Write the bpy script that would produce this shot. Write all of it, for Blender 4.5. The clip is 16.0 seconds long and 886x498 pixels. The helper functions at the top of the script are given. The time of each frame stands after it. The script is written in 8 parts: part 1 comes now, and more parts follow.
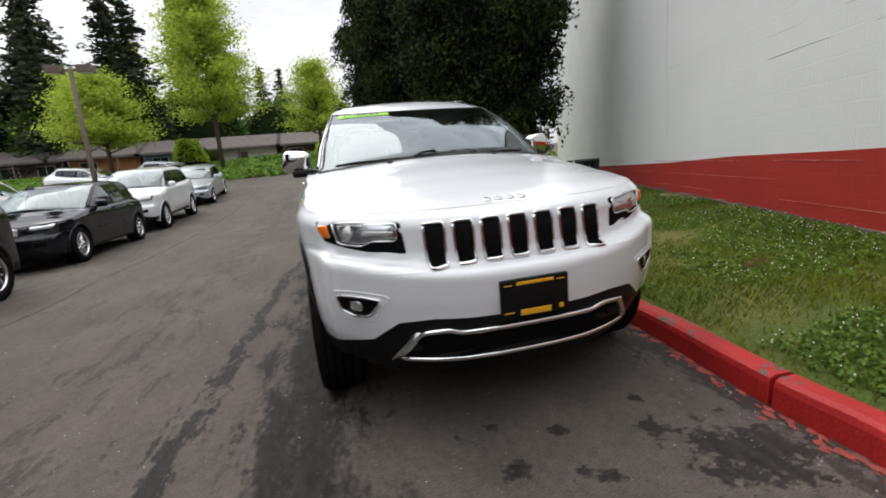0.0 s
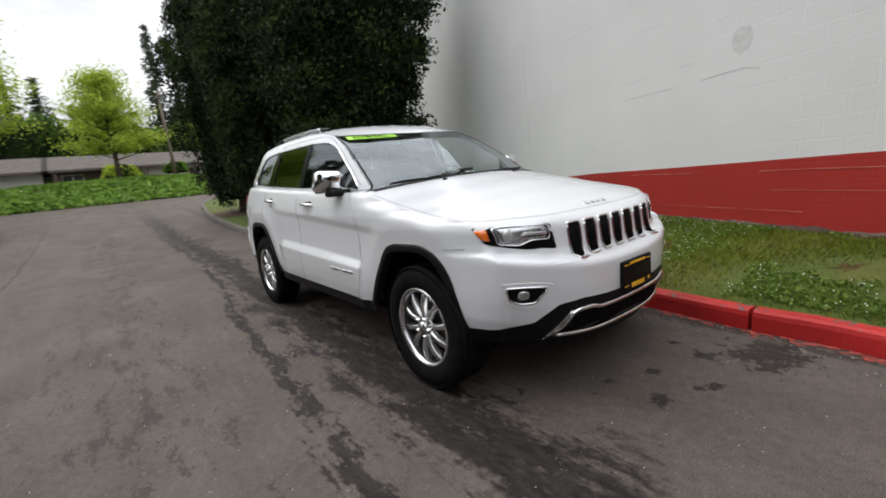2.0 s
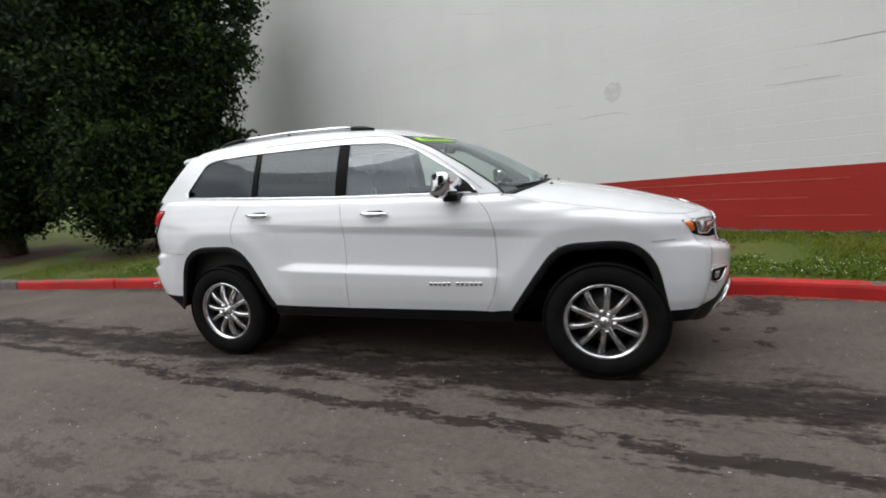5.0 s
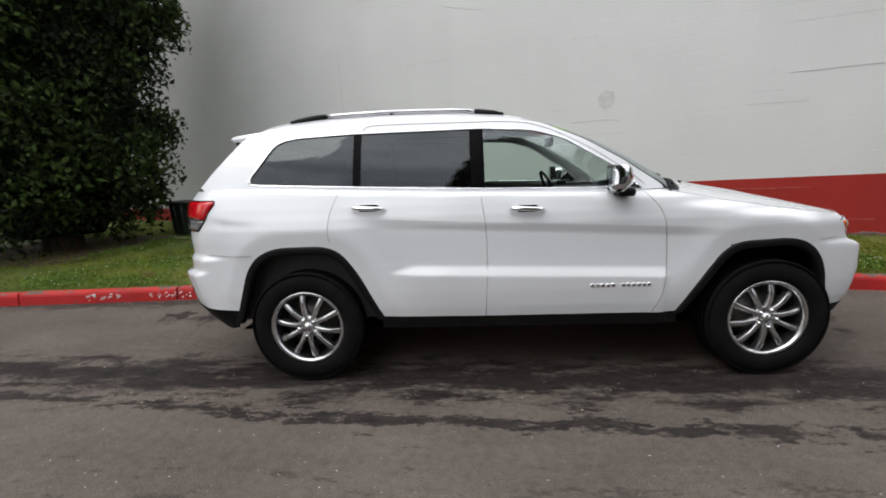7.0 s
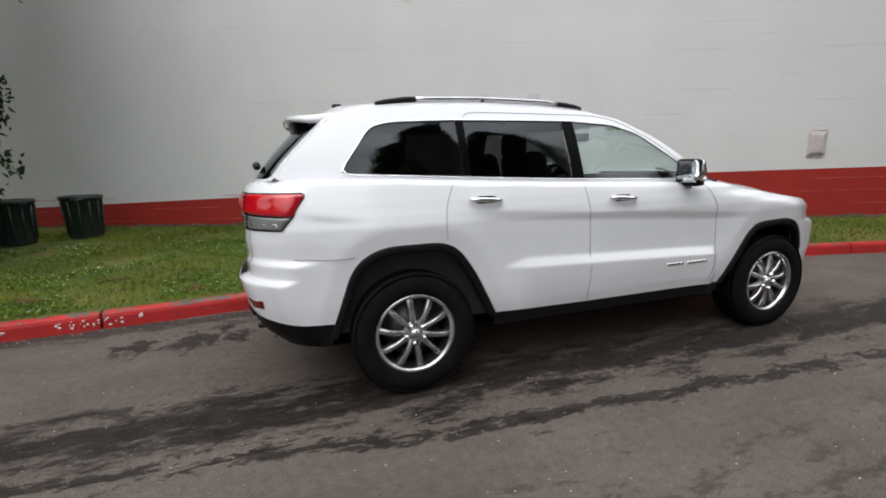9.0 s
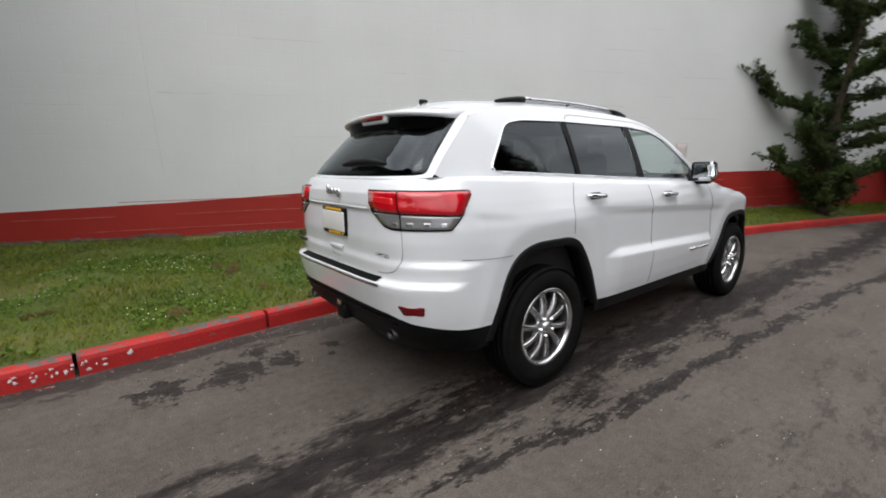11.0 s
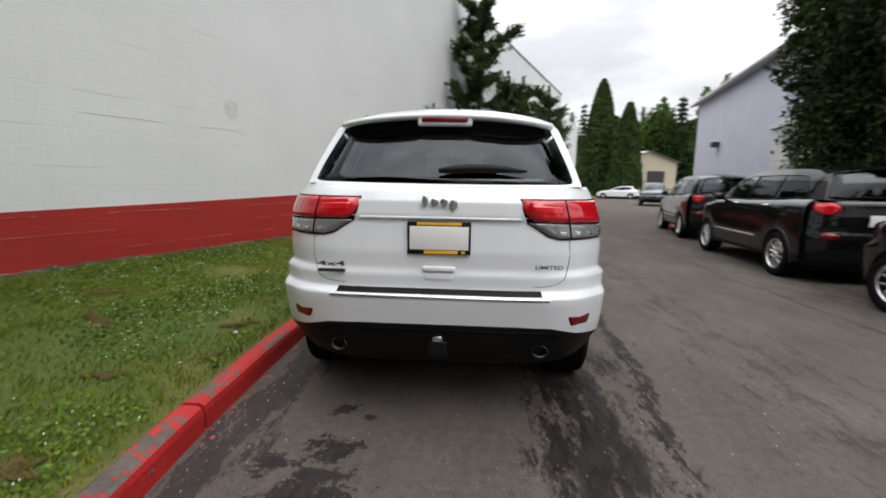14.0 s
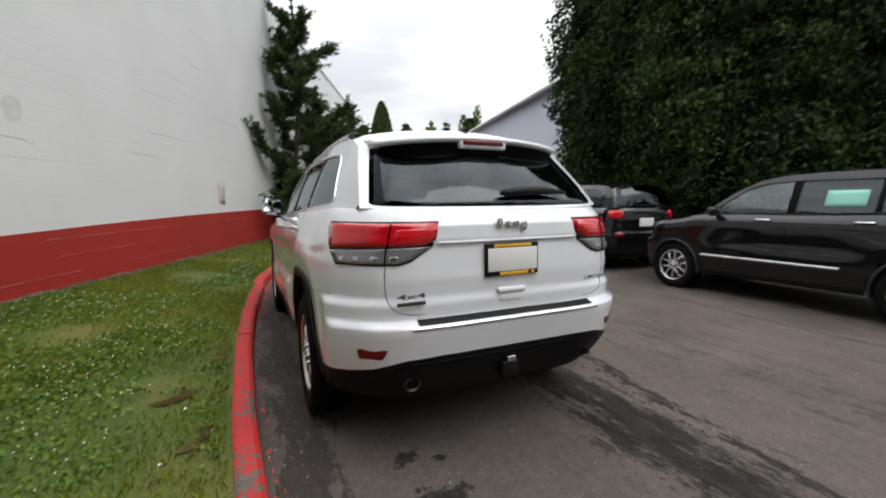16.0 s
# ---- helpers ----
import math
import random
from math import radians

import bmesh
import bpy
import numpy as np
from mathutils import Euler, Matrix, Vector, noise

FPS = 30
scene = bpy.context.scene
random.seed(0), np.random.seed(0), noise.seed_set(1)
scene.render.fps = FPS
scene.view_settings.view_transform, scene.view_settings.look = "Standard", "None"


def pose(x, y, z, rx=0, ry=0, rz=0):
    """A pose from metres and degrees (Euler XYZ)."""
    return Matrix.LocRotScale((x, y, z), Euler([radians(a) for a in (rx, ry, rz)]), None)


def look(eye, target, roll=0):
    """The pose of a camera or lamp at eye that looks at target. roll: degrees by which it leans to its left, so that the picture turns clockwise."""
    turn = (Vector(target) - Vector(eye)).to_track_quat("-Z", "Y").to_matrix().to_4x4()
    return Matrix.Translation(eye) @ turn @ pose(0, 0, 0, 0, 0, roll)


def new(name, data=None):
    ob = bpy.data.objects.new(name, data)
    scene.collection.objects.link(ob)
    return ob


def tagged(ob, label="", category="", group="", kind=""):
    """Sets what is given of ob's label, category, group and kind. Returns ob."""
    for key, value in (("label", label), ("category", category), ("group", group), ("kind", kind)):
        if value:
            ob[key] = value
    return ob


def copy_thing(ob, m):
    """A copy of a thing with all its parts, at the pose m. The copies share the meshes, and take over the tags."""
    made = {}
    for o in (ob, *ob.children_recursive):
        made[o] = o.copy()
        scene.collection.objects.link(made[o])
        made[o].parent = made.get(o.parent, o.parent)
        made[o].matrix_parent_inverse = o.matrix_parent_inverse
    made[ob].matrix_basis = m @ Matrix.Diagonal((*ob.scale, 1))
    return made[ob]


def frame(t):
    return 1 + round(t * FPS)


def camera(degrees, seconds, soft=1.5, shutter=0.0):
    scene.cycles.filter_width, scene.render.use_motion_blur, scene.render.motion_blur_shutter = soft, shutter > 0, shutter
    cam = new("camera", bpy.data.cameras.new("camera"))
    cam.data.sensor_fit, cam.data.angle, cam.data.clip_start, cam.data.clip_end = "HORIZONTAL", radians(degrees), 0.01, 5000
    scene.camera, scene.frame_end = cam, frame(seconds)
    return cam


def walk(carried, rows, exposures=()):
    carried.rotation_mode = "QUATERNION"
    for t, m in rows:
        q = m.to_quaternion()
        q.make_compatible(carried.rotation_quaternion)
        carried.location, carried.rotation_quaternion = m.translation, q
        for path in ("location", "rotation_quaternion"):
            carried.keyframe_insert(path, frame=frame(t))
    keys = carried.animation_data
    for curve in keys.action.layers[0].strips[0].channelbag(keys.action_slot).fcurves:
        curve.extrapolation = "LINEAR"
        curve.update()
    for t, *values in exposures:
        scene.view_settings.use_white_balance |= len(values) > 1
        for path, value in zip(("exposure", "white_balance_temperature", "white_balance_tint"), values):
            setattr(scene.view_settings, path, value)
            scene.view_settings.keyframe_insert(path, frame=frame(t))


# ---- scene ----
cam = camera(90.8, 16.0, 1.8, 0.5)
PATH = [
    (0, (-0.778, -3.903, 1.188), (-0.294, -2.002, 0.798), -4.9),
    (0.5, (-1.165, -3.878, 1.168), (-0.558, -2.006, 0.812), -5.0),
    (1, (-1.546, -3.805, 1.184), (-0.752, -1.999, 0.854), -5.3),
    (1.5, (-1.933, -3.687, 1.235), (-0.905, -2.015, 0.851), -6.4),
    (2, (-2.289, -3.516, 1.283), (-1.085, -1.96, 0.923), -5.9),
    (2.5, (-2.651, -3.317, 1.295), (-1.294, -1.906, 0.886), -4.3),
    (3, (-2.939, -3.019, 1.308), (-1.432, -1.761, 0.931), -2.7),
    (3.5, (-3.182, -2.667, 1.329), (-1.561, -1.561, 0.943), -3.5),
    (4, (-3.426, -2.291, 1.341), (-1.695, -1.356, 0.982), -2.6),
    (4.2, (-3.482, -2.118, 1.33), (-1.721, -1.238, 0.979), -3.0),
    (6.3, (-3.664, -0.207, 1.37), (-1.709, 0.051, 1.036), -2.4),
    (6.5, (-3.657, -0.041, 1.373), (-1.698, 0.178, 1.039), -1.5),
    (7, (-3.601, 0.391, 1.36), (-1.636, 0.503, 1.003), -2.3),
    (7.5, (-3.557, 0.802, 1.365), (-1.59, 0.689, 1.023), -0.4),
    (8, (-3.465, 1.231, 1.376), (-1.521, 0.977, 0.981), 0.0),
    (8.5, (-3.361, 1.645, 1.368), (-1.437, 1.251, 0.991), -1.0),
    (9, (-3.269, 2.07, 1.366), (-1.409, 1.446, 0.974), -1.3),
    (9.5, (-3.09, 2.473, 1.348), (-1.269, 1.753, 0.942), -0.9),
    (9.7, (-3.019, 2.625, 1.354), (-1.219, 1.849, 0.959), -0.5),
    (11.8, (-1.988, 3.974, 1.319), (-0.675, 2.501, 0.987), -2.0),
    (12, (-1.83, 4.075, 1.298), (-0.58, 2.545, 0.989), -2.3),
    (12.5, (-1.443, 4.273, 1.314), (-0.426, 2.58, 0.994), -1.7),
    (13, (-1.027, 4.442, 1.321), (-0.279, 2.613, 1.014), -1.9),
    (13.5, (-0.578, 4.497, 1.306), (-0.081, 2.578, 1.038), -0.1),
    (14, (-0.155, 4.525, 1.287), (-0.031, 2.551, 0.993), 1.0),
    (14.5, (0.249, 4.489, 1.29), (0.139, 2.511, 1.013), -0.2),
    (15, (0.634, 4.413, 1.301), (0.333, 2.45, 1.066), -1.1),
    (15.5, (0.98, 4.335, 1.302), (0.392, 2.446, 1.009), -1.4),
    (16, (1.232, 4.237, 1.315), (0.406, 2.428, 1.097), -0.5),
]
walk(cam, [(t, look(eye, target, roll)) for t, eye, target, roll in PATH])

# ---- world, sun, exposure ----
scene.view_settings.exposure = 0.34
world = bpy.data.worlds.new("overcast_sky")
scene.world = world
world.use_nodes = True
wn, wl = world.node_tree.nodes, world.node_tree.links
wbg = wn["Background"]
wsky = wn.new("ShaderNodeTexSky")
wsky.sky_type, wsky.sun_disc = "NISHITA", False
wsky.sun_elevation, wsky.sun_rotation = radians(55), radians(331)
wco = wn.new("ShaderNodeTexCoord")
wmap = wn.new("ShaderNodeMapping")
wmap.inputs["Scale"].default_value = (1.0, 1.0, 3.2)
wnoise = wn.new("ShaderNodeTexNoise")
wnoise.inputs["Scale"].default_value, wnoise.inputs["Detail"].default_value = 2.6, 6.0
wramp = wn.new("ShaderNodeValToRGB")
wramp.color_ramp.elements[0].position, wramp.color_ramp.elements[0].color = 0.38, (6.2, 6.3, 6.6, 1)
wramp.color_ramp.elements[1].position, wramp.color_ramp.elements[1].color = 0.66, (10.9, 10.8, 10.8, 1)
wmix = wn.new("ShaderNodeMix")
wmix.data_type = "RGBA"
wmix.inputs["Factor"].default_value = 0.93
wl.new(wco.outputs["Generated"], wmap.inputs["Vector"])
wl.new(wmap.outputs["Vector"], wnoise.inputs["Vector"])
wl.new(wnoise.outputs["Fac"], wramp.inputs["Fac"])
wl.new(wsky.outputs["Color"], wmix.inputs["A"])
wl.new(wramp.outputs["Color"], wmix.inputs["B"])
# an overcast sky is brighter overhead than at the horizon
wsep, wgrad, wmul = wn.new("ShaderNodeSeparateXYZ"), wn.new("ShaderNodeMapRange"), wn.new("ShaderNodeVectorMath")
wgrad.inputs["To Min"].default_value, wgrad.inputs["To Max"].default_value = 0.4, 1.75
wmul.operation = "SCALE"
wl.new(wco.outputs["Generated"], wsep.inputs["Vector"])
wl.new(wsep.outputs["Z"], wgrad.inputs["Value"])
wl.new(wmix.outputs["Result"], wmul.inputs[0])
wl.new(wgrad.outputs["Result"], wmul.inputs["Scale"])
wl.new(wmul.outputs["Vector"], wbg.inputs["Color"])
wbg.inputs["Strength"].default_value = 0.147
sun = new("sun", bpy.data.lights.new("sun", "SUN"))
sun.data.energy, sun.data.angle, sun.data.color = 0.85, radians(40), (1.0, 0.97, 0.93)
sun.matrix_world = look((-9, 16, 26), (0, 0, 0))


# ---- materials ----
def shade(name, rgb, rough=0.6, metal=0.0, rgb2=None, scale=6.0, fine=120.0, grain=0.12, bump=0.0, bump_scale=None,
          coat=0.0, spec=0.5, contrast=(0.35, 0.68), trans=0.0, ior=1.45, emit=None, rnd=0.0, stretch=None):
    """A surface with large stains (rgb to rgb2) and fine grain, in metres."""
    m = bpy.data.materials.new(name)
    m.use_nodes = True
    n, l = m.node_tree.nodes, m.node_tree.links
    b = n["Principled BSDF"]
    b.inputs["Roughness"].default_value, b.inputs["Metallic"].default_value = rough, metal
    b.inputs["Coat Weight"].default_value, b.inputs["Coat Roughness"].default_value = coat, 0.04
    b.inputs["Specular IOR Level"].default_value = spec
    b.inputs["Transmission Weight"].default_value, b.inputs["IOR"].default_value = trans, ior
    b.inputs["Base Color"].default_value = (*rgb, 1)
    co = n.new("ShaderNodeTexCoord")
    vec = co.outputs["Object"]
    if stretch:
        mp = n.new("ShaderNodeMapping")
        mp.inputs["Scale"].default_value = stretch
        l.new(vec, mp.inputs["Vector"])
        vec = mp.outputs["Vector"]
    if rgb2:
        big, small = n.new("ShaderNodeTexNoise"), n.new("ShaderNodeTexNoise")
        for t, s, d in ((big, scale, 5.0), (small, fine, 3.0)):
            t.inputs["Scale"].default_value, t.inputs["Detail"].default_value = s, d
            l.new(vec, t.inputs["Vector"])
        ramp = n.new("ShaderNodeValToRGB")
        ramp.color_ramp.elements[0].position, ramp.color_ramp.elements[0].color = contrast[0], (*rgb, 1)
        ramp.color_ramp.elements[1].position, ramp.color_ramp.elements[1].color = contrast[1], (*rgb2, 1)
        l.new(big.outputs["Fac"], ramp.inputs["Fac"])
        hsv = n.new("ShaderNodeHueSaturation")
        rng = n.new("ShaderNodeMapRange")
        rng.inputs["From Min"].default_value, rng.inputs["From Max"].default_value = 0.25, 0.75
        rng.inputs["To Min"].default_value, rng.inputs["To Max"].default_value = 1 - grain, 1 + grain
        l.new(small.outputs["Fac"], rng.inputs["Value"])
        val = rng.outputs["Result"]
        if rnd:
            info = n.new("ShaderNodeObjectInfo")
            r2 = n.new("ShaderNodeMapRange")
            r2.inputs["To Min"].default_value, r2.inputs["To Max"].default_value = 1 - rnd, 1 + rnd
            l.new(info.outputs["Random"], r2.inputs["Value"])
            mul = n.new("ShaderNodeMath")
            mul.operation = "MULTIPLY"
            l.new(val, mul.inputs[0]), l.new(r2.outputs["Result"], mul.inputs[1])
            val = mul.outputs["Value"]
        l.new(val, hsv.inputs["Value"])
        l.new(ramp.outputs["Color"], hsv.inputs["Color"])
        l.new(hsv.outputs["Color"], b.inputs["Base Color"])
        if bump:
            bp = n.new("ShaderNodeBump")
            bp.inputs["Strength"].default_value, bp.inputs["Distance"].default_value = 1.0, bump
            src = small
            if bump_scale:
                src = n.new("ShaderNodeTexNoise")
                src.inputs["Scale"].default_value, src.inputs["Detail"].default_value = bump_scale, 4.0
                l.new(vec, src.inputs["Vector"])
            l.new(src.outputs["Fac"], bp.inputs["Height"])
            l.new(bp.outputs["Normal"], b.inputs["Normal"])
    if emit:
        b.inputs["Emission Color"].default_value, b.inputs["Emission Strength"].default_value = (*rgb, 1), emit
    return m


def leafy(name, dark, light, rough=0.65, trans=0.15, spread=(0.1, 0.75)):
    """Foliage: each leaf or clump has its own tone."""
    m = bpy.data.materials.new(name)
    m.use_nodes = True
    n, l = m.node_tree.nodes, m.node_tree.links
    b = n["Principled BSDF"]
    b.inputs["Roughness"].default_value, b.inputs["Specular IOR Level"].default_value = rough, 0.25
    geo, ramp = n.new("ShaderNodeNewGeometry"), n.new("ShaderNodeValToRGB")
    co, ns, mx = n.new("ShaderNodeTexCoord"), n.new("ShaderNodeTexNoise"), n.new("ShaderNodeMath")
    ns.inputs["Scale"].default_value = 1.1
    l.new(co.outputs["Object"], ns.inputs["Vector"])
    mx.operation = "MULTIPLY_ADD"
    mx.inputs[1].default_value = 0.55
    l.new(geo.outputs["Random Per Island"], mx.inputs[0])
    sub = n.new("ShaderNodeMath")
    sub.operation = "SUBTRACT"
    sub.inputs[1].default_value = 0.28
    l.new(ns.outputs["Fac"], sub.inputs[0])
    l.new(sub.outputs["Value"], mx.inputs[2])
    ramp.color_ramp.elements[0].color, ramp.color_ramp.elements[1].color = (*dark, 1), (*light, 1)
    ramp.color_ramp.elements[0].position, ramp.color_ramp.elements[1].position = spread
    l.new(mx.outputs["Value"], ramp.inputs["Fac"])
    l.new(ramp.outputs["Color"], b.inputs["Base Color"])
    if trans:
        tr, mixs = n.new("ShaderNodeBsdfTranslucent"), n.new("ShaderNodeMixShader")
        mixs.inputs["Fac"].default_value = trans
        l.new(ramp.outputs["Color"], tr.inputs["Color"])
        l.new(b.outputs["BSDF"], mixs.inputs[1]), l.new(tr.outputs["BSDF"], mixs.inputs[2])
        l.new(mixs.outputs["Shader"], n["Material Output"].inputs["Surface"])
    return m


def asphalt_mat():
    """Worn asphalt: grain, pale stones, long dark tar streaks along the road and blotchy damp stains."""
    m = shade("asphalt", (0.084, 0.071, 0.061), 0.82, rgb2=(0.104, 0.088, 0.076), spec=0.3, scale=0.9, fine=150, grain=0.55, bump=0.006, bump_scale=120)
    n, l = m.node_tree.nodes, m.node_tree.links
    b = n["Principled BSDF"]
    base = b.inputs["Base Color"].links[0].from_socket
    co = n.new("ShaderNodeTexCoord")
    sep = n.new("ShaderNodeSeparateXYZ")
    l.new(co.outputs["Object"], sep.inputs["Vector"])

    def math_node(op, a, b_=None, c=None):
        k = n.new("ShaderNodeMath")
        k.operation = op
        for i, v in enumerate((a, b_, c)):
            if v is None:
                continue
            if isinstance(v, (int, float)):
                k.inputs[i].default_value = v
            else:
                l.new(v, k.inputs[i])
        return k.outputs["Value"]

    def noise_node(scale, detail, stretch):
        mp, t = n.new("ShaderNodeMapping"), n.new("ShaderNodeTexNoise")
        mp.inputs["Scale"].default_value = stretch
        t.inputs["Scale"].default_value, t.inputs["Detail"].default_value = scale, detail
        t.inputs["Roughness"].default_value = 0.62
        l.new(co.outputs["Object"], mp.inputs["Vector"]), l.new(mp.outputs["Vector"], t.inputs["Vector"])
        return t.outputs["Fac"]

    def smooth(v, lo, hi):
        k = n.new("ShaderNodeMapRange")
        k.interpolation_type = "SMOOTHSTEP"
        k.inputs["From Min"].default_value, k.inputs["From Max"].default_value = lo, hi
        l.new(v, k.inputs["Value"])
        return k.outputs["Result"]

    x, y = sep.outputs["X"], sep.outputs["Y"]
    wob = math_node("MULTIPLY", math_node("SUBTRACT", noise_node(0.6, 3, (1, 1, 1)), 0.5), 0.3)
    xs = math_node("ADD", x, wob)
    yc = math_node("MINIMUM", math_node("MAXIMUM", y, -6.0), 6.0)
    coarse = noise_node(9.0, 9, (1.0, 0.28, 1))
    frag = noise_node(40.0, 7, (1.0, 0.45, 1))
    streak = noise_node(26.0, 5, (1.0, 0.25, 1))
    rag = math_node("ADD", math_node("MULTIPLY", coarse, 0.68), math_node("MULTIPLY", frag, 0.32))
    spot = math_node("ADD", math_node("MULTIPLY", noise_node(8.0, 9, (1, 1, 1)), 0.7), math_node("MULTIPLY", noise_node(36.0, 7, (1, 1, 1)), 0.3))
    dark = None

    def stain(d, amp, cut, soft=0.025, weight=1.0, ragged=None):
        """A ragged dark patch: d is the distance over its size."""
        v = math_node("ADD", ragged or rag, math_node("MULTIPLY", math_node("SUBTRACT", 1.0, math_node("MINIMUM", d, 3.0)), amp))
        hit = math_node("MULTIPLY", smooth(v, cut - soft, cut + soft), weight)
        return hit if dark is None else math_node("MAXIMUM", dark, hit)

    # damp bands along the road: centre at y = 0, slant, half width, density, threshold
    for cx, slope, half, amp, cut, soft, weight in (
            (-0.93, 0.055, 0.23, 0.115, 0.505, 0.07, 1.0), (-1.44, 0.095, 0.058, 0.075, 0.515, 0.03, 0.95), (-2.3, 0.03, 0.3, 0.045, 0.565, 0.03, 0.5), (-2.75, 0.03, 0.2, 0.04, 0.58, 0.03, 0.45),
            (1.0, 0.0, 0.13, 0.12, 0.51, 0.025, 0.7), (-3.3, 0.0, 0.18, 0.04, 0.6, 0.012, 0.4), (-3.92, 0.02, 0.02, 0.12, 0.49, 0.015, 0.8), (-5.0, 0.0, 0.7, 0.04, 0.55, 0.02, 0.45)):
        d = math_node("DIVIDE", math_node("ABSOLUTE", math_node("SUBTRACT", xs, math_node("MULTIPLY_ADD", yc, slope, cx))), half)
        dark = stain(d, amp, cut, soft, weight)
    # oil and water spots
    for sx, sy, sr in ((0.5, 2.92, 0.2), (0.72, 2.75, 0.1), (0.5, 2.62, 0.12), (0.54, 2.22, 0.06), (0.37, 2.3, 0.035), (0.53, 3.33, 0.15), (-0.2, -2.23, 0.04), (0.06, -2.35, 0.035),
                       (0.52, -2.26, 0.03), (0.46, -2.46, 0.07), (-0.22, -2.5, 0.05), (0.02, -2.6, 0.035), (0.11, -2.67, 0.04), (0.65, -2.75, 0.22), (-0.62, -1.94, 0.03)):
        dx, dy = math_node("SUBTRACT", x, sx), math_node("SUBTRACT", y, sy)
        d = math_node("DIVIDE", math_node("SQRT", math_node("ADD", math_node("MULTIPLY", dx, dx), math_node("MULTIPLY", dy, dy))), sr)
        dark = stain(d, 0.12, 0.52, 0.03, 0.9, spot)
    near = math_node("SUBTRACT", 1.0, smooth(math_node("ABSOLUTE", y), 12, 24))
    dark = math_node("MULTIPLY", dark, near)
    # blotches of two sizes over the whole road
    tone = math_node("ADD", math_node("MULTIPLY", noise_node(22.0, 6, (1, 0.8, 1)), 0.9), math_node("MULTIPLY", noise_node(2.2, 4, (1, 0.4, 1)), 0.9))
    tr = n.new("ShaderNodeMapRange")
    tr.inputs["From Min"].default_value, tr.inputs["From Max"].default_value = 0.6, 1.2
    tr.inputs["To Min"].default_value, tr.inputs["To Max"].default_value = 0.7, 1.28
    l.new(tone, tr.inputs["Value"])
    blotch = n.new("ShaderNodeVectorMath")
    blotch.operation = "SCALE"
    l.new(base, blotch.inputs[0]), l.new(tr.outputs["Result"], blotch.inputs["Scale"])
    mix = n.new("ShaderNodeMix")
    mix.data_type = "RGBA"
    l.new(math_node("MULTIPLY", dark, math_node("MULTIPLY_ADD", streak, 0.8, 0.52)), mix.inputs["Factor"])
    l.new(blotch.outputs["Vector"], mix.inputs["A"])
    mix.inputs["B"].default_value = (0.0085, 0.0062, 0.0055, 1)
    # pale stones
    vor = n.new("ShaderNodeTexVoronoi")
    vor.inputs["Scale"].default_value = 42
    l.new(co.outputs["Object"], vor.inputs["Vector"])
    stone = math_node("SUBTRACT", 1.0, smooth(vor.outputs["Distance"], 0.09, 0.16))
    stone = math_node("MULTIPLY", stone, smooth(noise_node(11, 2, (1, 1, 1)), 0.52, 0.6))
    mix2 = n.new("ShaderNodeMix")
    mix2.data_type = "RGBA"
    l.new(math_node("MULTIPLY", stone, 0.7), mix2.inputs["Factor"])
    l.new(mix.outputs["Result"], mix2.inputs["A"])
    mix2.inputs["B"].default_value = (0.26, 0.25, 0.24, 1)
    l.new(mix2.outputs["Result"], b.inputs["Base Color"])
    rr = n.new("ShaderNodeMapRange")
    rr.inputs["To Min"].default_value, rr.inputs["To Max"].default_value = 0.85, 0.7
    l.new(dark, rr.inputs["Value"])
    l.new(rr.outputs["Result"], b.inputs["Roughness"])
    return m


def block_wall_mat(name, rgb, rgb2):
    """Painted concrete blocks: shallow painted-over joints, runs of dirt."""
    m = shade(name, rgb, 0.75, rgb2=rgb2, scale=0.8, fine=60, grain=0.03, contrast=(0.3, 0.75))
    n, l = m.node_tree.nodes, m.node_tree.links
    b = n["Principled BSDF"]
    co, mp, br, ns, bp, bp2 = (n.new(k) for k in ("ShaderNodeTexCoord", "ShaderNodeMapping", "ShaderNodeTexBrick", "ShaderNodeTexNoise", "ShaderNodeBump", "ShaderNodeBump"))
    mp.inputs["Rotation"].default_value = (radians(90), 0, 0)
    l.new(co.outputs["Object"], mp.inputs["Vector"]), l.new(mp.outputs["Vector"], br.inputs["Vector"])
    br.inputs["Scale"].default_value = 1.0
    br.inputs["Brick Width"].default_value, br.inputs["Row Height"].default_value = 0.4, 0.2
    br.inputs["Mortar Size"].default_value, br.inputs["Mortar Smooth"].default_value = 0.006, 0.6
    br.inputs["Color1"].default_value = br.inputs["Color2"].default_value = (1, 1, 1, 1)
    br.inputs["Mortar"].default_value = (0, 0, 0, 1)
    bp.inputs["Strength"].default_value, bp.inputs["Distance"].default_value = 0.35, 0.004
    ns.inputs["Scale"].default_value, ns.inputs["Detail"].default_value = 35, 5
    bp2.inputs["Strength"].default_value, bp2.inputs["Distance"].default_value = 0.6, 0.003
    l.new(co.outputs["Object"], ns.inputs["Vector"])
    l.new(br.outputs["Color"], bp.inputs["Height"]), l.new(ns.outputs["Fac"], bp2.inputs["Height"])
    l.new(bp.outputs["Normal"], bp2.inputs["Normal"]), l.new(bp2.outputs["Normal"], b.inputs["Normal"])
    return m


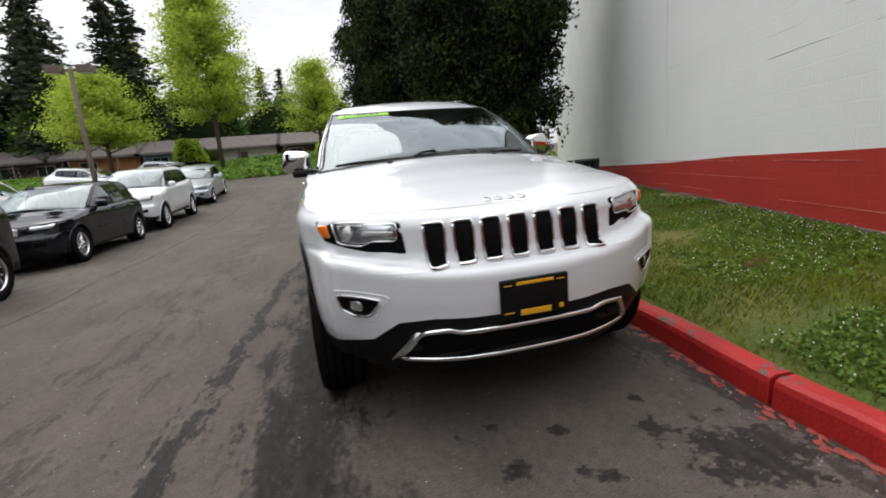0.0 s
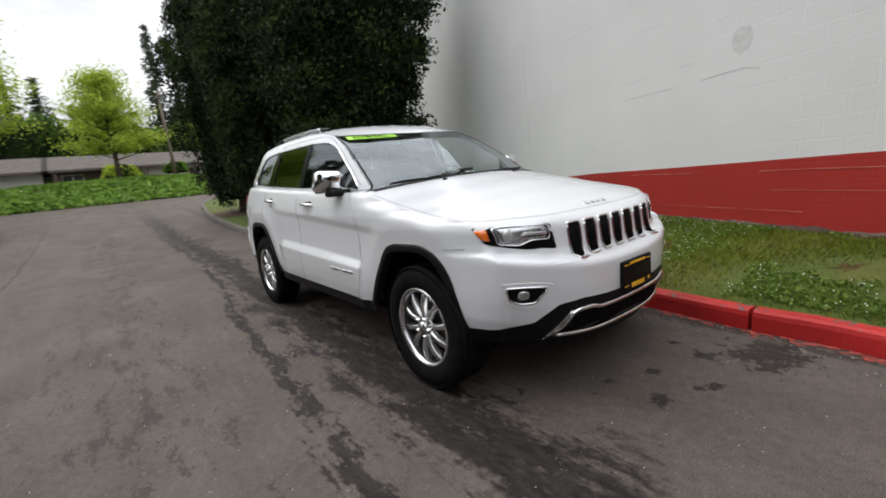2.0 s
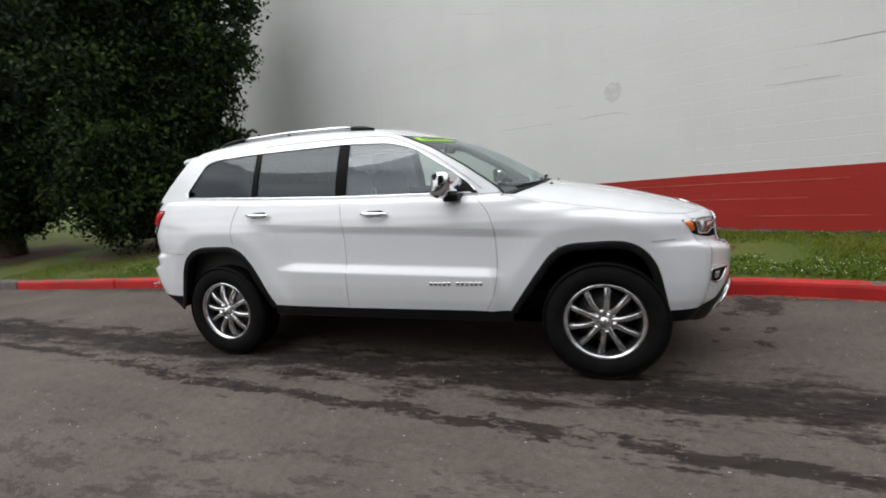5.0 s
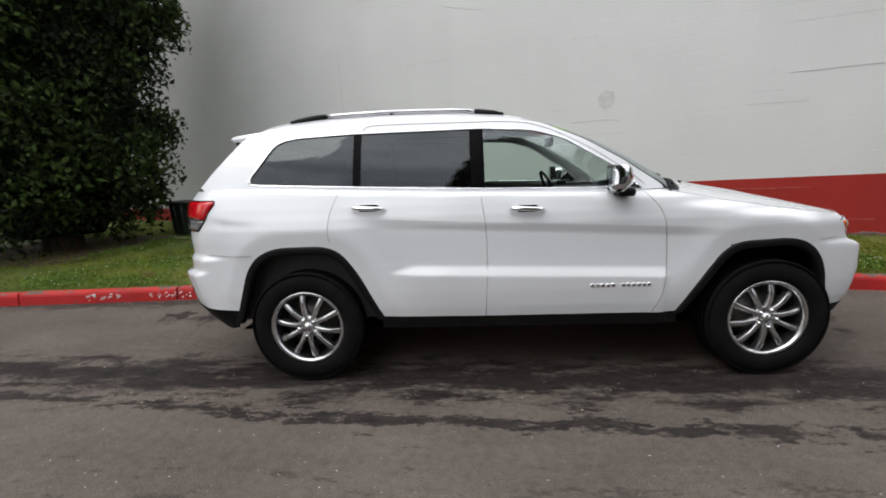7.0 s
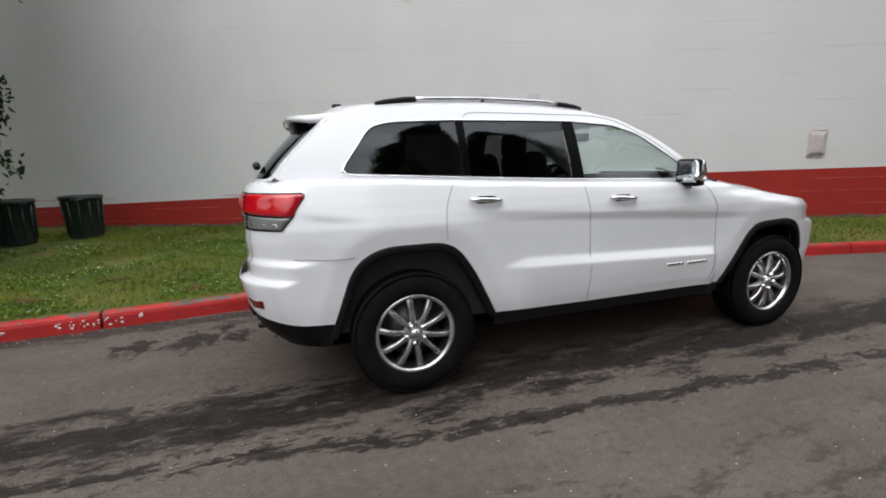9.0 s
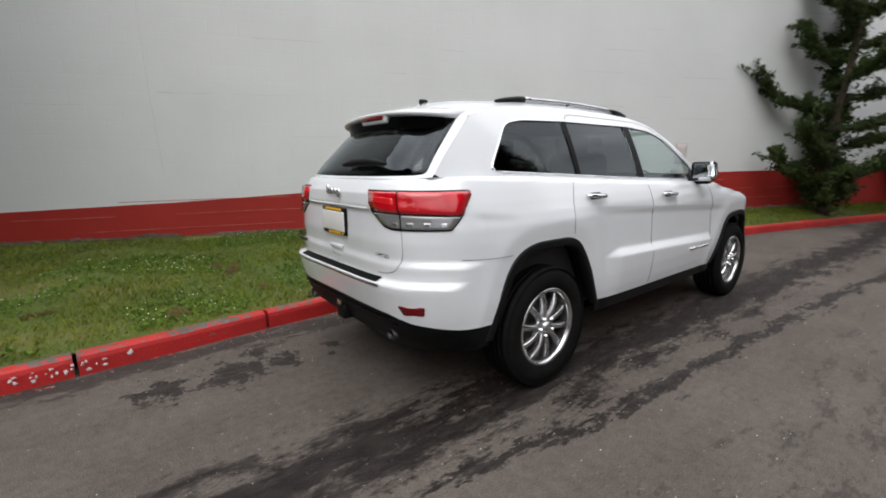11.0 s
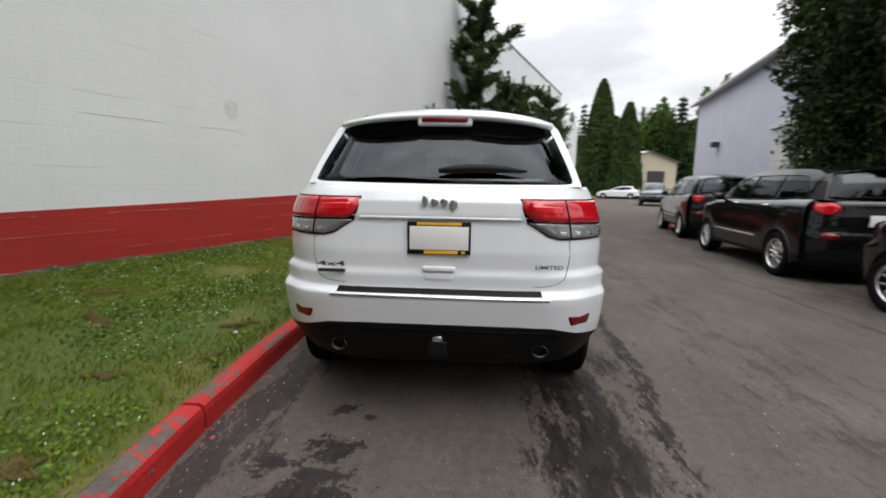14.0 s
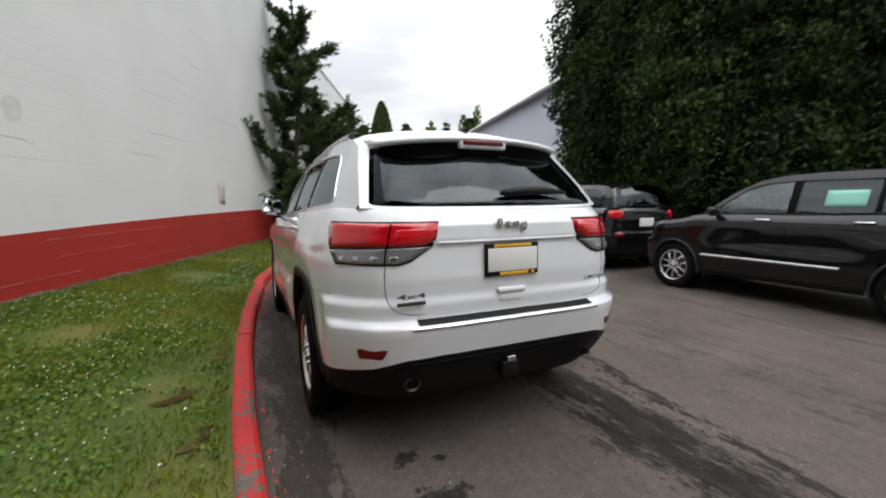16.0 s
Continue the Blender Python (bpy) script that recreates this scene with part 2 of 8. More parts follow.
def kerb_paint_mat():
    """Red kerb paint, chipped down to grey concrete, worn most on the upper face towards the car's tail."""
    m = shade("red_kerb_paint", (0.43, 0.016, 0.015), 0.6, rgb2=(0.33, 0.013, 0.012), scale=3, fine=90, grain=0.18, bump=0.004, bump_scale=60)
    n, l = m.node_tree.nodes, m.node_tree.links
    b = n["Principled BSDF"]
    base = b.inputs["Base Color"].links[0].from_socket
    co, sep, geo, gs = n.new("ShaderNodeTexCoord"), n.new("ShaderNodeSeparateXYZ"), n.new("ShaderNodeNewGeometry"), n.new("ShaderNodeSeparateXYZ")
    l.new(co.outputs["Object"], sep.inputs["Vector"]), l.new(geo.outputs["Normal"], gs.inputs["Vector"])

    def node(kind, **values):
        k = n.new(kind)
        for key, v in values.items():
            k.inputs[key.replace("_", " ")].default_value = v
        l.new(co.outputs["Object"], k.inputs["Vector"]) if kind == "ShaderNodeTexNoise" else None
        return k

    def sum_of(a, ka, b_, kb):
        p, q = n.new("ShaderNodeMath"), n.new("ShaderNodeMath")
        p.operation, q.operation = "MULTIPLY", "MULTIPLY_ADD"
        p.inputs[1].default_value, q.inputs[1].default_value = ka, kb
        l.new(a, p.inputs[0]), l.new(b_, q.inputs[0]), l.new(p.outputs["Value"], q.inputs[2])
        return q.outputs["Value"]

    big, small = node("ShaderNodeTexNoise", Scale=3.5, Detail=8.0, Roughness=0.65), node("ShaderNodeTexNoise", Scale=24.0, Detail=6.0, Roughness=0.6)
    worn = sum_of(big.outputs["Fac"], 0.6, small.outputs["Fac"], 0.4)
    top = n.new("ShaderNodeMapRange")
    top.inputs["From Min"].default_value, top.inputs["From Max"].default_value, top.inputs["To Max"].default_value = 0.3, 0.8, 0.11
    l.new(gs.outputs["Z"], top.inputs["Value"])
    tail = n.new("ShaderNodeMapRange")
    tail.inputs["From Min"].default_value, tail.inputs["From Max"].default_value, tail.inputs["To Max"].default_value = 1.2, 2.6, 0.03
    l.new(sep.outputs["Y"], tail.inputs["Value"])
    total = sum_of(sum_of(worn, 1.0, top.outputs["Result"], 1.0), 1.0, tail.outputs["Result"], 1.0)
    cut = n.new("ShaderNodeMapRange")
    cut.interpolation_type = "SMOOTHSTEP"
    cut.inputs["From Min"].default_value, cut.inputs["From Max"].default_value = 0.632, 0.66
    l.new(total, cut.inputs["Value"])
    grey = n.new("ShaderNodeValToRGB")
    grey.color_ramp.elements[0].position, grey.color_ramp.elements[0].color = 0.3, (0.045, 0.038, 0.032, 1)
    grey.color_ramp.elements[1].position, grey.color_ramp.elements[1].color = 0.7, (0.13, 0.108, 0.09, 1)
    l.new(small.outputs["Fac"], grey.inputs["Fac"])
    mix = n.new("ShaderNodeMix")
    mix.data_type = "RGBA"
    l.new(cut.outputs["Result"], mix.inputs["Factor"]), l.new(base, mix.inputs["A"]), l.new(grey.outputs["Color"], mix.inputs["B"])
    l.new(mix.outputs["Result"], b.inputs["Base Color"])
    return m


M_ASPHALT = asphalt_mat()
M_GRASS_SOIL = shade("grass_soil", (0.06, 0.088, 0.012), 0.95, rgb2=(0.13, 0.115, 0.028), scale=1.3, fine=70, grain=0.35, bump=0.02, bump_scale=45, contrast=(0.48, 0.72))
M_BLADE = leafy("grass_blade", (0.055, 0.08, 0.006), (0.195, 0.23, 0.019), 0.6, 0.25)
M_CLOVER_LEAF = leafy("clover_leaf", (0.052, 0.105, 0.01), (0.13, 0.205, 0.027), 0.55, 0.2)
M_CLOVER = shade("clover_flower", (0.75, 0.74, 0.66), 0.8)
M_WALL = block_wall_mat("white_block_wall", (0.66, 0.67, 0.66), (0.6, 0.61, 0.6))
M_RED_BAND = block_wall_mat("red_block_wall", (0.345, 0.02, 0.0125), (0.285, 0.017, 0.011))
M_KERB_RED = kerb_paint_mat()
M_KERB_GREY = shade("kerb_concrete", (0.13, 0.12, 0.11), 0.9, rgb2=(0.08, 0.075, 0.07), scale=4, fine=120, grain=0.2, bump=0.004)
M_CONCRETE = shade("concrete", (0.3, 0.28, 0.26), 0.9, rgb2=(0.2, 0.19, 0.18), scale=5, fine=120, grain=0.2, bump=0.003)
M_BARK = shade("bark", (0.09, 0.065, 0.045), 0.95, rgb2=(0.045, 0.033, 0.025), scale=9, fine=60, grain=0.25, bump=0.02, bump_scale=30)
# ramp from near-black to pale green: dark gaps and lit tips put into colour
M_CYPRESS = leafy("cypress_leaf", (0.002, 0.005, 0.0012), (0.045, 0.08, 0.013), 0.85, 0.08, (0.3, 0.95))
# hedge paler than the cypresses: its brighter lighting is put into the colour
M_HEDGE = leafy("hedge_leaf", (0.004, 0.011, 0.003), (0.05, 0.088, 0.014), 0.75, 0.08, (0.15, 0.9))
M_CONIFER = leafy("conifer_needle", (0.012, 0.022, 0.01), (0.04, 0.06, 0.025), 0.75, 0.05)
M_MAPLE = leafy("maple_leaf", (0.19, 0.28, 0.025), (0.47, 0.57, 0.075), 0.55, 0.35)
M_CEDAR = leafy("cedar_leaf", (0.014, 0.032, 0.008), (0.055, 0.09, 0.018), 0.7, 0.08)
M_JUNIPER = leafy("juniper_leaf", (0.008, 0.018, 0.005), (0.058, 0.088, 0.02), 0.7, 0.06)
M_BROADLEAF = leafy("broadleaf_dark", (0.025, 0.06, 0.012), (0.1, 0.17, 0.035), 0.6, 0.2)
M_IVY = leafy("ivy_leaf", (0.06, 0.13, 0.015), (0.2, 0.33, 0.05), 0.5, 0.2)
# near-black: the shade inside crowns and among the hill's trees, put into colour
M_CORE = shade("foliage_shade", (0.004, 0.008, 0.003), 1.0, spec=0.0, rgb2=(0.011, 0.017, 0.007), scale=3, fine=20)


# ---- mesh helpers ----
def mesh_of(name, verts, faces, material, smooth=True):
    me = bpy.data.meshes.new(name)
    me.from_pydata([tuple(map(float, v)) for v in verts], [], faces)
    me.materials.append(material)
    if smooth:
        me.polygons.foreach_set("use_smooth", [True] * len(me.polygons))
    me.update()
    return me


def put(name, verts, faces, material, parent=None, label="", category="", group="", kind="", smooth=True):
    ob = new(name, mesh_of(name, verts, faces, material, smooth))
    ob.parent = parent
    return tagged(ob, label, category, group, kind)


def part(name, bm, material, parent, label="", smooth=False):
    """Links a bmesh as one mesh object under a thing."""
    me = bpy.data.meshes.new(name)
    bm.to_mesh(me)
    bm.free()
    me.materials.append(material)
    if smooth:
        me.polygons.foreach_set("use_smooth", [True] * len(me.polygons))
    ob = new(name, me)
    ob.parent = parent
    return tagged(ob, label)


def empty(name, m, label="", category="", group="", kind=""):
    ob = new(name)
    ob.empty_display_size = 0.1
    ob.matrix_world = m
    return tagged(ob, label, category, group, kind)


def box_bm(size, at=(0, 0, 0), bevel=0.0, segments=2, bm=None, rot=None):
    b = bmesh.new()
    bmesh.ops.create_cube(b, size=1.0)
    bmesh.ops.scale(b, vec=size, verts=b.verts)
    if bevel:
        bmesh.ops.bevel(b, geom=b.edges[:], offset=bevel, segments=segments, affect="EDGES", profile=0.5)
    if rot is not None:
        bmesh.ops.transform(b, matrix=rot, verts=b.verts)
    bmesh.ops.translate(b, vec=at, verts=b.verts)
    if bm is None:
        return b
    me = bpy.data.meshes.new("tmp")
    b.to_mesh(me)
    bm.from_mesh(me)
    b.free()
    bpy.data.meshes.remove(me)
    return bm


def lathe(profile, n=32, axis="x"):
    """verts, faces of a profile of (along, radius) turned about an axis."""
    v, f = [], []
    for a, r in profile:
        for k in range(n):
            c, s = r * math.cos(2 * math.pi * k / n), r * math.sin(2 * math.pi * k / n)
            v.append((a, c, s) if axis == "x" else (c, a, s) if axis == "y" else (c, s, a))
    for i in range(len(profile) - 1):
        for k in range(n):
            q = (k + 1) % n
            f.append((i * n + k, i * n + q, (i + 1) * n + q, (i + 1) * n + k))
    return v, f


def tube(points, radius, n=8, caps=True):
    """verts, faces of a tube along points; radius is one number or one for each point."""
    pts = np.array(points, float)
    rad = np.broadcast_to(np.array(radius, float), (len(pts),))
    tan = np.gradient(pts, axis=0)
    tan /= np.linalg.norm(tan, axis=1)[:, None] + 1e-9
    v, f = [], []
    ref = np.array((0, 0, 1.0)) if abs(tan[0][2]) < 0.9 else np.array((1.0, 0, 0))
    for p, t, r in zip(pts, tan, rad):
        a = np.cross(t, ref)
        a /= np.linalg.norm(a) + 1e-9
        b = np.cross(t, a)
        for k in range(n):
            w = 2 * math.pi * k / n
            v.append(p + r * (math.cos(w) * a + math.sin(w) * b))
    for i in range(len(pts) - 1):
        for k in range(n):
            q = (k + 1) % n
            f.append((i * n + k, i * n + q, (i + 1) * n + q, (i + 1) * n + k))
    if caps:
        f.append(tuple(range(n - 1, -1, -1)))
        f.append(tuple(range((len(pts) - 1) * n, len(pts) * n)))
    return v, f


def spline(points, per=8):
    """A smooth line (Catmull-Rom) through points."""
    p = np.array(points, float)
    e = np.vstack([2 * p[0] - p[1], p, 2 * p[-1] - p[-2]])
    out = []
    for i in range(len(p) - 1):
        a, b, c, d = e[i:i + 4]
        for t in np.linspace(0, 1, per, endpoint=False):
            out.append(0.5 * (2 * b + (c - a) * t + (2 * a - 5 * b + 4 * c - d) * t * t + (3 * b - a - 3 * c + d) * t ** 3))
    out.append(p[-1])
    return np.array(out)


def grid_faces(rows, cols, flip=False):
    f = []
    for i in range(rows - 1):
        for j in range(cols - 1):
            q = (i * cols + j, i * cols + j + 1, (i + 1) * cols + j + 1, (i + 1) * cols + j)
            f.append(q[::-1] if flip else q)
    return f


def join(parts):
    """Joins (verts, faces) pairs into one."""
    v, f = [], []
    for pv, pf in parts:
        o = len(v)
        v.extend(pv)
        f.extend(tuple(i + o for i in q) for q in pf)
    return v, f


# ---- ground, road, kerb, grass ----
def rise(y):
    """Height of the road: level beside the car, climbing to the north."""
    y = np.asarray(y, float)
    a = np.clip(y - 6.5, 0, 8.9)
    b = np.clip(y - 15.4, 0, 14.6)
    c = np.clip(y - 30, 0, 60)
    return 0.0045 * a * a + 0.08 * b + 0.03 * c


gx = np.concatenate([[-600, -250, -120], np.arange(-60, -12, 6), np.arange(-12, 14, 2.0), np.arange(14, 61, 6), [120, 250, 600]])
gy = np.concatenate([[-600, -250, -120], np.arange(-70, -12, 6), np.arange(-12, 40, 1.0), np.arange(40, 95, 5), [160, 300, 600]])
gv = [(x, y, rise(y)) for y in gy for x in gx]
put("ground", gv, grid_faces(len(gy), len(gx)), M_ASPHALT, kind="structure", label="worn grey asphalt road with dark damp streaks")

KERB = spline([(-14.4, -46), (-9.7, -36.6), (-6.3, -28.3), (-3.6, -19.3), (-1.5, -12), (-0.25, -7.9), (0.87, -3.6), (1.0, -2.5), (1.12, -1.4), (1.2, 0), (1.215, 1.2),
               (1.19, 2.4), (1.1, 3.75), (1.0, 5.9), (0.88, 7.7), (0.92, 10), (1.0, 13), (1.25, 17), (2.3, 21), (6.5, 24.2), (16, 25.5)], 14)


def kerb_at(y):
    """x of the kerb's foot."""
    return np.interp(y, KERB[:-30, 1], KERB[:-30, 0])


def along_kerb():
    d = np.gradient(KERB, axis=0)
    d /= np.linalg.norm(d, axis=1)[:, None]
    return d


KD = along_kerb()
kerb = empty("kerb", Matrix.Identity(4), "concrete kerb painted red beside the grass, bare grey further on", "kerb", kind="structure")
joints = [-46, -40, -34, -28, -22.5, -17.5, -12.7, -7.7, -5.1, -2.55, 0.0, 2.5, 3.75, 5.6, 7.7, 10.5, 13.5, 16.8, 19.6, 22.3, 24.2, 25.5]
PROFILE = [(0.0, -0.03), (0.004, 0.1), (0.012, 0.128), (0.035, 0.142), (0.11, 0.143), (0.13, 0.135), (0.138, 0.08), (0.14, -0.03)]
for j0, j1 in zip(joints[:-1], joints[1:]):
    sel = np.where((KERB[:, 1] > j0 + 0.05) & (KERB[:, 1] < j1 - 0.05))[0]
    gap = 0.012
    ys = np.concatenate([[j0 + gap], KERB[sel, 1], [j1 - gap]])
    xs = np.interp(ys, KERB[:, 1], KERB[:, 0])
    dx = np.interp(ys, KERB[:, 1], KD[:, 0])
    dy = np.interp(ys, KERB[:, 1], KD[:, 1])
    kv = []
    for x, y, ax, ay in zip(xs, ys, dx, dy):
        wob = 0.006 * noise.noise((x, y * 1.7, 3.0))
        for o, h in PROFILE:
            kv.append((x + ay * (o + wob), y - ax * (o + wob), rise(y) + h + 0.5 * wob))
    nprof = len(PROFILE)
    kf = grid_faces(len(ys), nprof) + [tuple(range(nprof)), tuple(range(len(kv) - 1, len(kv) - nprof - 1, -1))]
    put("kerb_stone", kv, kf, M_KERB_RED if j1 < 7.8 else M_KERB_GREY, kerb, smooth=False)

# the long wall: a point and its direction
WALL_P, WALL_D = np.array((3.31, -1.74)), np.array((0.377, 0.926))
WALL_N = np.array((-0.926, 0.377))


def wall_x(y):
    return WALL_P[0] + (np.asarray(y, float) - WALL_P[1]) * WALL_D[0] / WALL_D[1]


def lawn_z(x, y):
    """Height of the grass between kerb and wall."""
    k = kerb_at(y) + 0.13
    f = np.clip((x - k) / np.maximum(wall_x(y) - k, 0.4), 0, 1.6)
    return rise(y) + 0.125 + 0.2 * np.minimum(f, 1.0) ** 0.8 + np.clip(0.03 * np.maximum(f - 1, 0), 0, 0.2)


lv, lc = [], 26
lys = np.concatenate([np.arange(-46, -10, 1.5), np.arange(-10, 18, 0.25), np.arange(18, 25, 0.6)])
for y in lys:
    k = float(np.interp(y, KERB[:, 1], KERB[:, 0])) + 0.125
    far = float(wall_x(y)) + 0.1 if y < 15.8 else 30.0
    for s in np.linspace(0, 1, lc):
        x = k + (max(far, k + 0.3) - k) * s
        z = float(lawn_z(x, y)) + 0.025 * noise.noise((x * 1.3, y * 1.3, 0)) * min(1, 4 * s)
        lv.append((x, y, z))
put("lawn_ground", lv, grid_faces(len(lys), lc), M_GRASS_SOIL, kind="structure", label="grass bank of short turf with clover and bare brown patches")


def blades(n, region, height, width, seed):
    """Grass blades as single bent slivers; region(rng, n) gives their feet."""
    r = np.random.default_rng(seed)
    p = region(r, n)
    n = len(p)
    a = r.uniform(0, 2 * math.pi, n)
    h = height * r.uniform(0.45, 1.2, n)
    lean = r.uniform(0.1, 0.9, n) * h
    w = width * r.uniform(0.6, 1.3, n)
    side = np.stack([np.cos(a), np.sin(a), np.zeros(n)], 1)
    to = np.stack([-np.sin(a), np.cos(a), np.zeros(n)], 1)
    up = np.array((0, 0, 1.0))
    v = np.empty((n, 4, 3))
    v[:, 0] = p - side * w[:, None]
    v[:, 1] = p + side * w[:, None]
    v[:, 2] = p + side * w[:, None] * 0.6 + to * (lean * 0.35)[:, None] + up * (h * 0.65)[:, None]
    v[:, 3] = p + to * lean[:, None] + up * h[:, None]
    i = np.arange(n)[:, None] * 4
    f = np.concatenate([i + [[0, 1, 2]], i + [[0, 2, 3]]])
    return v.reshape(-1, 3), f.tolist()


BARE = ((2.75, 2.38, 0.34, 0.07, -0.4), (2.98, 2.52, 0.16, 0.06, -0.2), (1.61, 3.09, 0.13, 0.1, 0), (2.65, 1.52, 0.28, 0.07, -0.5), (1.5, 1.9, 0.16, 0.05, 1.2), (1.62, 1.3, 0.14, 0.06, 0.6), (2.3, -1.4, 0.22, 0.08, 0.4),
        (1.45, 0.6, 0.12, 0.05, 1.4), (2.0, -2.9, 0.16, 0.09, 0.8), (1.7, 4.5, 0.2, 0.08, 0.9), (3.2, 0.9, 0.25, 0.1, 0.3), (1.9, 2.3, 0.12, 0.05, 0.2), (2.2, 4.0, 0.15, 0.06, 2.0))
M_BARE = shade("bare_soil", (0.1, 0.075, 0.03), 0.95, spec=0.05, rgb2=(0.045, 0.03, 0.014), scale=9, fine=60, grain=0.35, bump=0.02, bump_scale=50)


def in_bare(x, y):
    out = np.zeros(len(x), bool)
    for cx, cy, rx, ry, turn in BARE:
        c, s_ = math.cos(turn), math.sin(turn)
        a, b = (x - cx) * c + (y - cy) * s_, -(x - cx) * s_ + (y - cy) * c
        out |= (a / rx) ** 2 + (b / ry) ** 2 < 1
    return out


for k, (cx, cy, rx, ry, turn) in enumerate(BARE):
    c, s_ = math.cos(turn), math.sin(turn)
    bv = [(cx, cy, float(lawn_z(cx, cy)) + 0.016)]
    for w in np.linspace(0, 2 * math.pi, 30, endpoint=False):
        q = 0.85 + 0.8 * noise.noise((math.cos(w) * 2.2, math.sin(w) * 2.2, k * 3.1)) + 0.5 * noise.noise((math.cos(w) * 7, math.sin(w) * 7, k * 3.1))
        a, b = rx * q * math.cos(w), ry * q * math.sin(w)
        x, y = cx + a * c - b * s_, cy + a * s_ + b * c
        bv.append((x, y, float(lawn_z(x, y)) + 0.013))
    put("bare_patch", bv, [(0, i + 1, (i + 1) % 30 + 1) for i in range(30)], M_BARE, kind="structure")


def lawn_region(y0, y1, near=None, patch=0.42):
    def pick(r, n):
        y = r.uniform(y0, y1, n)
        k = kerb_at(y) + 0.15
        wx = wall_x(y) - 0.03
        span = np.minimum(wx - k, near) if near else wx - k
        x = k + span * r.uniform(0, 1, n)
        keep = np.array([noise.noise((a * 0.8 + 5, b * 0.8, 1.7)) for a, b in zip(x, y)]) < r.uniform(patch - 0.25, patch + 0.15, n)
        keep &= ~in_bare(x, y) | (r.uniform(0, 1, n) < 0.7)
        x, y = x[keep], y[keep]
        return np.stack([x, y, lawn_z(x, y) - 0.006], 1)
    return pick


gv1, gf1 = blades(90000, lawn_region(-4.5, 8.5), 0.045, 0.0035, 1)
put("lawn_grass", gv1, gf1, M_BLADE, kind="stuff", label="short green grass with clover on the bank", category="grass")
gv2, gf2 = blades(20000, lawn_region(-24, -4.5), 0.055, 0.006, 2)
put("verge_grass", gv2, gf2, M_BLADE, kind="stuff", label="short green grass below the wall", category="grass")


def leaf_cards(p, size, seed, up=0.3, aspect=0.5, jitter=0.4):
    """Small pointed leaves (two triangles each) at points p, turned at random; up: how far they stand upright."""
    r = np.random.default_rng(seed)
    n = len(p)
    d = r.normal(size=(n, 3))
    d[:, 2] = np.abs(d[:, 2]) * up * 3 + up
    d /= np.linalg.norm(d, axis=1)[:, None]
    s = np.cross(d, r.normal(size=(n, 3)))
    s /= np.linalg.norm(s, axis=1)[:, None] + 1e-9
    L = (size * r.uniform(1 - jitter, 1 + jitter, n))[:, None]
    v = np.empty((n, 4, 3))
    v[:, 0], v[:, 2] = p - d * L * 0.5, p + d * L * 0.5
    v[:, 1], v[:, 3] = p + s * L * aspect * 0.5, p - s * L * aspect * 0.5
    bend = np.cross(d, s) * L * 0.12
    v[:, 1] += bend
    v[:, 3] += bend
    i = np.arange(n)[:, None] * 4
    f = np.concatenate([i + [[0, 1, 2]], i + [[0, 2, 3]]])
    return v.reshape(-1, 3), f.tolist()


# clover: round leaves in clumps and white flower heads
def clover_points(n, seed, y0=-4.5, y1=6.5):
    r = np.random.default_rng(seed)
    y = r.uniform(y0, y1, n)
    k = kerb_at(y) + 0.2
    x = k + np.minimum(wall_x(y) - k, 3.2) * r.uniform(0, 1, n)
    m = np.array([noise.noise((a * 1.1, b * 1.1, 8.2)) + 0.35 * noise.noise((a * 4, b * 4, 1.2)) for a, b in zip(x, y)]) > r.uniform(0.0, 0.16, n)
    m &= ~in_bare(x, y)
    x, y = x[m], y[m]
    return np.stack([x, y, lawn_z(x, y)], 1)


cp = clover_points(64000, 5)
cv, cf = leaf_cards(cp + (0, 0, 0.024), 0.024, 6, 0.1, 1.0)
put("clover_leaves", cv, cf, M_CLOVER_LEAF, kind="stuff", label="low clover growing in the turf", category="clover")
fp = clover_points(2100, 7)
fv, ff = [], []
octa = np.array([(1, 0, 0), (0, 1, 0), (-1, 0, 0), (0, -1, 0), (0, 0, 1), (0, 0, -1)], float) * 0.0055
of = [(0, 1, 4), (1, 2, 4), (2, 3, 4), (3, 0, 4), (1, 0, 5), (2, 1, 5), (3, 2, 5), (0, 3, 5)]
fv, ff = join([(octa + p + (0, 0, 0.045), of) for p in fp])
put("clover_flowers", fv, ff, M_CLOVER, kind="stuff", label="white clover flower heads in the turf", category="flowers")


# ---- the long painted wall ----
def along(s, out, z):
    """A point s metres along the wall from its reference point, out metres in front of it."""
    q = WALL_P + WALL_D * s + WALL_N * out
    return (q[0], q[1], z)


def wall_box(name, s0, s1, z0, z1, out, thick, material, parent=None, label="", kind="", category="", top=None, n=24):
    """An upright slab along the wall; top(y) may give its upper edge."""
    rot = Matrix.Rotation(math.atan2(WALL_D[1], WALL_D[0]), 4, "Z")
    v = []
    for s in np.linspace(s0, s1, n):
        h = z1 if top is None else top(along(s, 0, 0)[1])
        v += [(s, out, z0), (s, out, h), (s, out - thick, h), (s, out - thick, z0)]
    f = []
    for i in range(n - 1):
        for k in range(4):
            a, b = i * 4 + k, i * 4 + (k + 1) % 4
            f.append((a, b, b + 4, a + 4))
    f += [(3, 2, 1, 0), tuple(len(v) - 4 + k for k in range(4))]
    ob = put(name, v, f, material, parent, label, category, kind=kind, smooth=False)
    ob.matrix_world = Matrix.Translation((*WALL_P, 0)) @ rot
    return ob


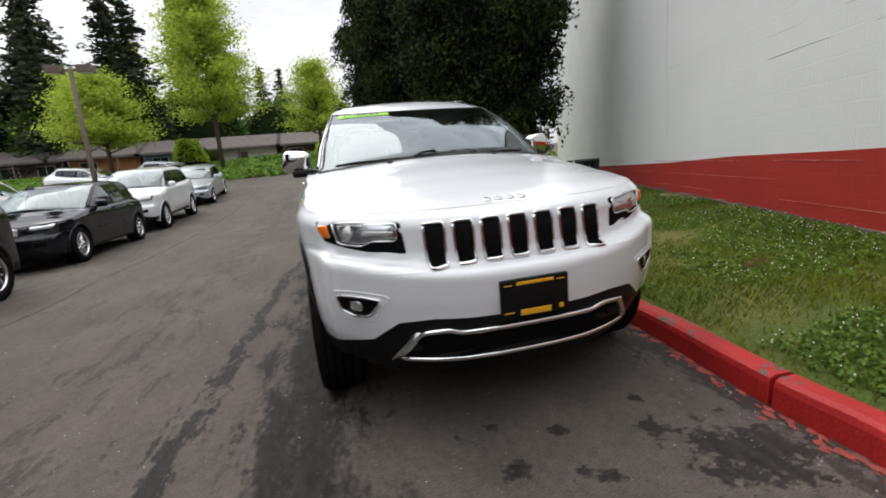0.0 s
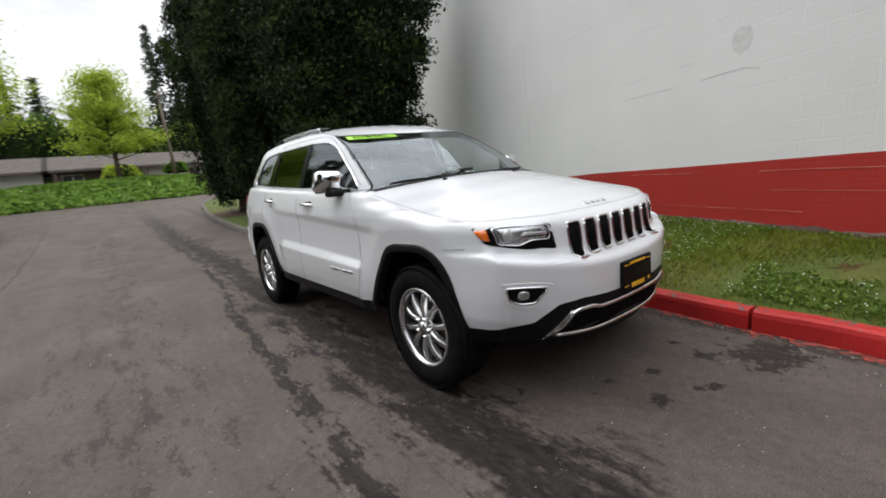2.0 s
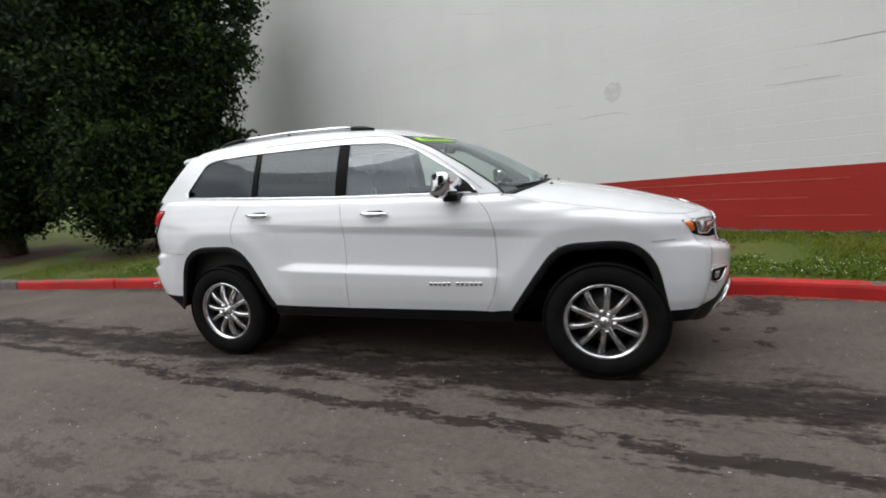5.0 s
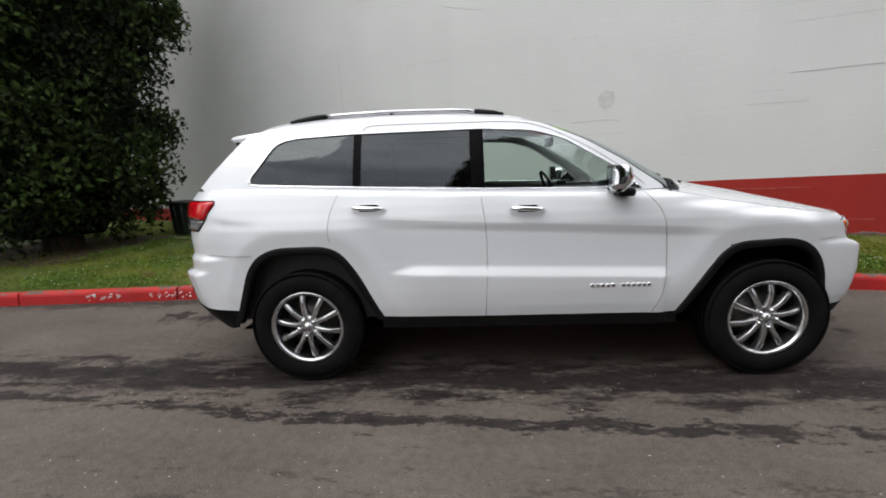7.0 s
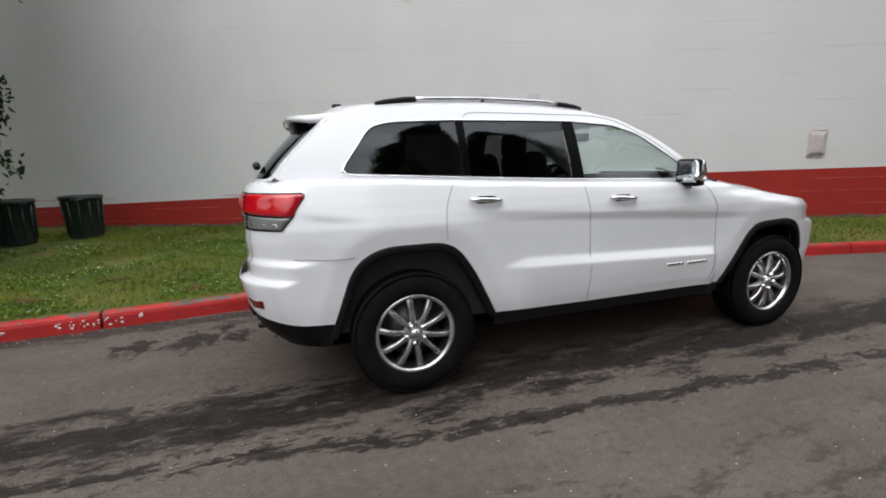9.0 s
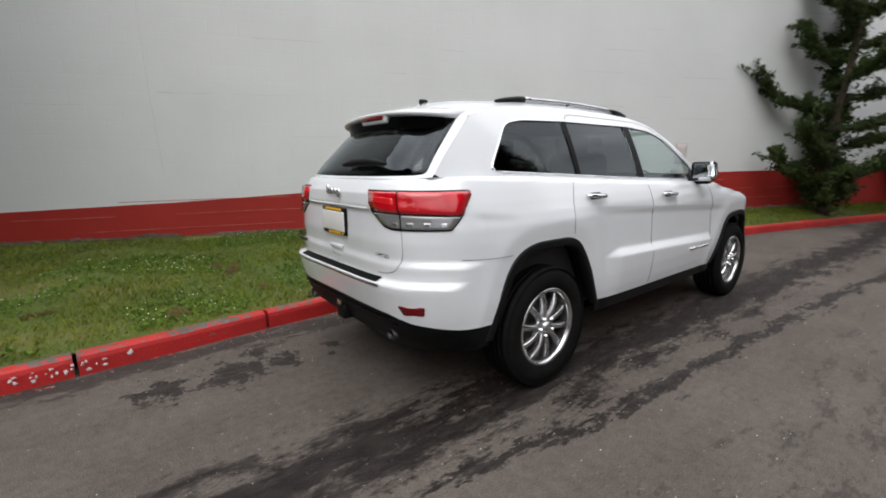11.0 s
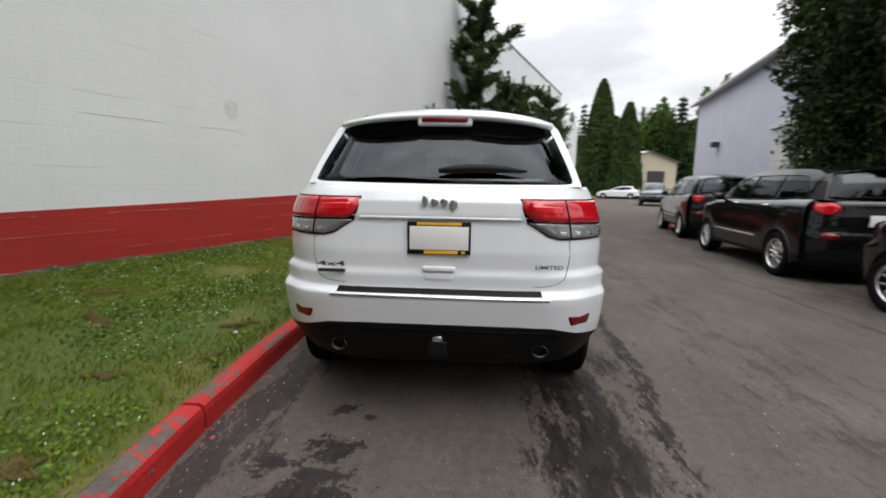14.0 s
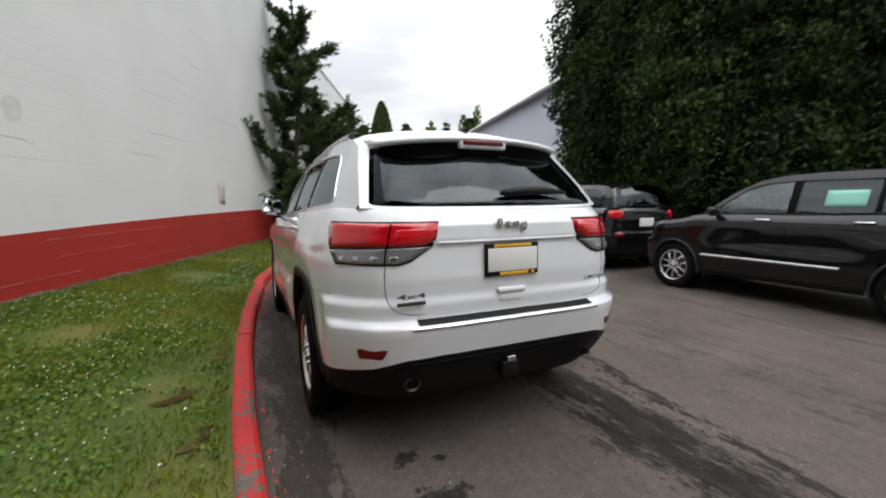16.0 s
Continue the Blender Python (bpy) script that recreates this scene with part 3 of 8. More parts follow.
BAND = np.array([(-20, 1.25), (-7.2, 1.14), (-4.8, 1.105), (-2.9, 1.06), (-1.7, 1.017), (-0.8, 0.987), (0.6, 0.95), (2.5, 0.845), (5.2, 0.75), (8, 0.66), (20, 0.5)])


def band_top(y):
    return float(np.interp(y, BAND[:, 0], BAND[:, 1]))


wall_west = wall_box("wall_west", -23.0, 18.9, -0.5, 6.65, 0.0, 0.35, M_WALL, label="long blank block wall painted white", kind="structure")
wall_far = wall_box("wall_west_low", -29.5, -23.02, -0.5, 5.6, -0.02, 0.35, M_WALL, label="lower white painted wall", kind="structure")
band = wall_box("wall_band", -23.0, 18.88, -0.4, 1.1, 0.004, 0.004, M_RED_BAND, label="red painted band along the foot of the wall", kind="structure", top=band_top, n=60)
# the wall's return at its north end, and the coping
nd = np.array(along(18.72, 0, 0)[:2])
put("wall_north", [(nd[0], nd[1], -0.5), (nd[0] + 20, nd[1] - 7.5, -0.5), (nd[0] + 20, nd[1] - 7.5, 6.65), (nd[0], nd[1], 6.65),
                   (nd[0] + 0.02, nd[1] - 0.3, -0.5), (nd[0] + 20, nd[1] - 7.8, -0.5), (nd[0] + 20, nd[1] - 7.8, 6.65), (nd[0] + 0.02, nd[1] - 0.3, 6.65)],
    [(0, 1, 2, 3), (7, 6, 5, 4), (3, 2, 6, 7), (1, 5, 6, 2)], M_WALL, kind="structure", smooth=False)
wall_box("wall_coping", -23.0, 18.9, 6.65, 6.72, 0.03, 0.41, M_CONCRETE, label="thin grey coping along the top of the wall", kind="structure", n=2)
M_ROOF = shade("flat_roof", (0.2, 0.2, 0.2), 0.9, rgb2=(0.15, 0.15, 0.15))
a0, a1 = along(18.7, -0.36, 6.6), along(-22.9, -0.36, 6.6)
put("roof_flat", [a0, a1, (a1[0] + 20, a1[1] - 7.5, 6.6), (a0[0] + 20, a0[1] - 7.5, 6.6)], [(0, 1, 2, 3)], M_ROOF, kind="structure")


# ---- trees ----
def lumpy_core(profile, seed, lump=0.18, n=20):
    """A closed uneven body, near-black, that stands in for the shade inside a crown."""
    v, f = [], []
    for i, (z, r) in enumerate(profile):
        for k in range(n):
            w = 2 * math.pi * k / n
            q = r * (1 + lump * 2 * noise.noise((math.cos(w) * 1.3 + seed, math.sin(w) * 1.3, z * 0.55)))
            v.append((q * math.cos(w), q * math.sin(w), z))
    for i in range(len(profile) - 1):
        for k in range(n):
            q = (k + 1) % n
            f.append((i * n + k, i * n + q, (i + 1) * n + q, (i + 1) * n + k))
    return v, f


def column_cypress(name, at, height, radius, seed, label, leaves=26000, base=0.5, group="dark cypress trees", leaf=M_CYPRESS):
    """A broad columnar evergreen: trunk, a near-black shade body and many upright sprays."""
    t = empty(name, pose(*at), label, "tree", group)
    r = np.random.default_rng(seed)
    tv, tf = join([tube([(0, 0, -0.3), (0.04, 0, 0.5), (0.0, 0.05, base + 1.6)], [radius * 0.17, radius * 0.13, radius * 0.1], 10)]
                  + [tube([(0.1 * math.cos(w), 0.1 * math.sin(w), 0.35 * base), (0.45 * math.cos(w), 0.45 * math.sin(w), base + 0.6)], [0.06, 0.03], 6) for w in (0.4, 2.2, 3.9, 5.3)])
    put("trunk", tv, tf, M_BARK, t)

    def env(z):
        u = (z - base) / (height - base)
        return radius * (0.66 + 0.46 * np.sin(np.clip(u, 0, 1) * 2.4 + 0.3)) * np.clip((1.02 - u) * 2.2, 0, 1) ** 0.6 * np.clip(0.6 + 5 * u, 0, 1)

    zs = np.linspace(base + 0.05, height - 0.2, 16)
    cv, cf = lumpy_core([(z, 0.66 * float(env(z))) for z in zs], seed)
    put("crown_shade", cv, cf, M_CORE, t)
    # rounded sprays on an uneven mantle, each with leaves on its outer and upper side
    per = 76
    m = leaves // per
    z = base + (height - base) * r.uniform(0, 1, m) ** 0.85
    w = r.uniform(0, 2 * math.pi, m)
    big = np.array([noise.noise((math.cos(a) * 1.1 + seed, math.sin(a) * 1.1, b * 0.5 + 9)) for a, b in zip(w, z)])
    q = env(z) * (0.82 + 0.36 * big + r.uniform(-0.2, 0.07, m))
    c = np.stack([q * np.cos(w), q * np.sin(w), z], 1)
    size = r.uniform(0.26, 0.56, m) * np.clip((height - z) * 0.8, 0.3, 1)
    d = r.normal(size=(m, per, 3))
    way = np.stack([np.cos(w), np.sin(w), np.full(m, 0.75)], 1)[:, None, :]
    d += way * 0.75
    d /= np.linalg.norm(d, axis=2)[:, :, None]
    p = (c[:, None, :] + d * (size[:, None] * r.uniform(0.55, 1.12, (m, per)))[:, :, None] * (1, 1, 0.85)).reshape(-1, 3)
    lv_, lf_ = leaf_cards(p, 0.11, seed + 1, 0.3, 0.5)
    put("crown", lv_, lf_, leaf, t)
    return t


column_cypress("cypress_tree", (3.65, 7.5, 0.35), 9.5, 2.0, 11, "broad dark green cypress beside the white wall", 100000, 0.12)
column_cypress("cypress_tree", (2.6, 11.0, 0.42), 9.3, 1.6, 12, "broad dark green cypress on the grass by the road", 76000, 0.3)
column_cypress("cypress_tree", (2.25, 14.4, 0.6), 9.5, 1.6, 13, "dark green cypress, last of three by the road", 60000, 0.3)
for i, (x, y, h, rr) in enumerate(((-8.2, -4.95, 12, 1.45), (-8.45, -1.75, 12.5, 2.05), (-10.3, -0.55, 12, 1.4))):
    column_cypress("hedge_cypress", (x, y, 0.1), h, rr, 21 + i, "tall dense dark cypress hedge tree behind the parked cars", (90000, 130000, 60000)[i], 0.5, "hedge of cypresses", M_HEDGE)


def maple(at, height, crown, seed, label, leaves=9000):
    """A young spring maple: trunk, limbs and airy clumps of light leaves."""
    t = empty("maple_tree", pose(*at), label, "tree", "light green maples")
    r = np.random.default_rng(seed)
    limbs = [tube([(0, 0, -0.4), (0.03, 0.02, height * 0.3), (0, 0.05, height * 0.6), (0.02, 0, height * 0.97)], [0.16, 0.12, 0.07, 0.015], 8)]
    tips = []
    for k in range(34):
        w, h0 = k * 2.4 + r.uniform(-0.3, 0.3), height * (0.22 + 0.7 * (k / 34))
        reach = crown * (1.02 - 0.85 * ((h0 / height - 0.2) / 0.8) ** 1.3) * r.uniform(0.75, 1.1)
        tip = np.array((reach * math.cos(w), reach * math.sin(w), h0 + reach * r.uniform(0.25, 0.6)))
        mid = np.array((tip[0] * 0.5, tip[1] * 0.5, h0 + reach * 0.15))
        limbs.append(tube([(0, 0, h0), mid, tip], [0.045, 0.028, 0.008], 5))
        tips += [(tip, mid)]
    lv_, lf_ = join(limbs)
    put("trunk", lv_, lf_, M_BARK, t)
    per = leaves // len(tips)
    pts = []
    for tip, mid in tips:
        s = r.uniform(0.15, 1.08, (per, 1))
        base_ = np.array((0, 0, mid[2] - 0.1))
        p = base_ + (tip - base_) * s
        pts.append(p + r.normal(size=(per, 3)) * (0.1 + 0.3 * s) * (crown / 2.3) * (1, 1, 0.55))
    cv, cf = leaf_cards(np.concatenate(pts), 0.125, seed, 0.05, 0.8)
    put("crown", cv, cf, M_MAPLE, t)


maple((-7.2, 29.0, 2.3), 11.4, 3.2, 31, "tall light green spring maple on the ivy bank", 52000)
maple((-13.3, 28.0, 2.0), 6.2, 2.6, 32, "low light green maple beside the lamp post", 30000)
maple((-0.6, 32.0, 2.3), 7.4, 2.6, 33, "airy light green maple on the ivy bank", 22000)
maple((6.8, 38.0, 2.8), 7.0, 2.4, 34, "light green maple beyond the road", 7000)
maple((-16.5, 33.0, 2.4), 7.0, 2.4, 35, "light green maple beyond the parked cars", 7000)


def conifer(at, height, radius, seed, label, tiers=26, name="conifer_tree"):
    """A forest fir: trunk and drooping whorls of needle sprays."""
    t = empty(name, pose(*at), label, "tree", "far conifers")
    r = np.random.default_rng(seed)
    tv, tf = tube([(0, 0, -1), (0.1, 0, height * 0.5), (0, 0, height)], [height * 0.018, height * 0.011, 0.02], 6)
    put("trunk", tv, tf, M_BARK, t)
    pts = []
    for k in range(tiers):
        u = k / tiers
        z = height * (0.1 + 0.89 * u)
        reach = radius * (1 - u) ** 0.85 * r.uniform(0.75, 1.15) + 0.15
        for b in range(int(7 + 5 * (1 - u))):
            w = r.uniform(0, 2 * math.pi)
            L = reach * r.uniform(0.6, 1.1)
            m = max(10, int(36 * L / radius) + 9)
            s = r.uniform(0.1, 1, (m, 1))
            tip = np.array((L * math.cos(w), L * math.sin(w), -0.28 * L))
            pts.append(np.array((0, 0, z)) + tip * s + r.normal(size=(m, 3)) * (0.16, 0.16, 0.1) * (0.5 + height / 22))
    cv, cf = leaf_cards(np.concatenate(pts), 0.034 * height ** 0.9, seed, 0.02, 0.45)
    put("crown", cv, cf, M_CONIFER, t)
    return t


fir_spots = [(-34, 50, 23, 4.5), (-30, 56, 26, 4.5), (-26, 50, 24, 4.2), (-22.5, 58, 27, 4.5), (-19, 53, 22, 4), (-15.5, 60, 25, 4.5), (-12, 62, 22, 4),
             (-38, 58, 24, 4.5), (-44, 52, 25, 5), (-8, 70, 15, 4), (-5, 66, 14, 3.6), (-2, 74, 12, 3.5), (2, 72, 13, 3.5), (6.5, 62, 20, 4), (9.5, 66, 17, 4), (13, 60, 15, 4), (18, 62, 18, 4.5), (24, 58, 17, 4)]
first_fir = None
for i, (x, y, h, rr) in enumerate(fir_spots):
    if i % 3 == 0:
        first_fir = conifer((x, y, float(rise(y))), h, rr, 50 + i, "tall dark fir behind the low houses")
        fh = h
    else:
        copy_thing(first_fir, pose(x, y, float(rise(y)), 0, 0, 70 * i) @ Matrix.Diagonal((rr / 4.4, rr / 4.4, h / fh, 1))).scale = (rr / 4.4, rr / 4.4, h / fh)


def juniper(at, height, seed, label, lean=0.0, reach=1.25):
    """A twisted juniper: irregular limbs that end in dense tufts."""
    t = empty("juniper_tree", pose(*at), label, "tree", "twisted junipers along the wall")
    r = np.random.default_rng(seed)
    trunk = [(0, 0, -0.2), (0.05, 0.02, height * 0.25), (-0.04 + lean, 0.05, height * 0.6), (0.05 + lean, 0, height)]
    limbs = [tube(spline(trunk, 5), np.linspace(0.12, 0.02, 16), 8)]
    pts = []
    room = max(0.45, float(wall_x(at[1]) - at[0]) * 0.93 - 0.1)
    for k in range(30):
        u = 0.03 + 0.9 * (k / 30) ** 1.1
        w = k * 2.39 + r.uniform(-0.5, 0.5)
        L = (reach * (1 - u) ** 0.7 * (0.62 + 0.5 * min(1, 3 * u)) + 0.25) * r.uniform(0.6, 1.2)
        b = np.array((lean * u, 0, height * u))
        to = np.array((math.cos(w), math.sin(w), 0.0))
        # limbs turn along the wall where they would meet it
        facing = to[0] * 0.926 - to[1] * 0.377
        if facing * L > room:
            to = to - np.array((0.926, -0.377, 0)) * (facing - room / L)
        up_ = r.uniform(0.25, 0.65)
        line = [b + to * L * s_ + (0, 0, L * (0.02 * s_ + up_ * s_ ** 2.6)) + r.normal(size=3) * 0.05 * L * s_ for s_ in (0, 0.35, 0.7, 1.0)]
        line = spline(line, 5)
        limbs.append(tube(line, np.linspace(0.04, 0.008, len(line)), 5))
        for i, c in enumerate(line[2:]):
            thick = 0.11 - 0.005 * i
            pts.append(c + (0, 0, 0.02) + r.normal(size=(70, 3)) * (thick, thick, thick * 0.6))
            for _ in range(3):
                twig = to * r.uniform(0.1, 0.28) + r.normal(size=3) * (0.14, 0.14, 0.05) + (0, 0, r.uniform(0.02, 0.2))
                pts.append(c + twig * r.uniform(0.2, 1.1, (45, 1)) + r.normal(size=(45, 3)) * 0.03)
    # low shoots round the foot
    for c in spline(trunk, 14)[3:16]:
        pts.append(c + r.normal(size=(120, 3)) * (0.2, 0.2, 0.1))
    # the leader
    for c in spline(trunk, 14)[24:]:
        pts.append(c + r.normal(size=(60, 3)) * (0.1, 0.1, 0.08) * (1.25 - c[2] / height))
    lv_, lf_ = join(limbs)
    put("trunk", lv_, lf_, M_BARK, t)
    cv, cf = leaf_cards(np.concatenate(pts), 0.085, seed, 0.25, 0.32)
    put("crown", cv, cf, M_JUNIPER, t)


juniper((-0.2, -8.9, 0.2), 6.6, 61, "tall twisted dark juniper against the white wall", -0.12, 1.7)
juniper((-1.42, -12.3, 0.25), 5.1, 62, "twisted dark juniper against the white wall", 0.0)
juniper((-3.15, -15.6, 0.25), 5.3, 63, "bushy twisted juniper against the white wall", -0.3)
juniper((-2.5, -14.4, 0.25), 4.2, 64, "short twisted juniper between two taller ones", -0.1)


def cone_tree(at, height, radius, seed, label):
    t = empty("conical_cedar", pose(*at), label, "tree", "conical cedars")
    r = np.random.default_rng(seed)
    tv, tf = tube([(0, 0, -0.3), (0, 0, height * 0.8)], [0.2, 0.05], 8)
    put("trunk", tv, tf, M_BARK, t)
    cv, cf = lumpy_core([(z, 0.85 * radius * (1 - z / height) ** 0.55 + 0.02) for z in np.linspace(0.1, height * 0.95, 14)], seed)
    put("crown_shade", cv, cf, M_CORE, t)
    m = 14000
    u = r.uniform(0, 1, m) ** 1.5
    w = r.uniform(0, 2 * math.pi, m)
    q = radius * (1 - u) ** 0.55 * r.uniform(0.8, 1.1, m) + 0.05
    p = np.stack([q * np.cos(w), q * np.sin(w), u * height], 1)
    lv_, lf_ = leaf_cards(p, 0.4, seed, 0.5, 0.4)
    put("crown", lv_, lf_, M_CEDAR, t)


cone_tree((-15.7, -51.5, 0), 14.0, 2.5, 71, "large conical dark green cedar at the end of the drive")
cone_tree((-17.6, -47.5, 0), 10.6, 1.9, 72, "smaller conical dark green cedar")


# ---- vehicles ----
def paint(name, rgb, rough=0.25, metal=0.0, coat=1.0, spec=0.5):
    return shade(name, rgb, rough, metal, rgb2=tuple(c * 0.97 for c in rgb), scale=1.5, fine=300, grain=0.015, coat=coat, spec=spec)


def tint_glass(name, rgb, see=0.5, mirror=0.06):
    """Car glass: a thin pane that reflects (mirror: how much, seen square on) and lets part of the light through."""
    m = bpy.data.materials.new(name)
    m.use_nodes = True
    n, l = m.node_tree.nodes, m.node_tree.links
    g, t, mx, lw = n.new("ShaderNodeBsdfGlossy"), n.new("ShaderNodeBsdfTransparent"), n.new("ShaderNodeMixShader"), n.new("ShaderNodeLayerWeight")
    g.inputs["Roughness"].default_value = 0.015
    g.inputs["Color"].default_value = (0.88, 0.96, 1.0, 1)
    lw.inputs["Blend"].default_value = 0.5
    t.inputs["Color"].default_value = (*[c * see for c in rgb], 1)
    power, ramp = n.new("ShaderNodeMath"), n.new("ShaderNodeMapRange")
    power.operation, power.inputs[1].default_value = "POWER", 5.0
    ramp.inputs["To Min"].default_value, ramp.inputs["To Max"].default_value = mirror, 1.0
    l.new(lw.outputs["Facing"], power.inputs[0]), l.new(power.outputs["Value"], ramp.inputs["Value"])
    l.new(ramp.outputs["Result"], mx.inputs["Fac"]), l.new(t.outputs["BSDF"], mx.inputs[1]), l.new(g.outputs["BSDF"], mx.inputs[2])
    l.new(mx.outputs["Shader"], n["Material Output"].inputs["Surface"])
    return m


M_WHITE = paint("white_car_paint", (0.74, 0.757, 0.785))
M_BLACK_PAINT = paint("black_car_paint", (0.005, 0.005, 0.0055), coat=1.0, spec=0.1)
M_NAVY = paint("dark_blue_car_paint", (0.006, 0.007, 0.011), coat=0.8, spec=0.0)
M_SILVER = paint("silver_car_paint", (0.42, 0.46, 0.5), 0.3, 0.5)
M_TRIM = shade("black_plastic_trim", (0.0048, 0.0048, 0.0052), 0.5, rgb2=(0.0075, 0.0075, 0.008), scale=20, fine=400, grain=0.1, spec=0.2)
M_DARK = shade("dark_underbody", (0.0035, 0.0035, 0.0035), 0.85, spec=0.1)
M_CHROME = shade("chrome", (0.82, 0.83, 0.85), 0.07, 1.0)
M_ALLOY = shade("polished_alloy", (0.62, 0.62, 0.63), 0.2, 0.95, rgb2=(0.52, 0.52, 0.53), scale=8, fine=200, grain=0.08)
M_ALLOY_DARK = shade("dark_alloy", (0.07, 0.07, 0.074), 0.45, 0.8)
M_PILLAR = shade("gloss_black_pillar", (0.003, 0.003, 0.0035), 0.25, spec=0.05)
M_DISC = shade("worn_brake_disc", (0.22, 0.21, 0.2), 0.45, 0.8, rgb2=(0.15, 0.14, 0.13), scale=30, fine=200)
M_SEAM = shade("panel_gap", (0.16, 0.165, 0.17), 0.9)
M_MIRROR = shade("mirror_glass", (0.3, 0.31, 0.33), 0.03, 1.0)
M_TYRE = shade("tyre_rubber", (0.006, 0.006, 0.006), 0.8, rgb2=(0.01, 0.0096, 0.0092), scale=12, fine=150, grain=0.2, spec=0.08)
M_GLASS = tint_glass("clear_car_glass", (0.84, 0.92, 0.88), 0.95, 0.09)
M_SCREEN = tint_glass("windscreen_glass", (0.84, 0.92, 0.88), 0.95, 0.14)
M_TINT = tint_glass("tinted_car_glass", (0.5, 0.5, 0.52), 0.16, 0.05)
M_SEAT = shade("dark_seat_leather", (0.03, 0.029, 0.028), 0.55, rgb2=(0.04, 0.038, 0.037))
M_RED_LENS = shade("red_lamp_lens", (0.58, 0.005, 0.014), 0.1, coat=1.0, rgb2=(0.45, 0.004, 0.011), scale=14, fine=200)
M_BADGE = shade("bright_badge", (0.6, 0.61, 0.62), 0.22, 0.85)
M_SMOKE = shade("smoky_lamp_lens", (0.24, 0.24, 0.245), 0.08, 0.3, coat=1.0)
M_RED_DARK = shade("dark_red_reflector", (0.15, 0.004, 0.007), 0.2, coat=0.3)
M_RED_BRIGHT = shade("bright_red_lamp_core", (0.66, 0.012, 0.018), 0.15, coat=1.0)
M_AMBER = shade("amber_lens", (0.8, 0.16, 0.01), 0.12, coat=1.0)
M_LAMP = shade("lamp_reflector", (0.55, 0.56, 0.58), 0.16, 0.85)
M_LAMP_CLEAR = shade("clear_lamp_lens", (0.5, 0.5, 0.5), 0.1, 0.4, coat=1.0)
M_PLATE = shade("blank_plate", (0.72, 0.72, 0.7), 0.5)
M_YELLOW = shade("yellow_print", (0.75, 0.4, 0.02), 0.5)
M_LIME = shade("lime_sticker", (0.35, 0.75, 0.05), 0.5)


def round_poly(points, r, n=5):
    """A closed outline with its corners rounded."""
    p = np.array(points, float)
    out = []
    for i in range(len(p)):
        a, b, c = p[i - 1], p[i], p[(i + 1) % len(p)]
        da, dc = a - b, c - b
        la, lc_ = np.linalg.norm(da), np.linalg.norm(dc)
        q0, q1 = b + da / la * min(r, la * 0.45), b + dc / lc_ * min(r, lc_ * 0.45)
        for t in np.linspace(0, 1, n):
            out.append((1 - t) ** 2 * q0 + 2 * t * (1 - t) * b + t * t * q1)
    return np.array(out)


def resample(poly, n):
    """n points evenly along a closed outline."""
    p = np.vstack([poly, poly[:1]])
    d = np.concatenate([[0], np.cumsum(np.linalg.norm(np.diff(p, axis=0), axis=1))])
    s = np.linspace(0, d[-1], n, endpoint=False)
    return np.stack([np.interp(s, d, p[:, k]) for k in range(p.shape[1])], 1)


def inside(poly, y, z):
    c = False
    for i in range(len(poly)):
        (y0, z0), (y1, z1) = poly[i - 1], poly[i]
        if (z0 > z) != (z1 > z) and y < (y1 - y0) * (z - z0) / (z1 - z0) + y0:
            c = not c
    return c


def decal(poly, surf, lift, depth=0.012, rings=4, n=None, rim=True):
    """A raised plate of that outline that follows a surface: surf(a, b) gives place and outward way."""
    poly = resample(np.array(poly), n) if n else np.array(poly)
    c = poly.mean(axis=0)
    v, f, m = [], [], len(poly)

    def at(q, h):
        p, w = surf(*q)
        return np.array(p) + np.array(w) * h

    v += [at(q, lift - depth) for q in poly]
    for k in range(rings):
        s = 1 - k / rings
        v += [at(c + (q - c) * s, lift * (1.0 if k or not rim else 0.75)) for q in poly]
    v.append(at(c, lift))
    for k in range(0 if rim else 1, rings):
        for i in range(m):
            j = (i + 1) % m
            f.append((k * m + i, k * m + j, (k + 1) * m + j, (k + 1) * m + i))
    for i in range(m):
        f.append((rings * m + i, rings * m + (i + 1) % m, len(v) - 1))
    # faces look along the surface's outward way
    a, b, e = v[rings * m], v[rings * m + 1 + m // 8], v[-1]
    if np.dot(np.cross(b - a, e - a), surf(*c)[1]) < 0:
        f = [tuple(reversed(q)) for q in f]
    return v, f


def rail_on(line, surf, lift, radius, n=6, closed=False):
    """A thin bead that follows a line on a surface."""
    pts = [np.array(surf(*q)[0]) + np.array(surf(*q)[1]) * lift for q in line]
    if closed:
        pts.append(pts[0])
    return tube(pts, radius, n)


def mirrored(v, f):
    return [(-a, b, c) for a, b, c in v], [tuple(reversed(q)) for q in f]


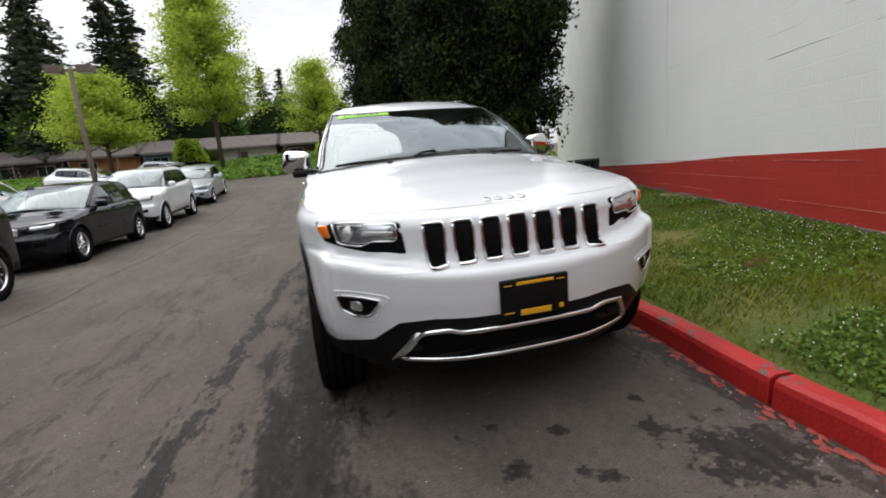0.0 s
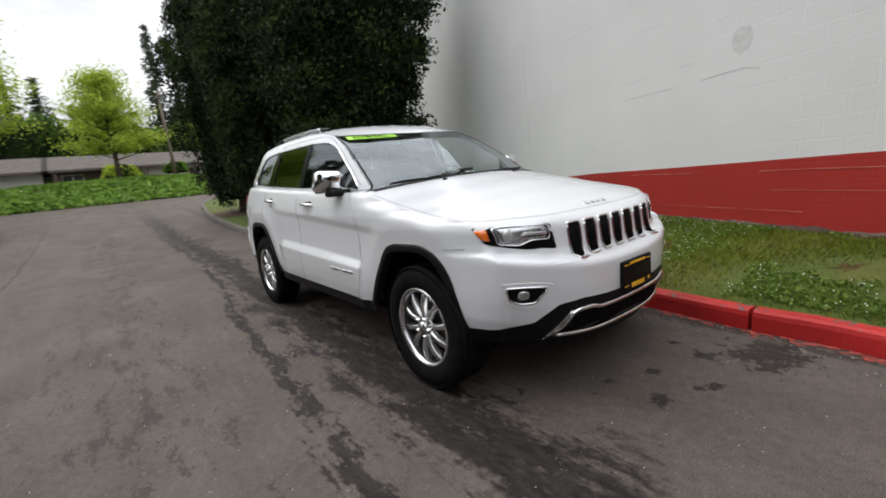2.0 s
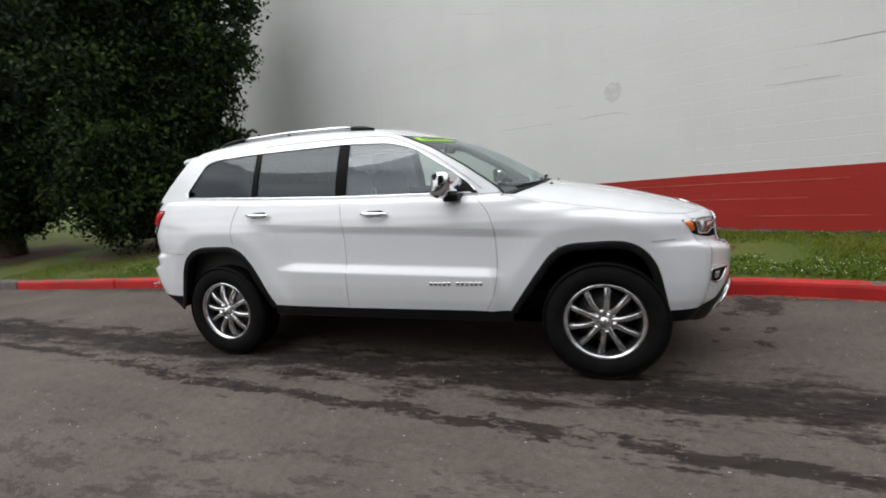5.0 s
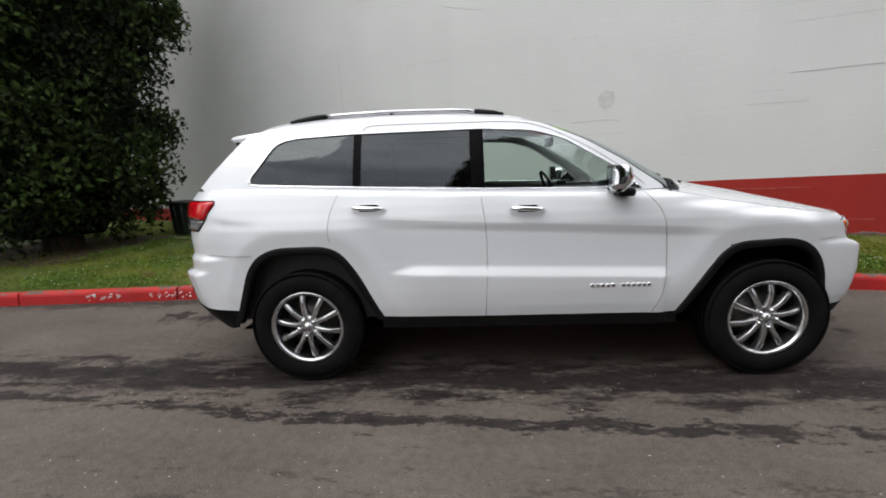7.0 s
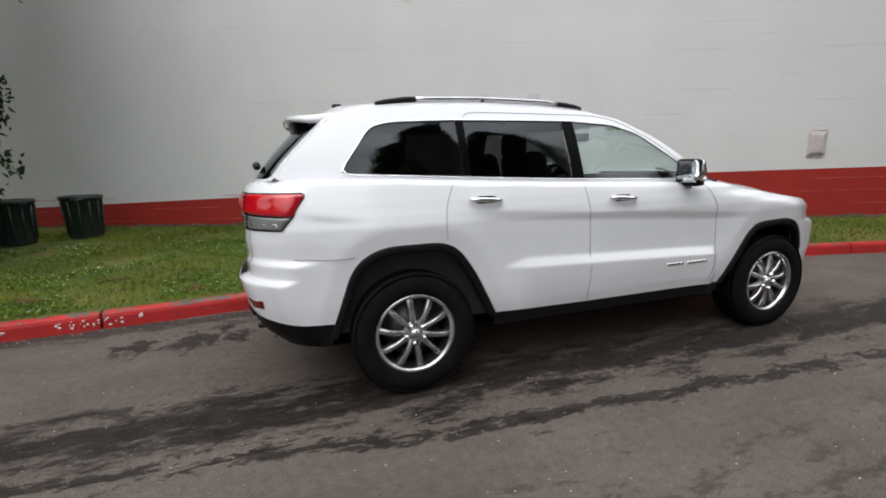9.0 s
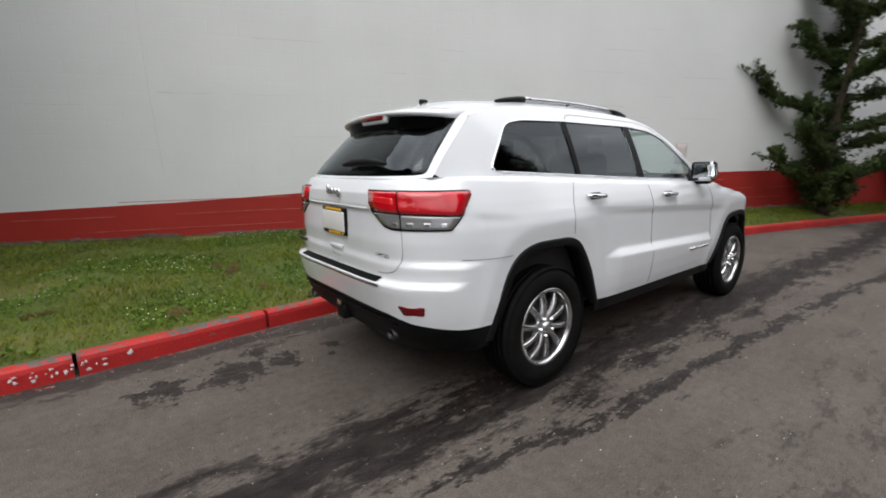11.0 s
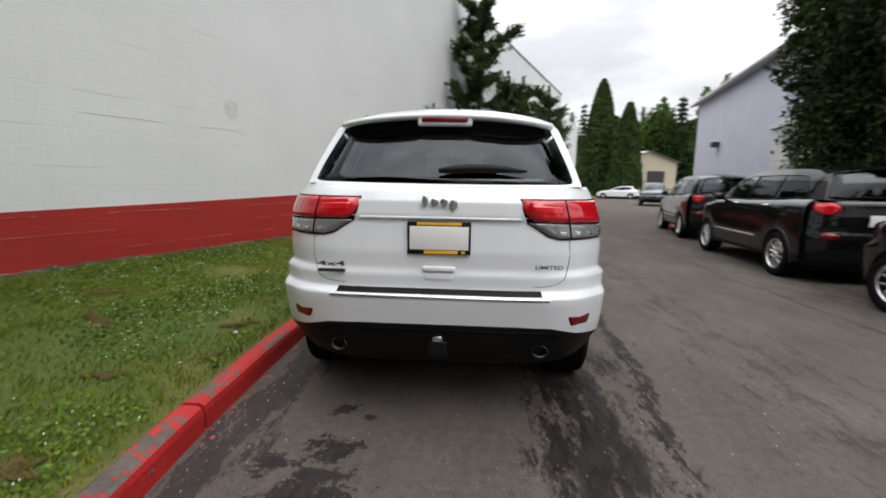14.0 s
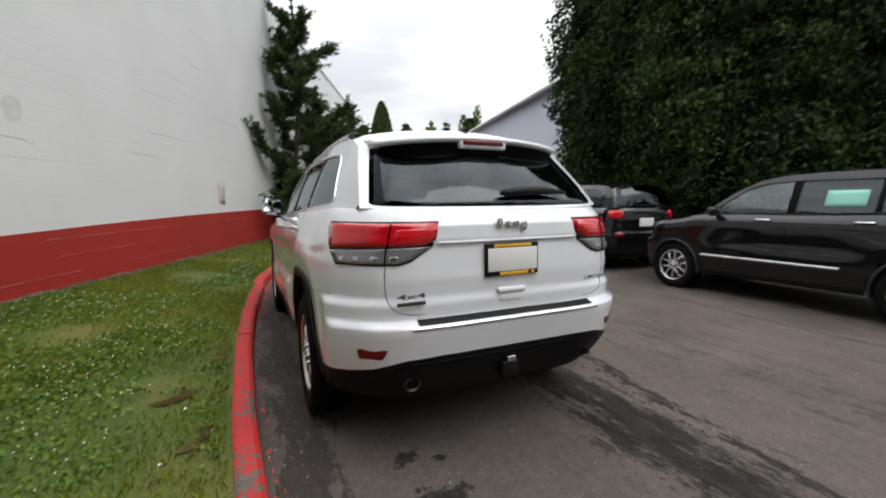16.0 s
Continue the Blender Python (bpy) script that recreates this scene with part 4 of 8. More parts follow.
class Shell:
    """A car body from its side view, plan and section. The nose points to -y."""

    def __init__(self, s):
        self.s = s

    def table(self, key, q):
        t = np.array(self.s[key], float)
        return np.interp(q, t[:, 0], t[:, 1])

    def width(self, y, z):
        s = self.s
        w = self.table("section", z)
        w = w - s["taper_f"] * np.clip((-y - s["taper_f0"]) / 1.0, 0, 1) ** 2 - s["taper_r"] * np.clip((y - s["taper_r0"]) / 0.9, 0, 1.2) ** 2
        k = np.clip((s["door"][1] - np.abs(y - s["door"][0])) / 0.12, 0, 1)
        w = w + s["door"][2] * k * np.clip((z - 0.44) / 0.05, 0, 1) * np.clip((s["door"][3] + 0.035 - z) / 0.035, 0, 1)
        for wy in s["wheels"]:
            d = np.hypot(y - wy, (z - s["wheel_r"]) * 0.9)
            w = w + s["flare"] * np.exp(-((d - s["wheel_r"] - 0.12) / 0.12) ** 2) * (z < 1.0)
        return w

    def relief(self, y, z):
        """How far the side stands out: the shoulder crease, the ledge along the doors and the brows over the wheels."""
        k = self.s["crease"]
        zs, zl = k["shoulder"][0] + k["shoulder"][1] * y, k["ledge"][0] + k["ledge"][1] * y
        along_s = np.clip((1.06 - y) / 0.2, 0, 1) * np.clip((y + 1.2) / 0.35, 0, 1)
        f = -0.013 * np.clip((zs - z) / 0.05, 0, 1) * np.clip((z - zs + 0.3) / 0.25, 0, 1) * along_s
        along_l = np.clip((0.885 - y) / 0.16, 0, 1) * np.clip((y + 0.83) / 0.03, 0, 1)
        reach = 0.012 + 0.043 * along_l
        up = np.clip((zl + reach - z) / reach, 0, 1)
        low = np.clip((z - 0.4) / (zl - 0.4), 0, 1)
        f = f + np.where(z > zl, 0.031 * up, 0.018 + 0.013 * low) * along_l
        # a short crease runs forward from the tail lamp
        zt = 1.105 + 0.1 * (y - 2.0)
        f = f - 0.009 * np.clip((zt - z) / 0.03, 0, 1) * np.clip((z - zt + 0.16) / 0.13, 0, 1) * np.clip((y - 1.72) / 0.25, 0, 1)
        for line in k["arches"]:
            a, b = line[:-1], line[1:]
            d = b - a
            t = np.clip(((y - a[:, 0]) * d[:, 0] + (z - a[:, 1]) * d[:, 1]) / (d ** 2).sum(1), 0, 1)
            gap = np.min(np.hypot(a[:, 0] + d[:, 0] * t - y, a[:, 1] + d[:, 1] * t - z))
            f = f + (0.011 * np.exp(-((gap - 0.085) / 0.085) ** 2) if gap > 0.085 else 0.011 - 0.007 * (1 - gap / 0.085))
        return f

    def columns(self, z):
        """Control points of the half outline at height z; near the shoulder it leans inwards."""
        s = self.s
        W = float(self.table("section", z))
        yr = float(self.table("rear", z))
        tops = np.array(s["top"])
        nf, ns = len(s["front_x"]), len(s["side_y"])
        lip = np.concatenate([np.full(nf, s["lip"]), np.interp(s["side_y"], (-1.15, -0.75), (s["lip"], s.get("side_lip", s["lip"]))), np.full(len(tops) - nf - ns, s.get("side_lip", s["lip"]))])
        ins = lip * 0.55 * (1 - np.clip((tops - z) / lip, 0, 1)) ** 2.2
        pts, k = [], 0
        for xf in s["front_x"]:
            yf = float(self.table("front", z - s.get("front_curve", 0.0) * xf ** 2))
            pts.append((W * xf * (1 - 0.5 * ins[k]), yf + s["bow_f"] * (xf / 0.87) ** s["pow_f"] + ins[k]))
            k += 1
        for y in s["side_y"]:
            pts.append((float(self.width(y, z)) - ins[k], y))
            k += 1
        for xf in s["rear_x"]:
            bulge = s["rear_bulge"] * np.clip((0.86 - z) / 0.025, 0, 1) * np.clip((z - 0.42) / 0.08, 0, 1)
            pts.append(((W + bulge) * xf * (1 - 0.3 * ins[k]), yr + 0.4 * bulge - s["bow_r"] * (xf / 0.8) ** s["pow_r"] - 0.3 * ins[k]))
            k += 1
        return pts

    def build_grid(self, per=8, low=8, high=30):
        """Rows of points from the sill to the shoulder; a row follows the edge of the lower trim."""
        s = self.s
        nc = len(s["front_x"]) + len(s["side_y"]) + len(s["rear_x"])
        us = np.linspace(0, nc - 1, (nc - 1) * per + 1)
        self.us, self.nc, self.per = us, nc, per
        self.zs = np.arange(0.15, 1.46, 0.01 if not s.get("crease") else 0.005)
        self.dz = self.zs[1] - self.zs[0]
        self.plan = np.array([spline(self.columns(z), per) for z in self.zs])
        if s.get("crease"):
            for i, z in enumerate(self.zs):
                for j, (x, y) in enumerate(self.plan[i]):
                    if x > 0.72 and -1.95 < y < 2.12:
                        self.plan[i, j, 0] += self.relief(y, z) * min(1, (x - 0.72) / 0.06) * min(1, (y + 1.95) / 0.2) * min(1, (2.12 - y) / 0.15)
        top, cut, bot = (np.interp(us, np.arange(nc), s[k]) for k in ("top", "cut", "bottom"))
        g = np.empty((len(us), low + high + 1, 3))
        for i, u in enumerate(us):
            rows = np.concatenate([np.linspace(bot[i], cut[i], low, endpoint=False), np.linspace(cut[i], top[i], high + 1)])
            if s.get("crease"):
                # rows keep to the ledge and the shoulder, so that these stay sharp
                y = self.plan[len(self.zs) // 2, i, 1]
                zl = min(max(s["crease"]["ledge"][0] + s["crease"]["ledge"][1] * y, cut[i] + 0.06), 0.78)
                zs = min(s["crease"]["shoulder"][0] + s["crease"]["shoulder"][1] * y, top[i] - 0.05)
                n1, n2 = int(high * 0.3), int(high * 0.75)
                rows[low:] = np.interp(np.arange(high + 1), (0, n1, n1 + 1, n1 + 6, n2 - 1, n2, n2 + 1, high), (cut[i], zl, zl + 0.006, zl + 0.06, zs - 0.006, zs, zs + 0.006, top[i]))
            for j, z in enumerate(rows):
                g[i, j] = self.raw(u, z)
        return g

    def outline(self, z):
        t = min(max((z - 0.15) / self.dz, 0), len(self.zs) - 1.001)
        i = int(t)
        return self.plan[i] + (self.plan[i + 1] - self.plan[i]) * (t - i)

    def raw(self, u, z):
        t = min(max((z - 0.15) / self.dz, 0), len(self.zs) - 1.001)
        i = int(t)
        q = min(max(u, 0.0) * self.per, len(self.us) - 1.001)
        j = int(q)
        a = self.plan[i, j] + (self.plan[i, j + 1] - self.plan[i, j]) * (q - j)
        b = self.plan[i + 1, j] + (self.plan[i + 1, j + 1] - self.plan[i + 1, j]) * (q - j)
        p = a + (b - a) * (t - i)
        return np.array((p[0], p[1], z))

    def place(self, u, z):
        """Place and outward way on the half shell."""
        p = self.raw(u, z)
        a, b = self.raw(u - 0.05, z), self.raw(u + 0.05, z)
        t = b - a
        n = np.array((-t[1], t[0], 0.0)) * -1.0
        L = np.linalg.norm(n)
        return p, (n / L if L > 1e-9 else np.array((0, -1.0, 0)))

    def u_front(self, x, z):
        """Column parameter at which the front half outline has that x."""
        n = len(self.s["front_x"]) * self.per + 4
        return float(np.interp(x, np.maximum.accumulate(self.outline(z)[:n, 0]), self.us[:n]))

    def u_side(self, y, z):
        a, b = (len(self.s["front_x"]) - 3) * self.per, (len(self.s["front_x"]) + len(self.s["side_y"]) + 2) * self.per
        return float(np.interp(y, np.maximum.accumulate(self.outline(z)[a:b, 1]), self.us[a:b]))

    def u_rear(self, x, z):
        n = len(self.s["rear_x"]) * self.per + 4
        return float(np.interp(x, np.maximum.accumulate(self.outline(z)[::-1][:n, 0]), self.us[::-1][:n]))

    def front(self, x, z):
        p, w = self.place(self.u_front(abs(x), z), z)
        k = -1 if x < 0 else 1
        return (p[0] * k, p[1], p[2]), (w[0] * k, w[1], w[2])

    def side(self, y, z):
        return self.place(self.u_side(y, z), z)

    def rear(self, x, z):
        p, w = self.place(self.u_rear(abs(x), z), z)
        k = -1 if x < 0 else 1
        return (p[0] * k, p[1], p[2]), (w[0] * k, w[1], w[2])

    def glass_x(self, y, z):
        """Half width of the cabin's side."""
        b = self.table("belt_x", y)
        z0 = self.table("belt_z", y)
        h = np.clip((z - z0) / 0.4, -0.2, 1.4)
        return b - self.s["tumble"] * (0.75 * h + 0.25 * h * h)

    def cabin(self, y, z):
        x = float(self.glass_x(y, z))
        e = 0.01
        dy = (float(self.glass_x(y + e, z)) - x) / e
        dz = (float(self.glass_x(y, z + e)) - x) / e
        w = np.array((1.0, -dy, -dz))
        return np.array((x, y, z)), w / np.linalg.norm(w)


def ring(outer, inner, surf, n=120, steps=4):
    """A frame between two outlines on a surface."""
    a, b = resample(outer, n), resample(inner, n)
    k = int(np.argmin(np.linalg.norm(b - a[0], axis=1)))
    b = np.roll(b, -k, axis=0)
    v, f = [], []
    for t in np.linspace(0, 1, steps + 1):
        v += [surf(*(p + (q - p) * t))[0] for p, q in zip(a, b)]
    for i in range(steps):
        for j in range(n):
            q = (j + 1) % n
            f.append((i * n + j, i * n + q, (i + 1) * n + q, (i + 1) * n + j))
    return v, f


def coons(left, right, bottom, top, n=16, m=16, bulge=0.0, up=(0, 0, 1)):
    """A patch between four edge lines, each given as points from its start."""
    def at(line, t):
        p = np.array(line, float)
        d = np.concatenate([[0], np.cumsum(np.linalg.norm(np.diff(p, axis=0), axis=1))])
        d /= d[-1]
        return np.array([np.interp(t, d, p[:, k]) for k in range(3)])
    g = np.empty((n + 1, m + 1, 3))
    for i in range(n + 1):
        s = i / n
        for j in range(m + 1):
            t = j / m
            b, c, l_, r_ = at(bottom, s), at(top, s), at(left, t), at(right, t)
            q = (1 - t) * b + t * c + (1 - s) * l_ + s * r_
            q = q - ((1 - s) * (1 - t) * at(bottom, 0) + s * (1 - t) * at(bottom, 1) + (1 - s) * t * at(top, 0) + s * t * at(top, 1))
            g[i, j] = q + np.array(up) * bulge * 16 * s * (1 - s) * t * (1 - t)
    return g


def grid_mesh(g, out=None):
    """verts, faces of a grid of points; out: the way that its faces look."""
    a, b = g.shape[:2]
    n = np.cross(g[a // 2, b // 2] - g[a // 2 - 1, b // 2], g[a // 2, b // 2] - g[a // 2, b // 2 - 1])
    return g.reshape(-1, 3).tolist(), grid_faces(a, b, out is not None and np.dot(n, out) > 0)


def patch_of(g, out):
    """surf(s, t) on a grid patch that looks along out, with s and t from 0 to 1."""
    a, b = g.shape[0] - 1, g.shape[1] - 1

    def surf(s, t):
        s, t = min(max(s, 0), 1) * a, min(max(t, 0), 1) * b
        i, j = min(int(s), a - 1), min(int(t), b - 1)
        fs, ft = s - i, t - j
        p = (1 - fs) * (1 - ft) * g[i, j] + fs * (1 - ft) * g[i + 1, j] + (1 - fs) * ft * g[i, j + 1] + fs * ft * g[i + 1, j + 1]
        w = np.cross(g[i + 1, j] - g[i, j], g[i, j + 1] - g[i, j])
        w = w / (np.linalg.norm(w) + 1e-9)
        return p, (w if np.dot(w, out) > 0 else -w)
    return surf


def wheel_parts(r, rim_r, width, style):
    """Named (verts, faces, material) of a wheel that faces +x, its centre at the origin."""
    w = width / 2
    tyre = [(-w * 0.8, rim_r), (-w * 0.98, rim_r + 0.04), (-w, (r + rim_r) / 2), (-w * 0.92, r - 0.03), (-w * 0.78, r - 0.008)]
    for k in range(5):
        a = -w * 0.62 + k * w * 0.31
        tyre += [(a - 0.012, r), (a + 0.028, r), (a + 0.03, r - 0.009), (a + 0.04, r - 0.009)]
    tyre += [(w * 0.78, r - 0.008), (w * 0.92, r - 0.03), (w, (r + rim_r) / 2 + 0.01), (w * 0.99, rim_r + 0.04), (w * 0.93, rim_r + 0.012), (w * 0.82, rim_r)]
    out = {"tyre": (*lathe(tyre, 56), M_TYRE)}
    lip = [(w * 0.82, rim_r + 0.006), (w * 0.9, rim_r + 0.004), (w * 0.92, rim_r - 0.004), (w * 0.88, rim_r - 0.014), (w * 0.74, rim_r - 0.02)]
    out["rim"] = (*lathe(lip, 56), M_ALLOY)
    barrel = [(w * 0.74, rim_r - 0.02), (w * 0.3, rim_r - 0.034), (-w * 0.7, rim_r - 0.03), (-w * 0.8, rim_r)]
    out["barrel"] = (*lathe(barrel, 56), M_ALLOY_DARK)
    out["brake_disc"] = (*lathe([(0.0, 0.0), (0.0, rim_r * 0.72), (-0.02, rim_r * 0.72), (-0.02, 0.0)], 32), M_DISC)
    back = lathe([(-w * 0.6, 0.0), (-w * 0.6, rim_r - 0.01)], 32)
    out["backing"] = (*back, M_DARK)
    pieces = []
    count, spread0, spread1 = style
    for k in range(count):
        for side in ((-1, 1) if spread1 else (0,)):
            a0 = 2 * math.pi * k / count + math.radians(spread0) * side
            a1 = 2 * math.pi * k / count + math.radians(spread1) * side
            path = []
            for t in np.linspace(0, 1, 7):
                rr = 0.045 + (rim_r - 0.055) * t
                a = a0 + (a1 - a0) * t ** 0.8
                path.append((rr, a, 0.03 - 0.012 * t + w * 0.45 + 0.02 * math.sin(math.pi * t), (0.017 - 0.0045 * math.sin(math.pi * t) + 0.004 * t) if spread1 else 0.036 * (1 - 0.18 * math.sin(math.pi * t))))
            v, f = [], []
            for rr, a, x, hw in path:
                c, s_ = math.cos(a), math.sin(a)
                for dx, dw in ((-0.04, -1.25), (0.0, -1.0), (0.006, -0.75), (0.006, 0.75), (0.0, 1.0), (-0.04, 1.25)):
                    v.append((x + dx, rr * c - dw * hw * s_, rr * s_ + dw * hw * c))
            for i in range(len(path) - 1):
                for j in range(5):
                    f.append((i * 6 + j, (i + 1) * 6 + j, (i + 1) * 6 + j + 1, i * 6 + j + 1))
            pieces.append((v, f))
    out["spokes"] = (*join(pieces), M_ALLOY)
    hub = lathe([(w * 0.3, 0.078), (w * 0.45 + 0.022, 0.076), (w * 0.45 + 0.034, 0.07), (w * 0.45 + 0.034, 0.03)], 24)
    out["hub"] = (*hub, M_ALLOY)
    out["hub_cap"] = (*lathe([(w * 0.45 + 0.03, 0.034), (w * 0.45 + 0.056, 0.031), (w * 0.45 + 0.06, 0.0)], 20), M_ALLOY)
    nuts = []
    for k in range(5):
        a = 2 * math.pi * (k + 0.5) / 5
        v, f = lathe([(w * 0.45 + 0.03, 0.011), (w * 0.45 + 0.058, 0.01), (w * 0.45 + 0.062, 0.0)], 8)
        nuts.append(([(x, y + 0.057 * math.cos(a), z + 0.057 * math.sin(a)) for x, y, z in v], f))
    for k, (v, f) in enumerate(nuts):
        out["wheel_nut" if k == 0 else f"wheel_nut_{k}"] = (v, f, M_CHROME)
    return out


def add_wheels(car, s, style, x):
    """Four wheels as parts, each with its own pieces."""
    made = {k: mesh_of(k, v, f, m) for k, (v, f, m) in wheel_parts(s["wheel_r"], s["rim_r"], 0.25, style).items()}
    for wy in s["wheels"]:
        for k in (-1, 1):
            w = new("wheel", made["tyre"])
            w.parent = car
            w.matrix_basis = pose(k * (x - 0.115), wy, s["wheel_r"], 17 * (wy + k), 0, 0 if k > 0 else 180)
            tagged(w, "black tyre on a polished alloy wheel")
            for name in made:
                if name == "tyre":
                    continue
                o = new(name.split("_nut_")[0] + ("_nut" if "_nut_" in name else ""), made[name])
                o.parent = w


def car_body(car, s, body_mat, glass_front=None, glass_rear=None, per=8, rows=30):
    """Body, doors, bonnet, roof, glass and arches. Returns the shell and its patches."""
    sh = Shell(s)
    g = sh.build_grid(per, 8, rows)
    a, b = g.shape[:2]
    groups = {}
    arches = [np.array(q) for q in s["arches"]]
    lows = s["low_mat"]
    for i in range(a - 1):
        for j in range(b - 1):
            c = (g[i, j] + g[i + 1, j + 1] + g[i + 1, j] + g[i, j + 1]) / 4
            on_side = abs(c[0]) > 0.7 and -2.0 < c[1] < 2.15
            if on_side and any(inside(q, c[1], c[2]) for q in arches):
                continue
            name = "lower_trim" if j < 8 else "body"
            if j >= 8 and on_side:
                for dn, poly in s["doors"].items():
                    if inside(poly, c[1], c[2]):
                        name = dn
            if j >= 8 and c[1] > 1.9 and abs(c[0]) < s["gate_x"] and c[2] > s["gate_z"]:
                name = "tailgate"
            if j >= 8 and c[1] < -1.75 and c[2] < s["bumper_z"]:
                name = "front_bumper"
            if name == "body":
                name = "front_wing" if c[1] < 0 else "rear_quarter"
            groups.setdefault(name, []).append((i, j))
    idx = lambda i, j: i * b + j
    for name, cells in groups.items():
        f = [(idx(i, j), idx(i, j + 1), idx(i + 1, j + 1), idx(i + 1, j)) for i, j in cells]
        used = sorted({k for q in f for k in q})
        back = {k: n_ for n_, k in enumerate(used)}
        v = [tuple(g.reshape(-1, 3)[k]) for k in used]
        f = [tuple(back[k] for k in q) for q in f]
        mat = lows if name == "lower_trim" else body_mat
        mv, mf = mirrored(v, f)
        if name.endswith("door") or name in ("front_wing", "rear_quarter"):
            put(name, v, f, mat, car)
            put(name, mv, mf, mat, car)
        else:
            # both halves share the middle line
            jv, jf = join([(v, f), (mv, mf)])
            bm = bmesh.new()
            vs = [bm.verts.new(q) for q in jv]
            for q in jf:
                try:
                    bm.faces.new([vs[k] for k in q])
                except ValueError:
                    pass
            bmesh.ops.remove_doubles(bm, verts=bm.verts[:], dist=0.0004)
            part(name, bm, mat, car, smooth=True)
    # bonnet
    u0, u1 = s["hood_u"]
    i0, i1 = int(u0 * per), int(u1 * per)
    topline = g[:, -1]
    edge = [topline[i] for i in range(i0, i1 + 1)]
    front_r = [topline[i] for i in range(0, i0 + 1)]
    front = [(-p[0], p[1], p[2]) for p in reversed(front_r)] + [tuple(p) for p in front_r[1:]]
    left = [(-p[0], p[1], p[2]) for p in edge]
    cy, cz = s["cowl"]
    e = edge[-1]
    cowl = [(x, cy + (e[1] - cy) * (abs(x) / e[0]) ** 2, cz + (e[2] - cz) * (abs(x) / e[0]) ** 2) for x in np.linspace(-e[0], e[0], 17)]
    hood = coons(left, edge, front, cowl, 24, 20, s["hood_bulge"])
    hv, hf = grid_mesh(hood, (0, 0, 1))
    put("bonnet", hv, hf, body_mat, car)
    # cabin sides
    outer, dlo = np.array(s["cabin"]), np.array(s["windows"])
    outer_s = np.vstack([outer[:1], outer[1:]])
    rp = round_poly(dlo, s["win_round"], 5)
    fv, ff = ring(round_poly(outer_s, 0.02, 3), rp, sh.cabin, 140, 4)
    put("cabin_side", fv, ff, body_mat, car)
    mv, mf = mirrored(fv, ff)
    put("cabin_side", mv, mf, body_mat, car)
    bpil = s["b_pillar"]
    for k in (1, -1):
        for gi, (y0, y1) in enumerate(s["panes"]):
            q = clip_poly(rp, y0, y1)
            v, f = decal(q, sh.cabin, -0.004, 0.002, 5, 110, False)
            if k < 0:
                v, f = mirrored(v, f)
            o = put("side_window", v, f, glass_front if gi == 0 else glass_rear, car)
            o.visible_shadow = False
        for y0, y1 in bpil:
            v, f = decal(clip_poly(rp, y0, y1), sh.cabin, 0.001, 0.014, 3, 60, False)
            if k < 0:
                v, f = mirrored(v, f)
            put("door_pillar", v, f, M_PILLAR, car)
        v, f = rail_on(resample(rp, 120), sh.cabin, 0.001, 0.0055, 6, True)
        if k < 0:
            v, f = mirrored(v, f)
        put("window_trim", v, f, s["win_trim"], car)
    # windscreen
    n_a = s["a_edge"]
    aedge = [sh.cabin(*q)[0] for q in outer[n_a[0]:n_a[1] + 1]]
    aedge = [e] + aedge
    lft = [(-p[0], p[1], p[2]) for p in aedge]
    tx, ty, tz = aedge[-1]
    rc_y, rc_z = s["roof_front"]
    wtop = [(x, rc_y + (ty - rc_y) * (abs(x) / tx) ** 2.2, rc_z + (tz - rc_z) * (abs(x) / tx) ** 2.2) for x in np.linspace(-tx, tx, 17)]
    ws = coons(lft, aedge, cowl, wtop, 18, 14, 0.012, (0, -0.5, 0.5))
    wv, wf = grid_mesh(ws, (0, -1, 1))
    o = put("windscreen", wv, wf, s.get("screen", glass_front), car)
    o.visible_shadow = False
    # roof
    n_r = s["roof_edge"]
    redge = [sh.cabin(*q)[0] for q in outer[n_r[0]:n_r[1] + 1]]
    redl = [(-p[0], p[1], p[2]) for p in redge]
    bx, by, bz = redge[-1]
    rr_y, rr_z = s["roof_rear"]
    rtop = [(x, rr_y + (by - rr_y) * (abs(x) / bx) ** 2.2, rr_z + (bz - rr_z) * (abs(x) / bx) ** 2.2) for x in np.linspace(-bx, bx, 17)]
    roof = coons(redl, redge, wtop, rtop, 18, 24, s["roof_bulge"])
    if s.get("crown"):
        for i in range(19):
            for j in range(25):
                a_, b_ = i / 18, j / 24
                roof[i, j, 2] += s["crown"] * (1 - math.exp(-12 * b_)) * (4 * a_ * (1 - a_)) ** 0.4 * (1 - b_ ** 5)
    rv, rf = grid_mesh(roof, (0, 0, 1))
    put("roof", rv, rf, body_mat, car)
    # back window
    n_d = s["d_edge"]
    dedge = [sh.cabin(*q)[0] for q in outer[n_d[0]:n_d[1] + 1]]
    dl = [(-p[0], p[1], p[2]) for p in dedge]
    lo = dedge[-1]
    gy_, gz_ = s["gate_top"]
    rbot = [(x, gy_ + (lo[1] - gy_) * (abs(x) / lo[0]) ** 3.5, gz_ + (lo[2] - gz_) * (abs(x) / lo[0]) ** 2.5) for x in np.linspace(lo[0], -lo[0], 17)]
    rtop_r = list(reversed(rtop))
    rg = coons(dedge[::-1], dl[::-1], rbot, rtop_r, 18, 12, 0.02, (0, 1, 0))
    rsurf = patch_of(rg, (0, 1, 0.3))
    q = s["back_glass"]
    inner = round_poly([(q[0], q[1]), (1 - q[0], q[1]), (1 - q[2], q[3]), (q[2], q[3])], 0.05, 5)
    outer_r = np.array([(0, 0), (0.33, 0), (0.66, 0), (1, 0), (1, 0.5), (1, 1), (0.66, 1), (0.33, 1), (0, 1), (0, 0.5)], float)
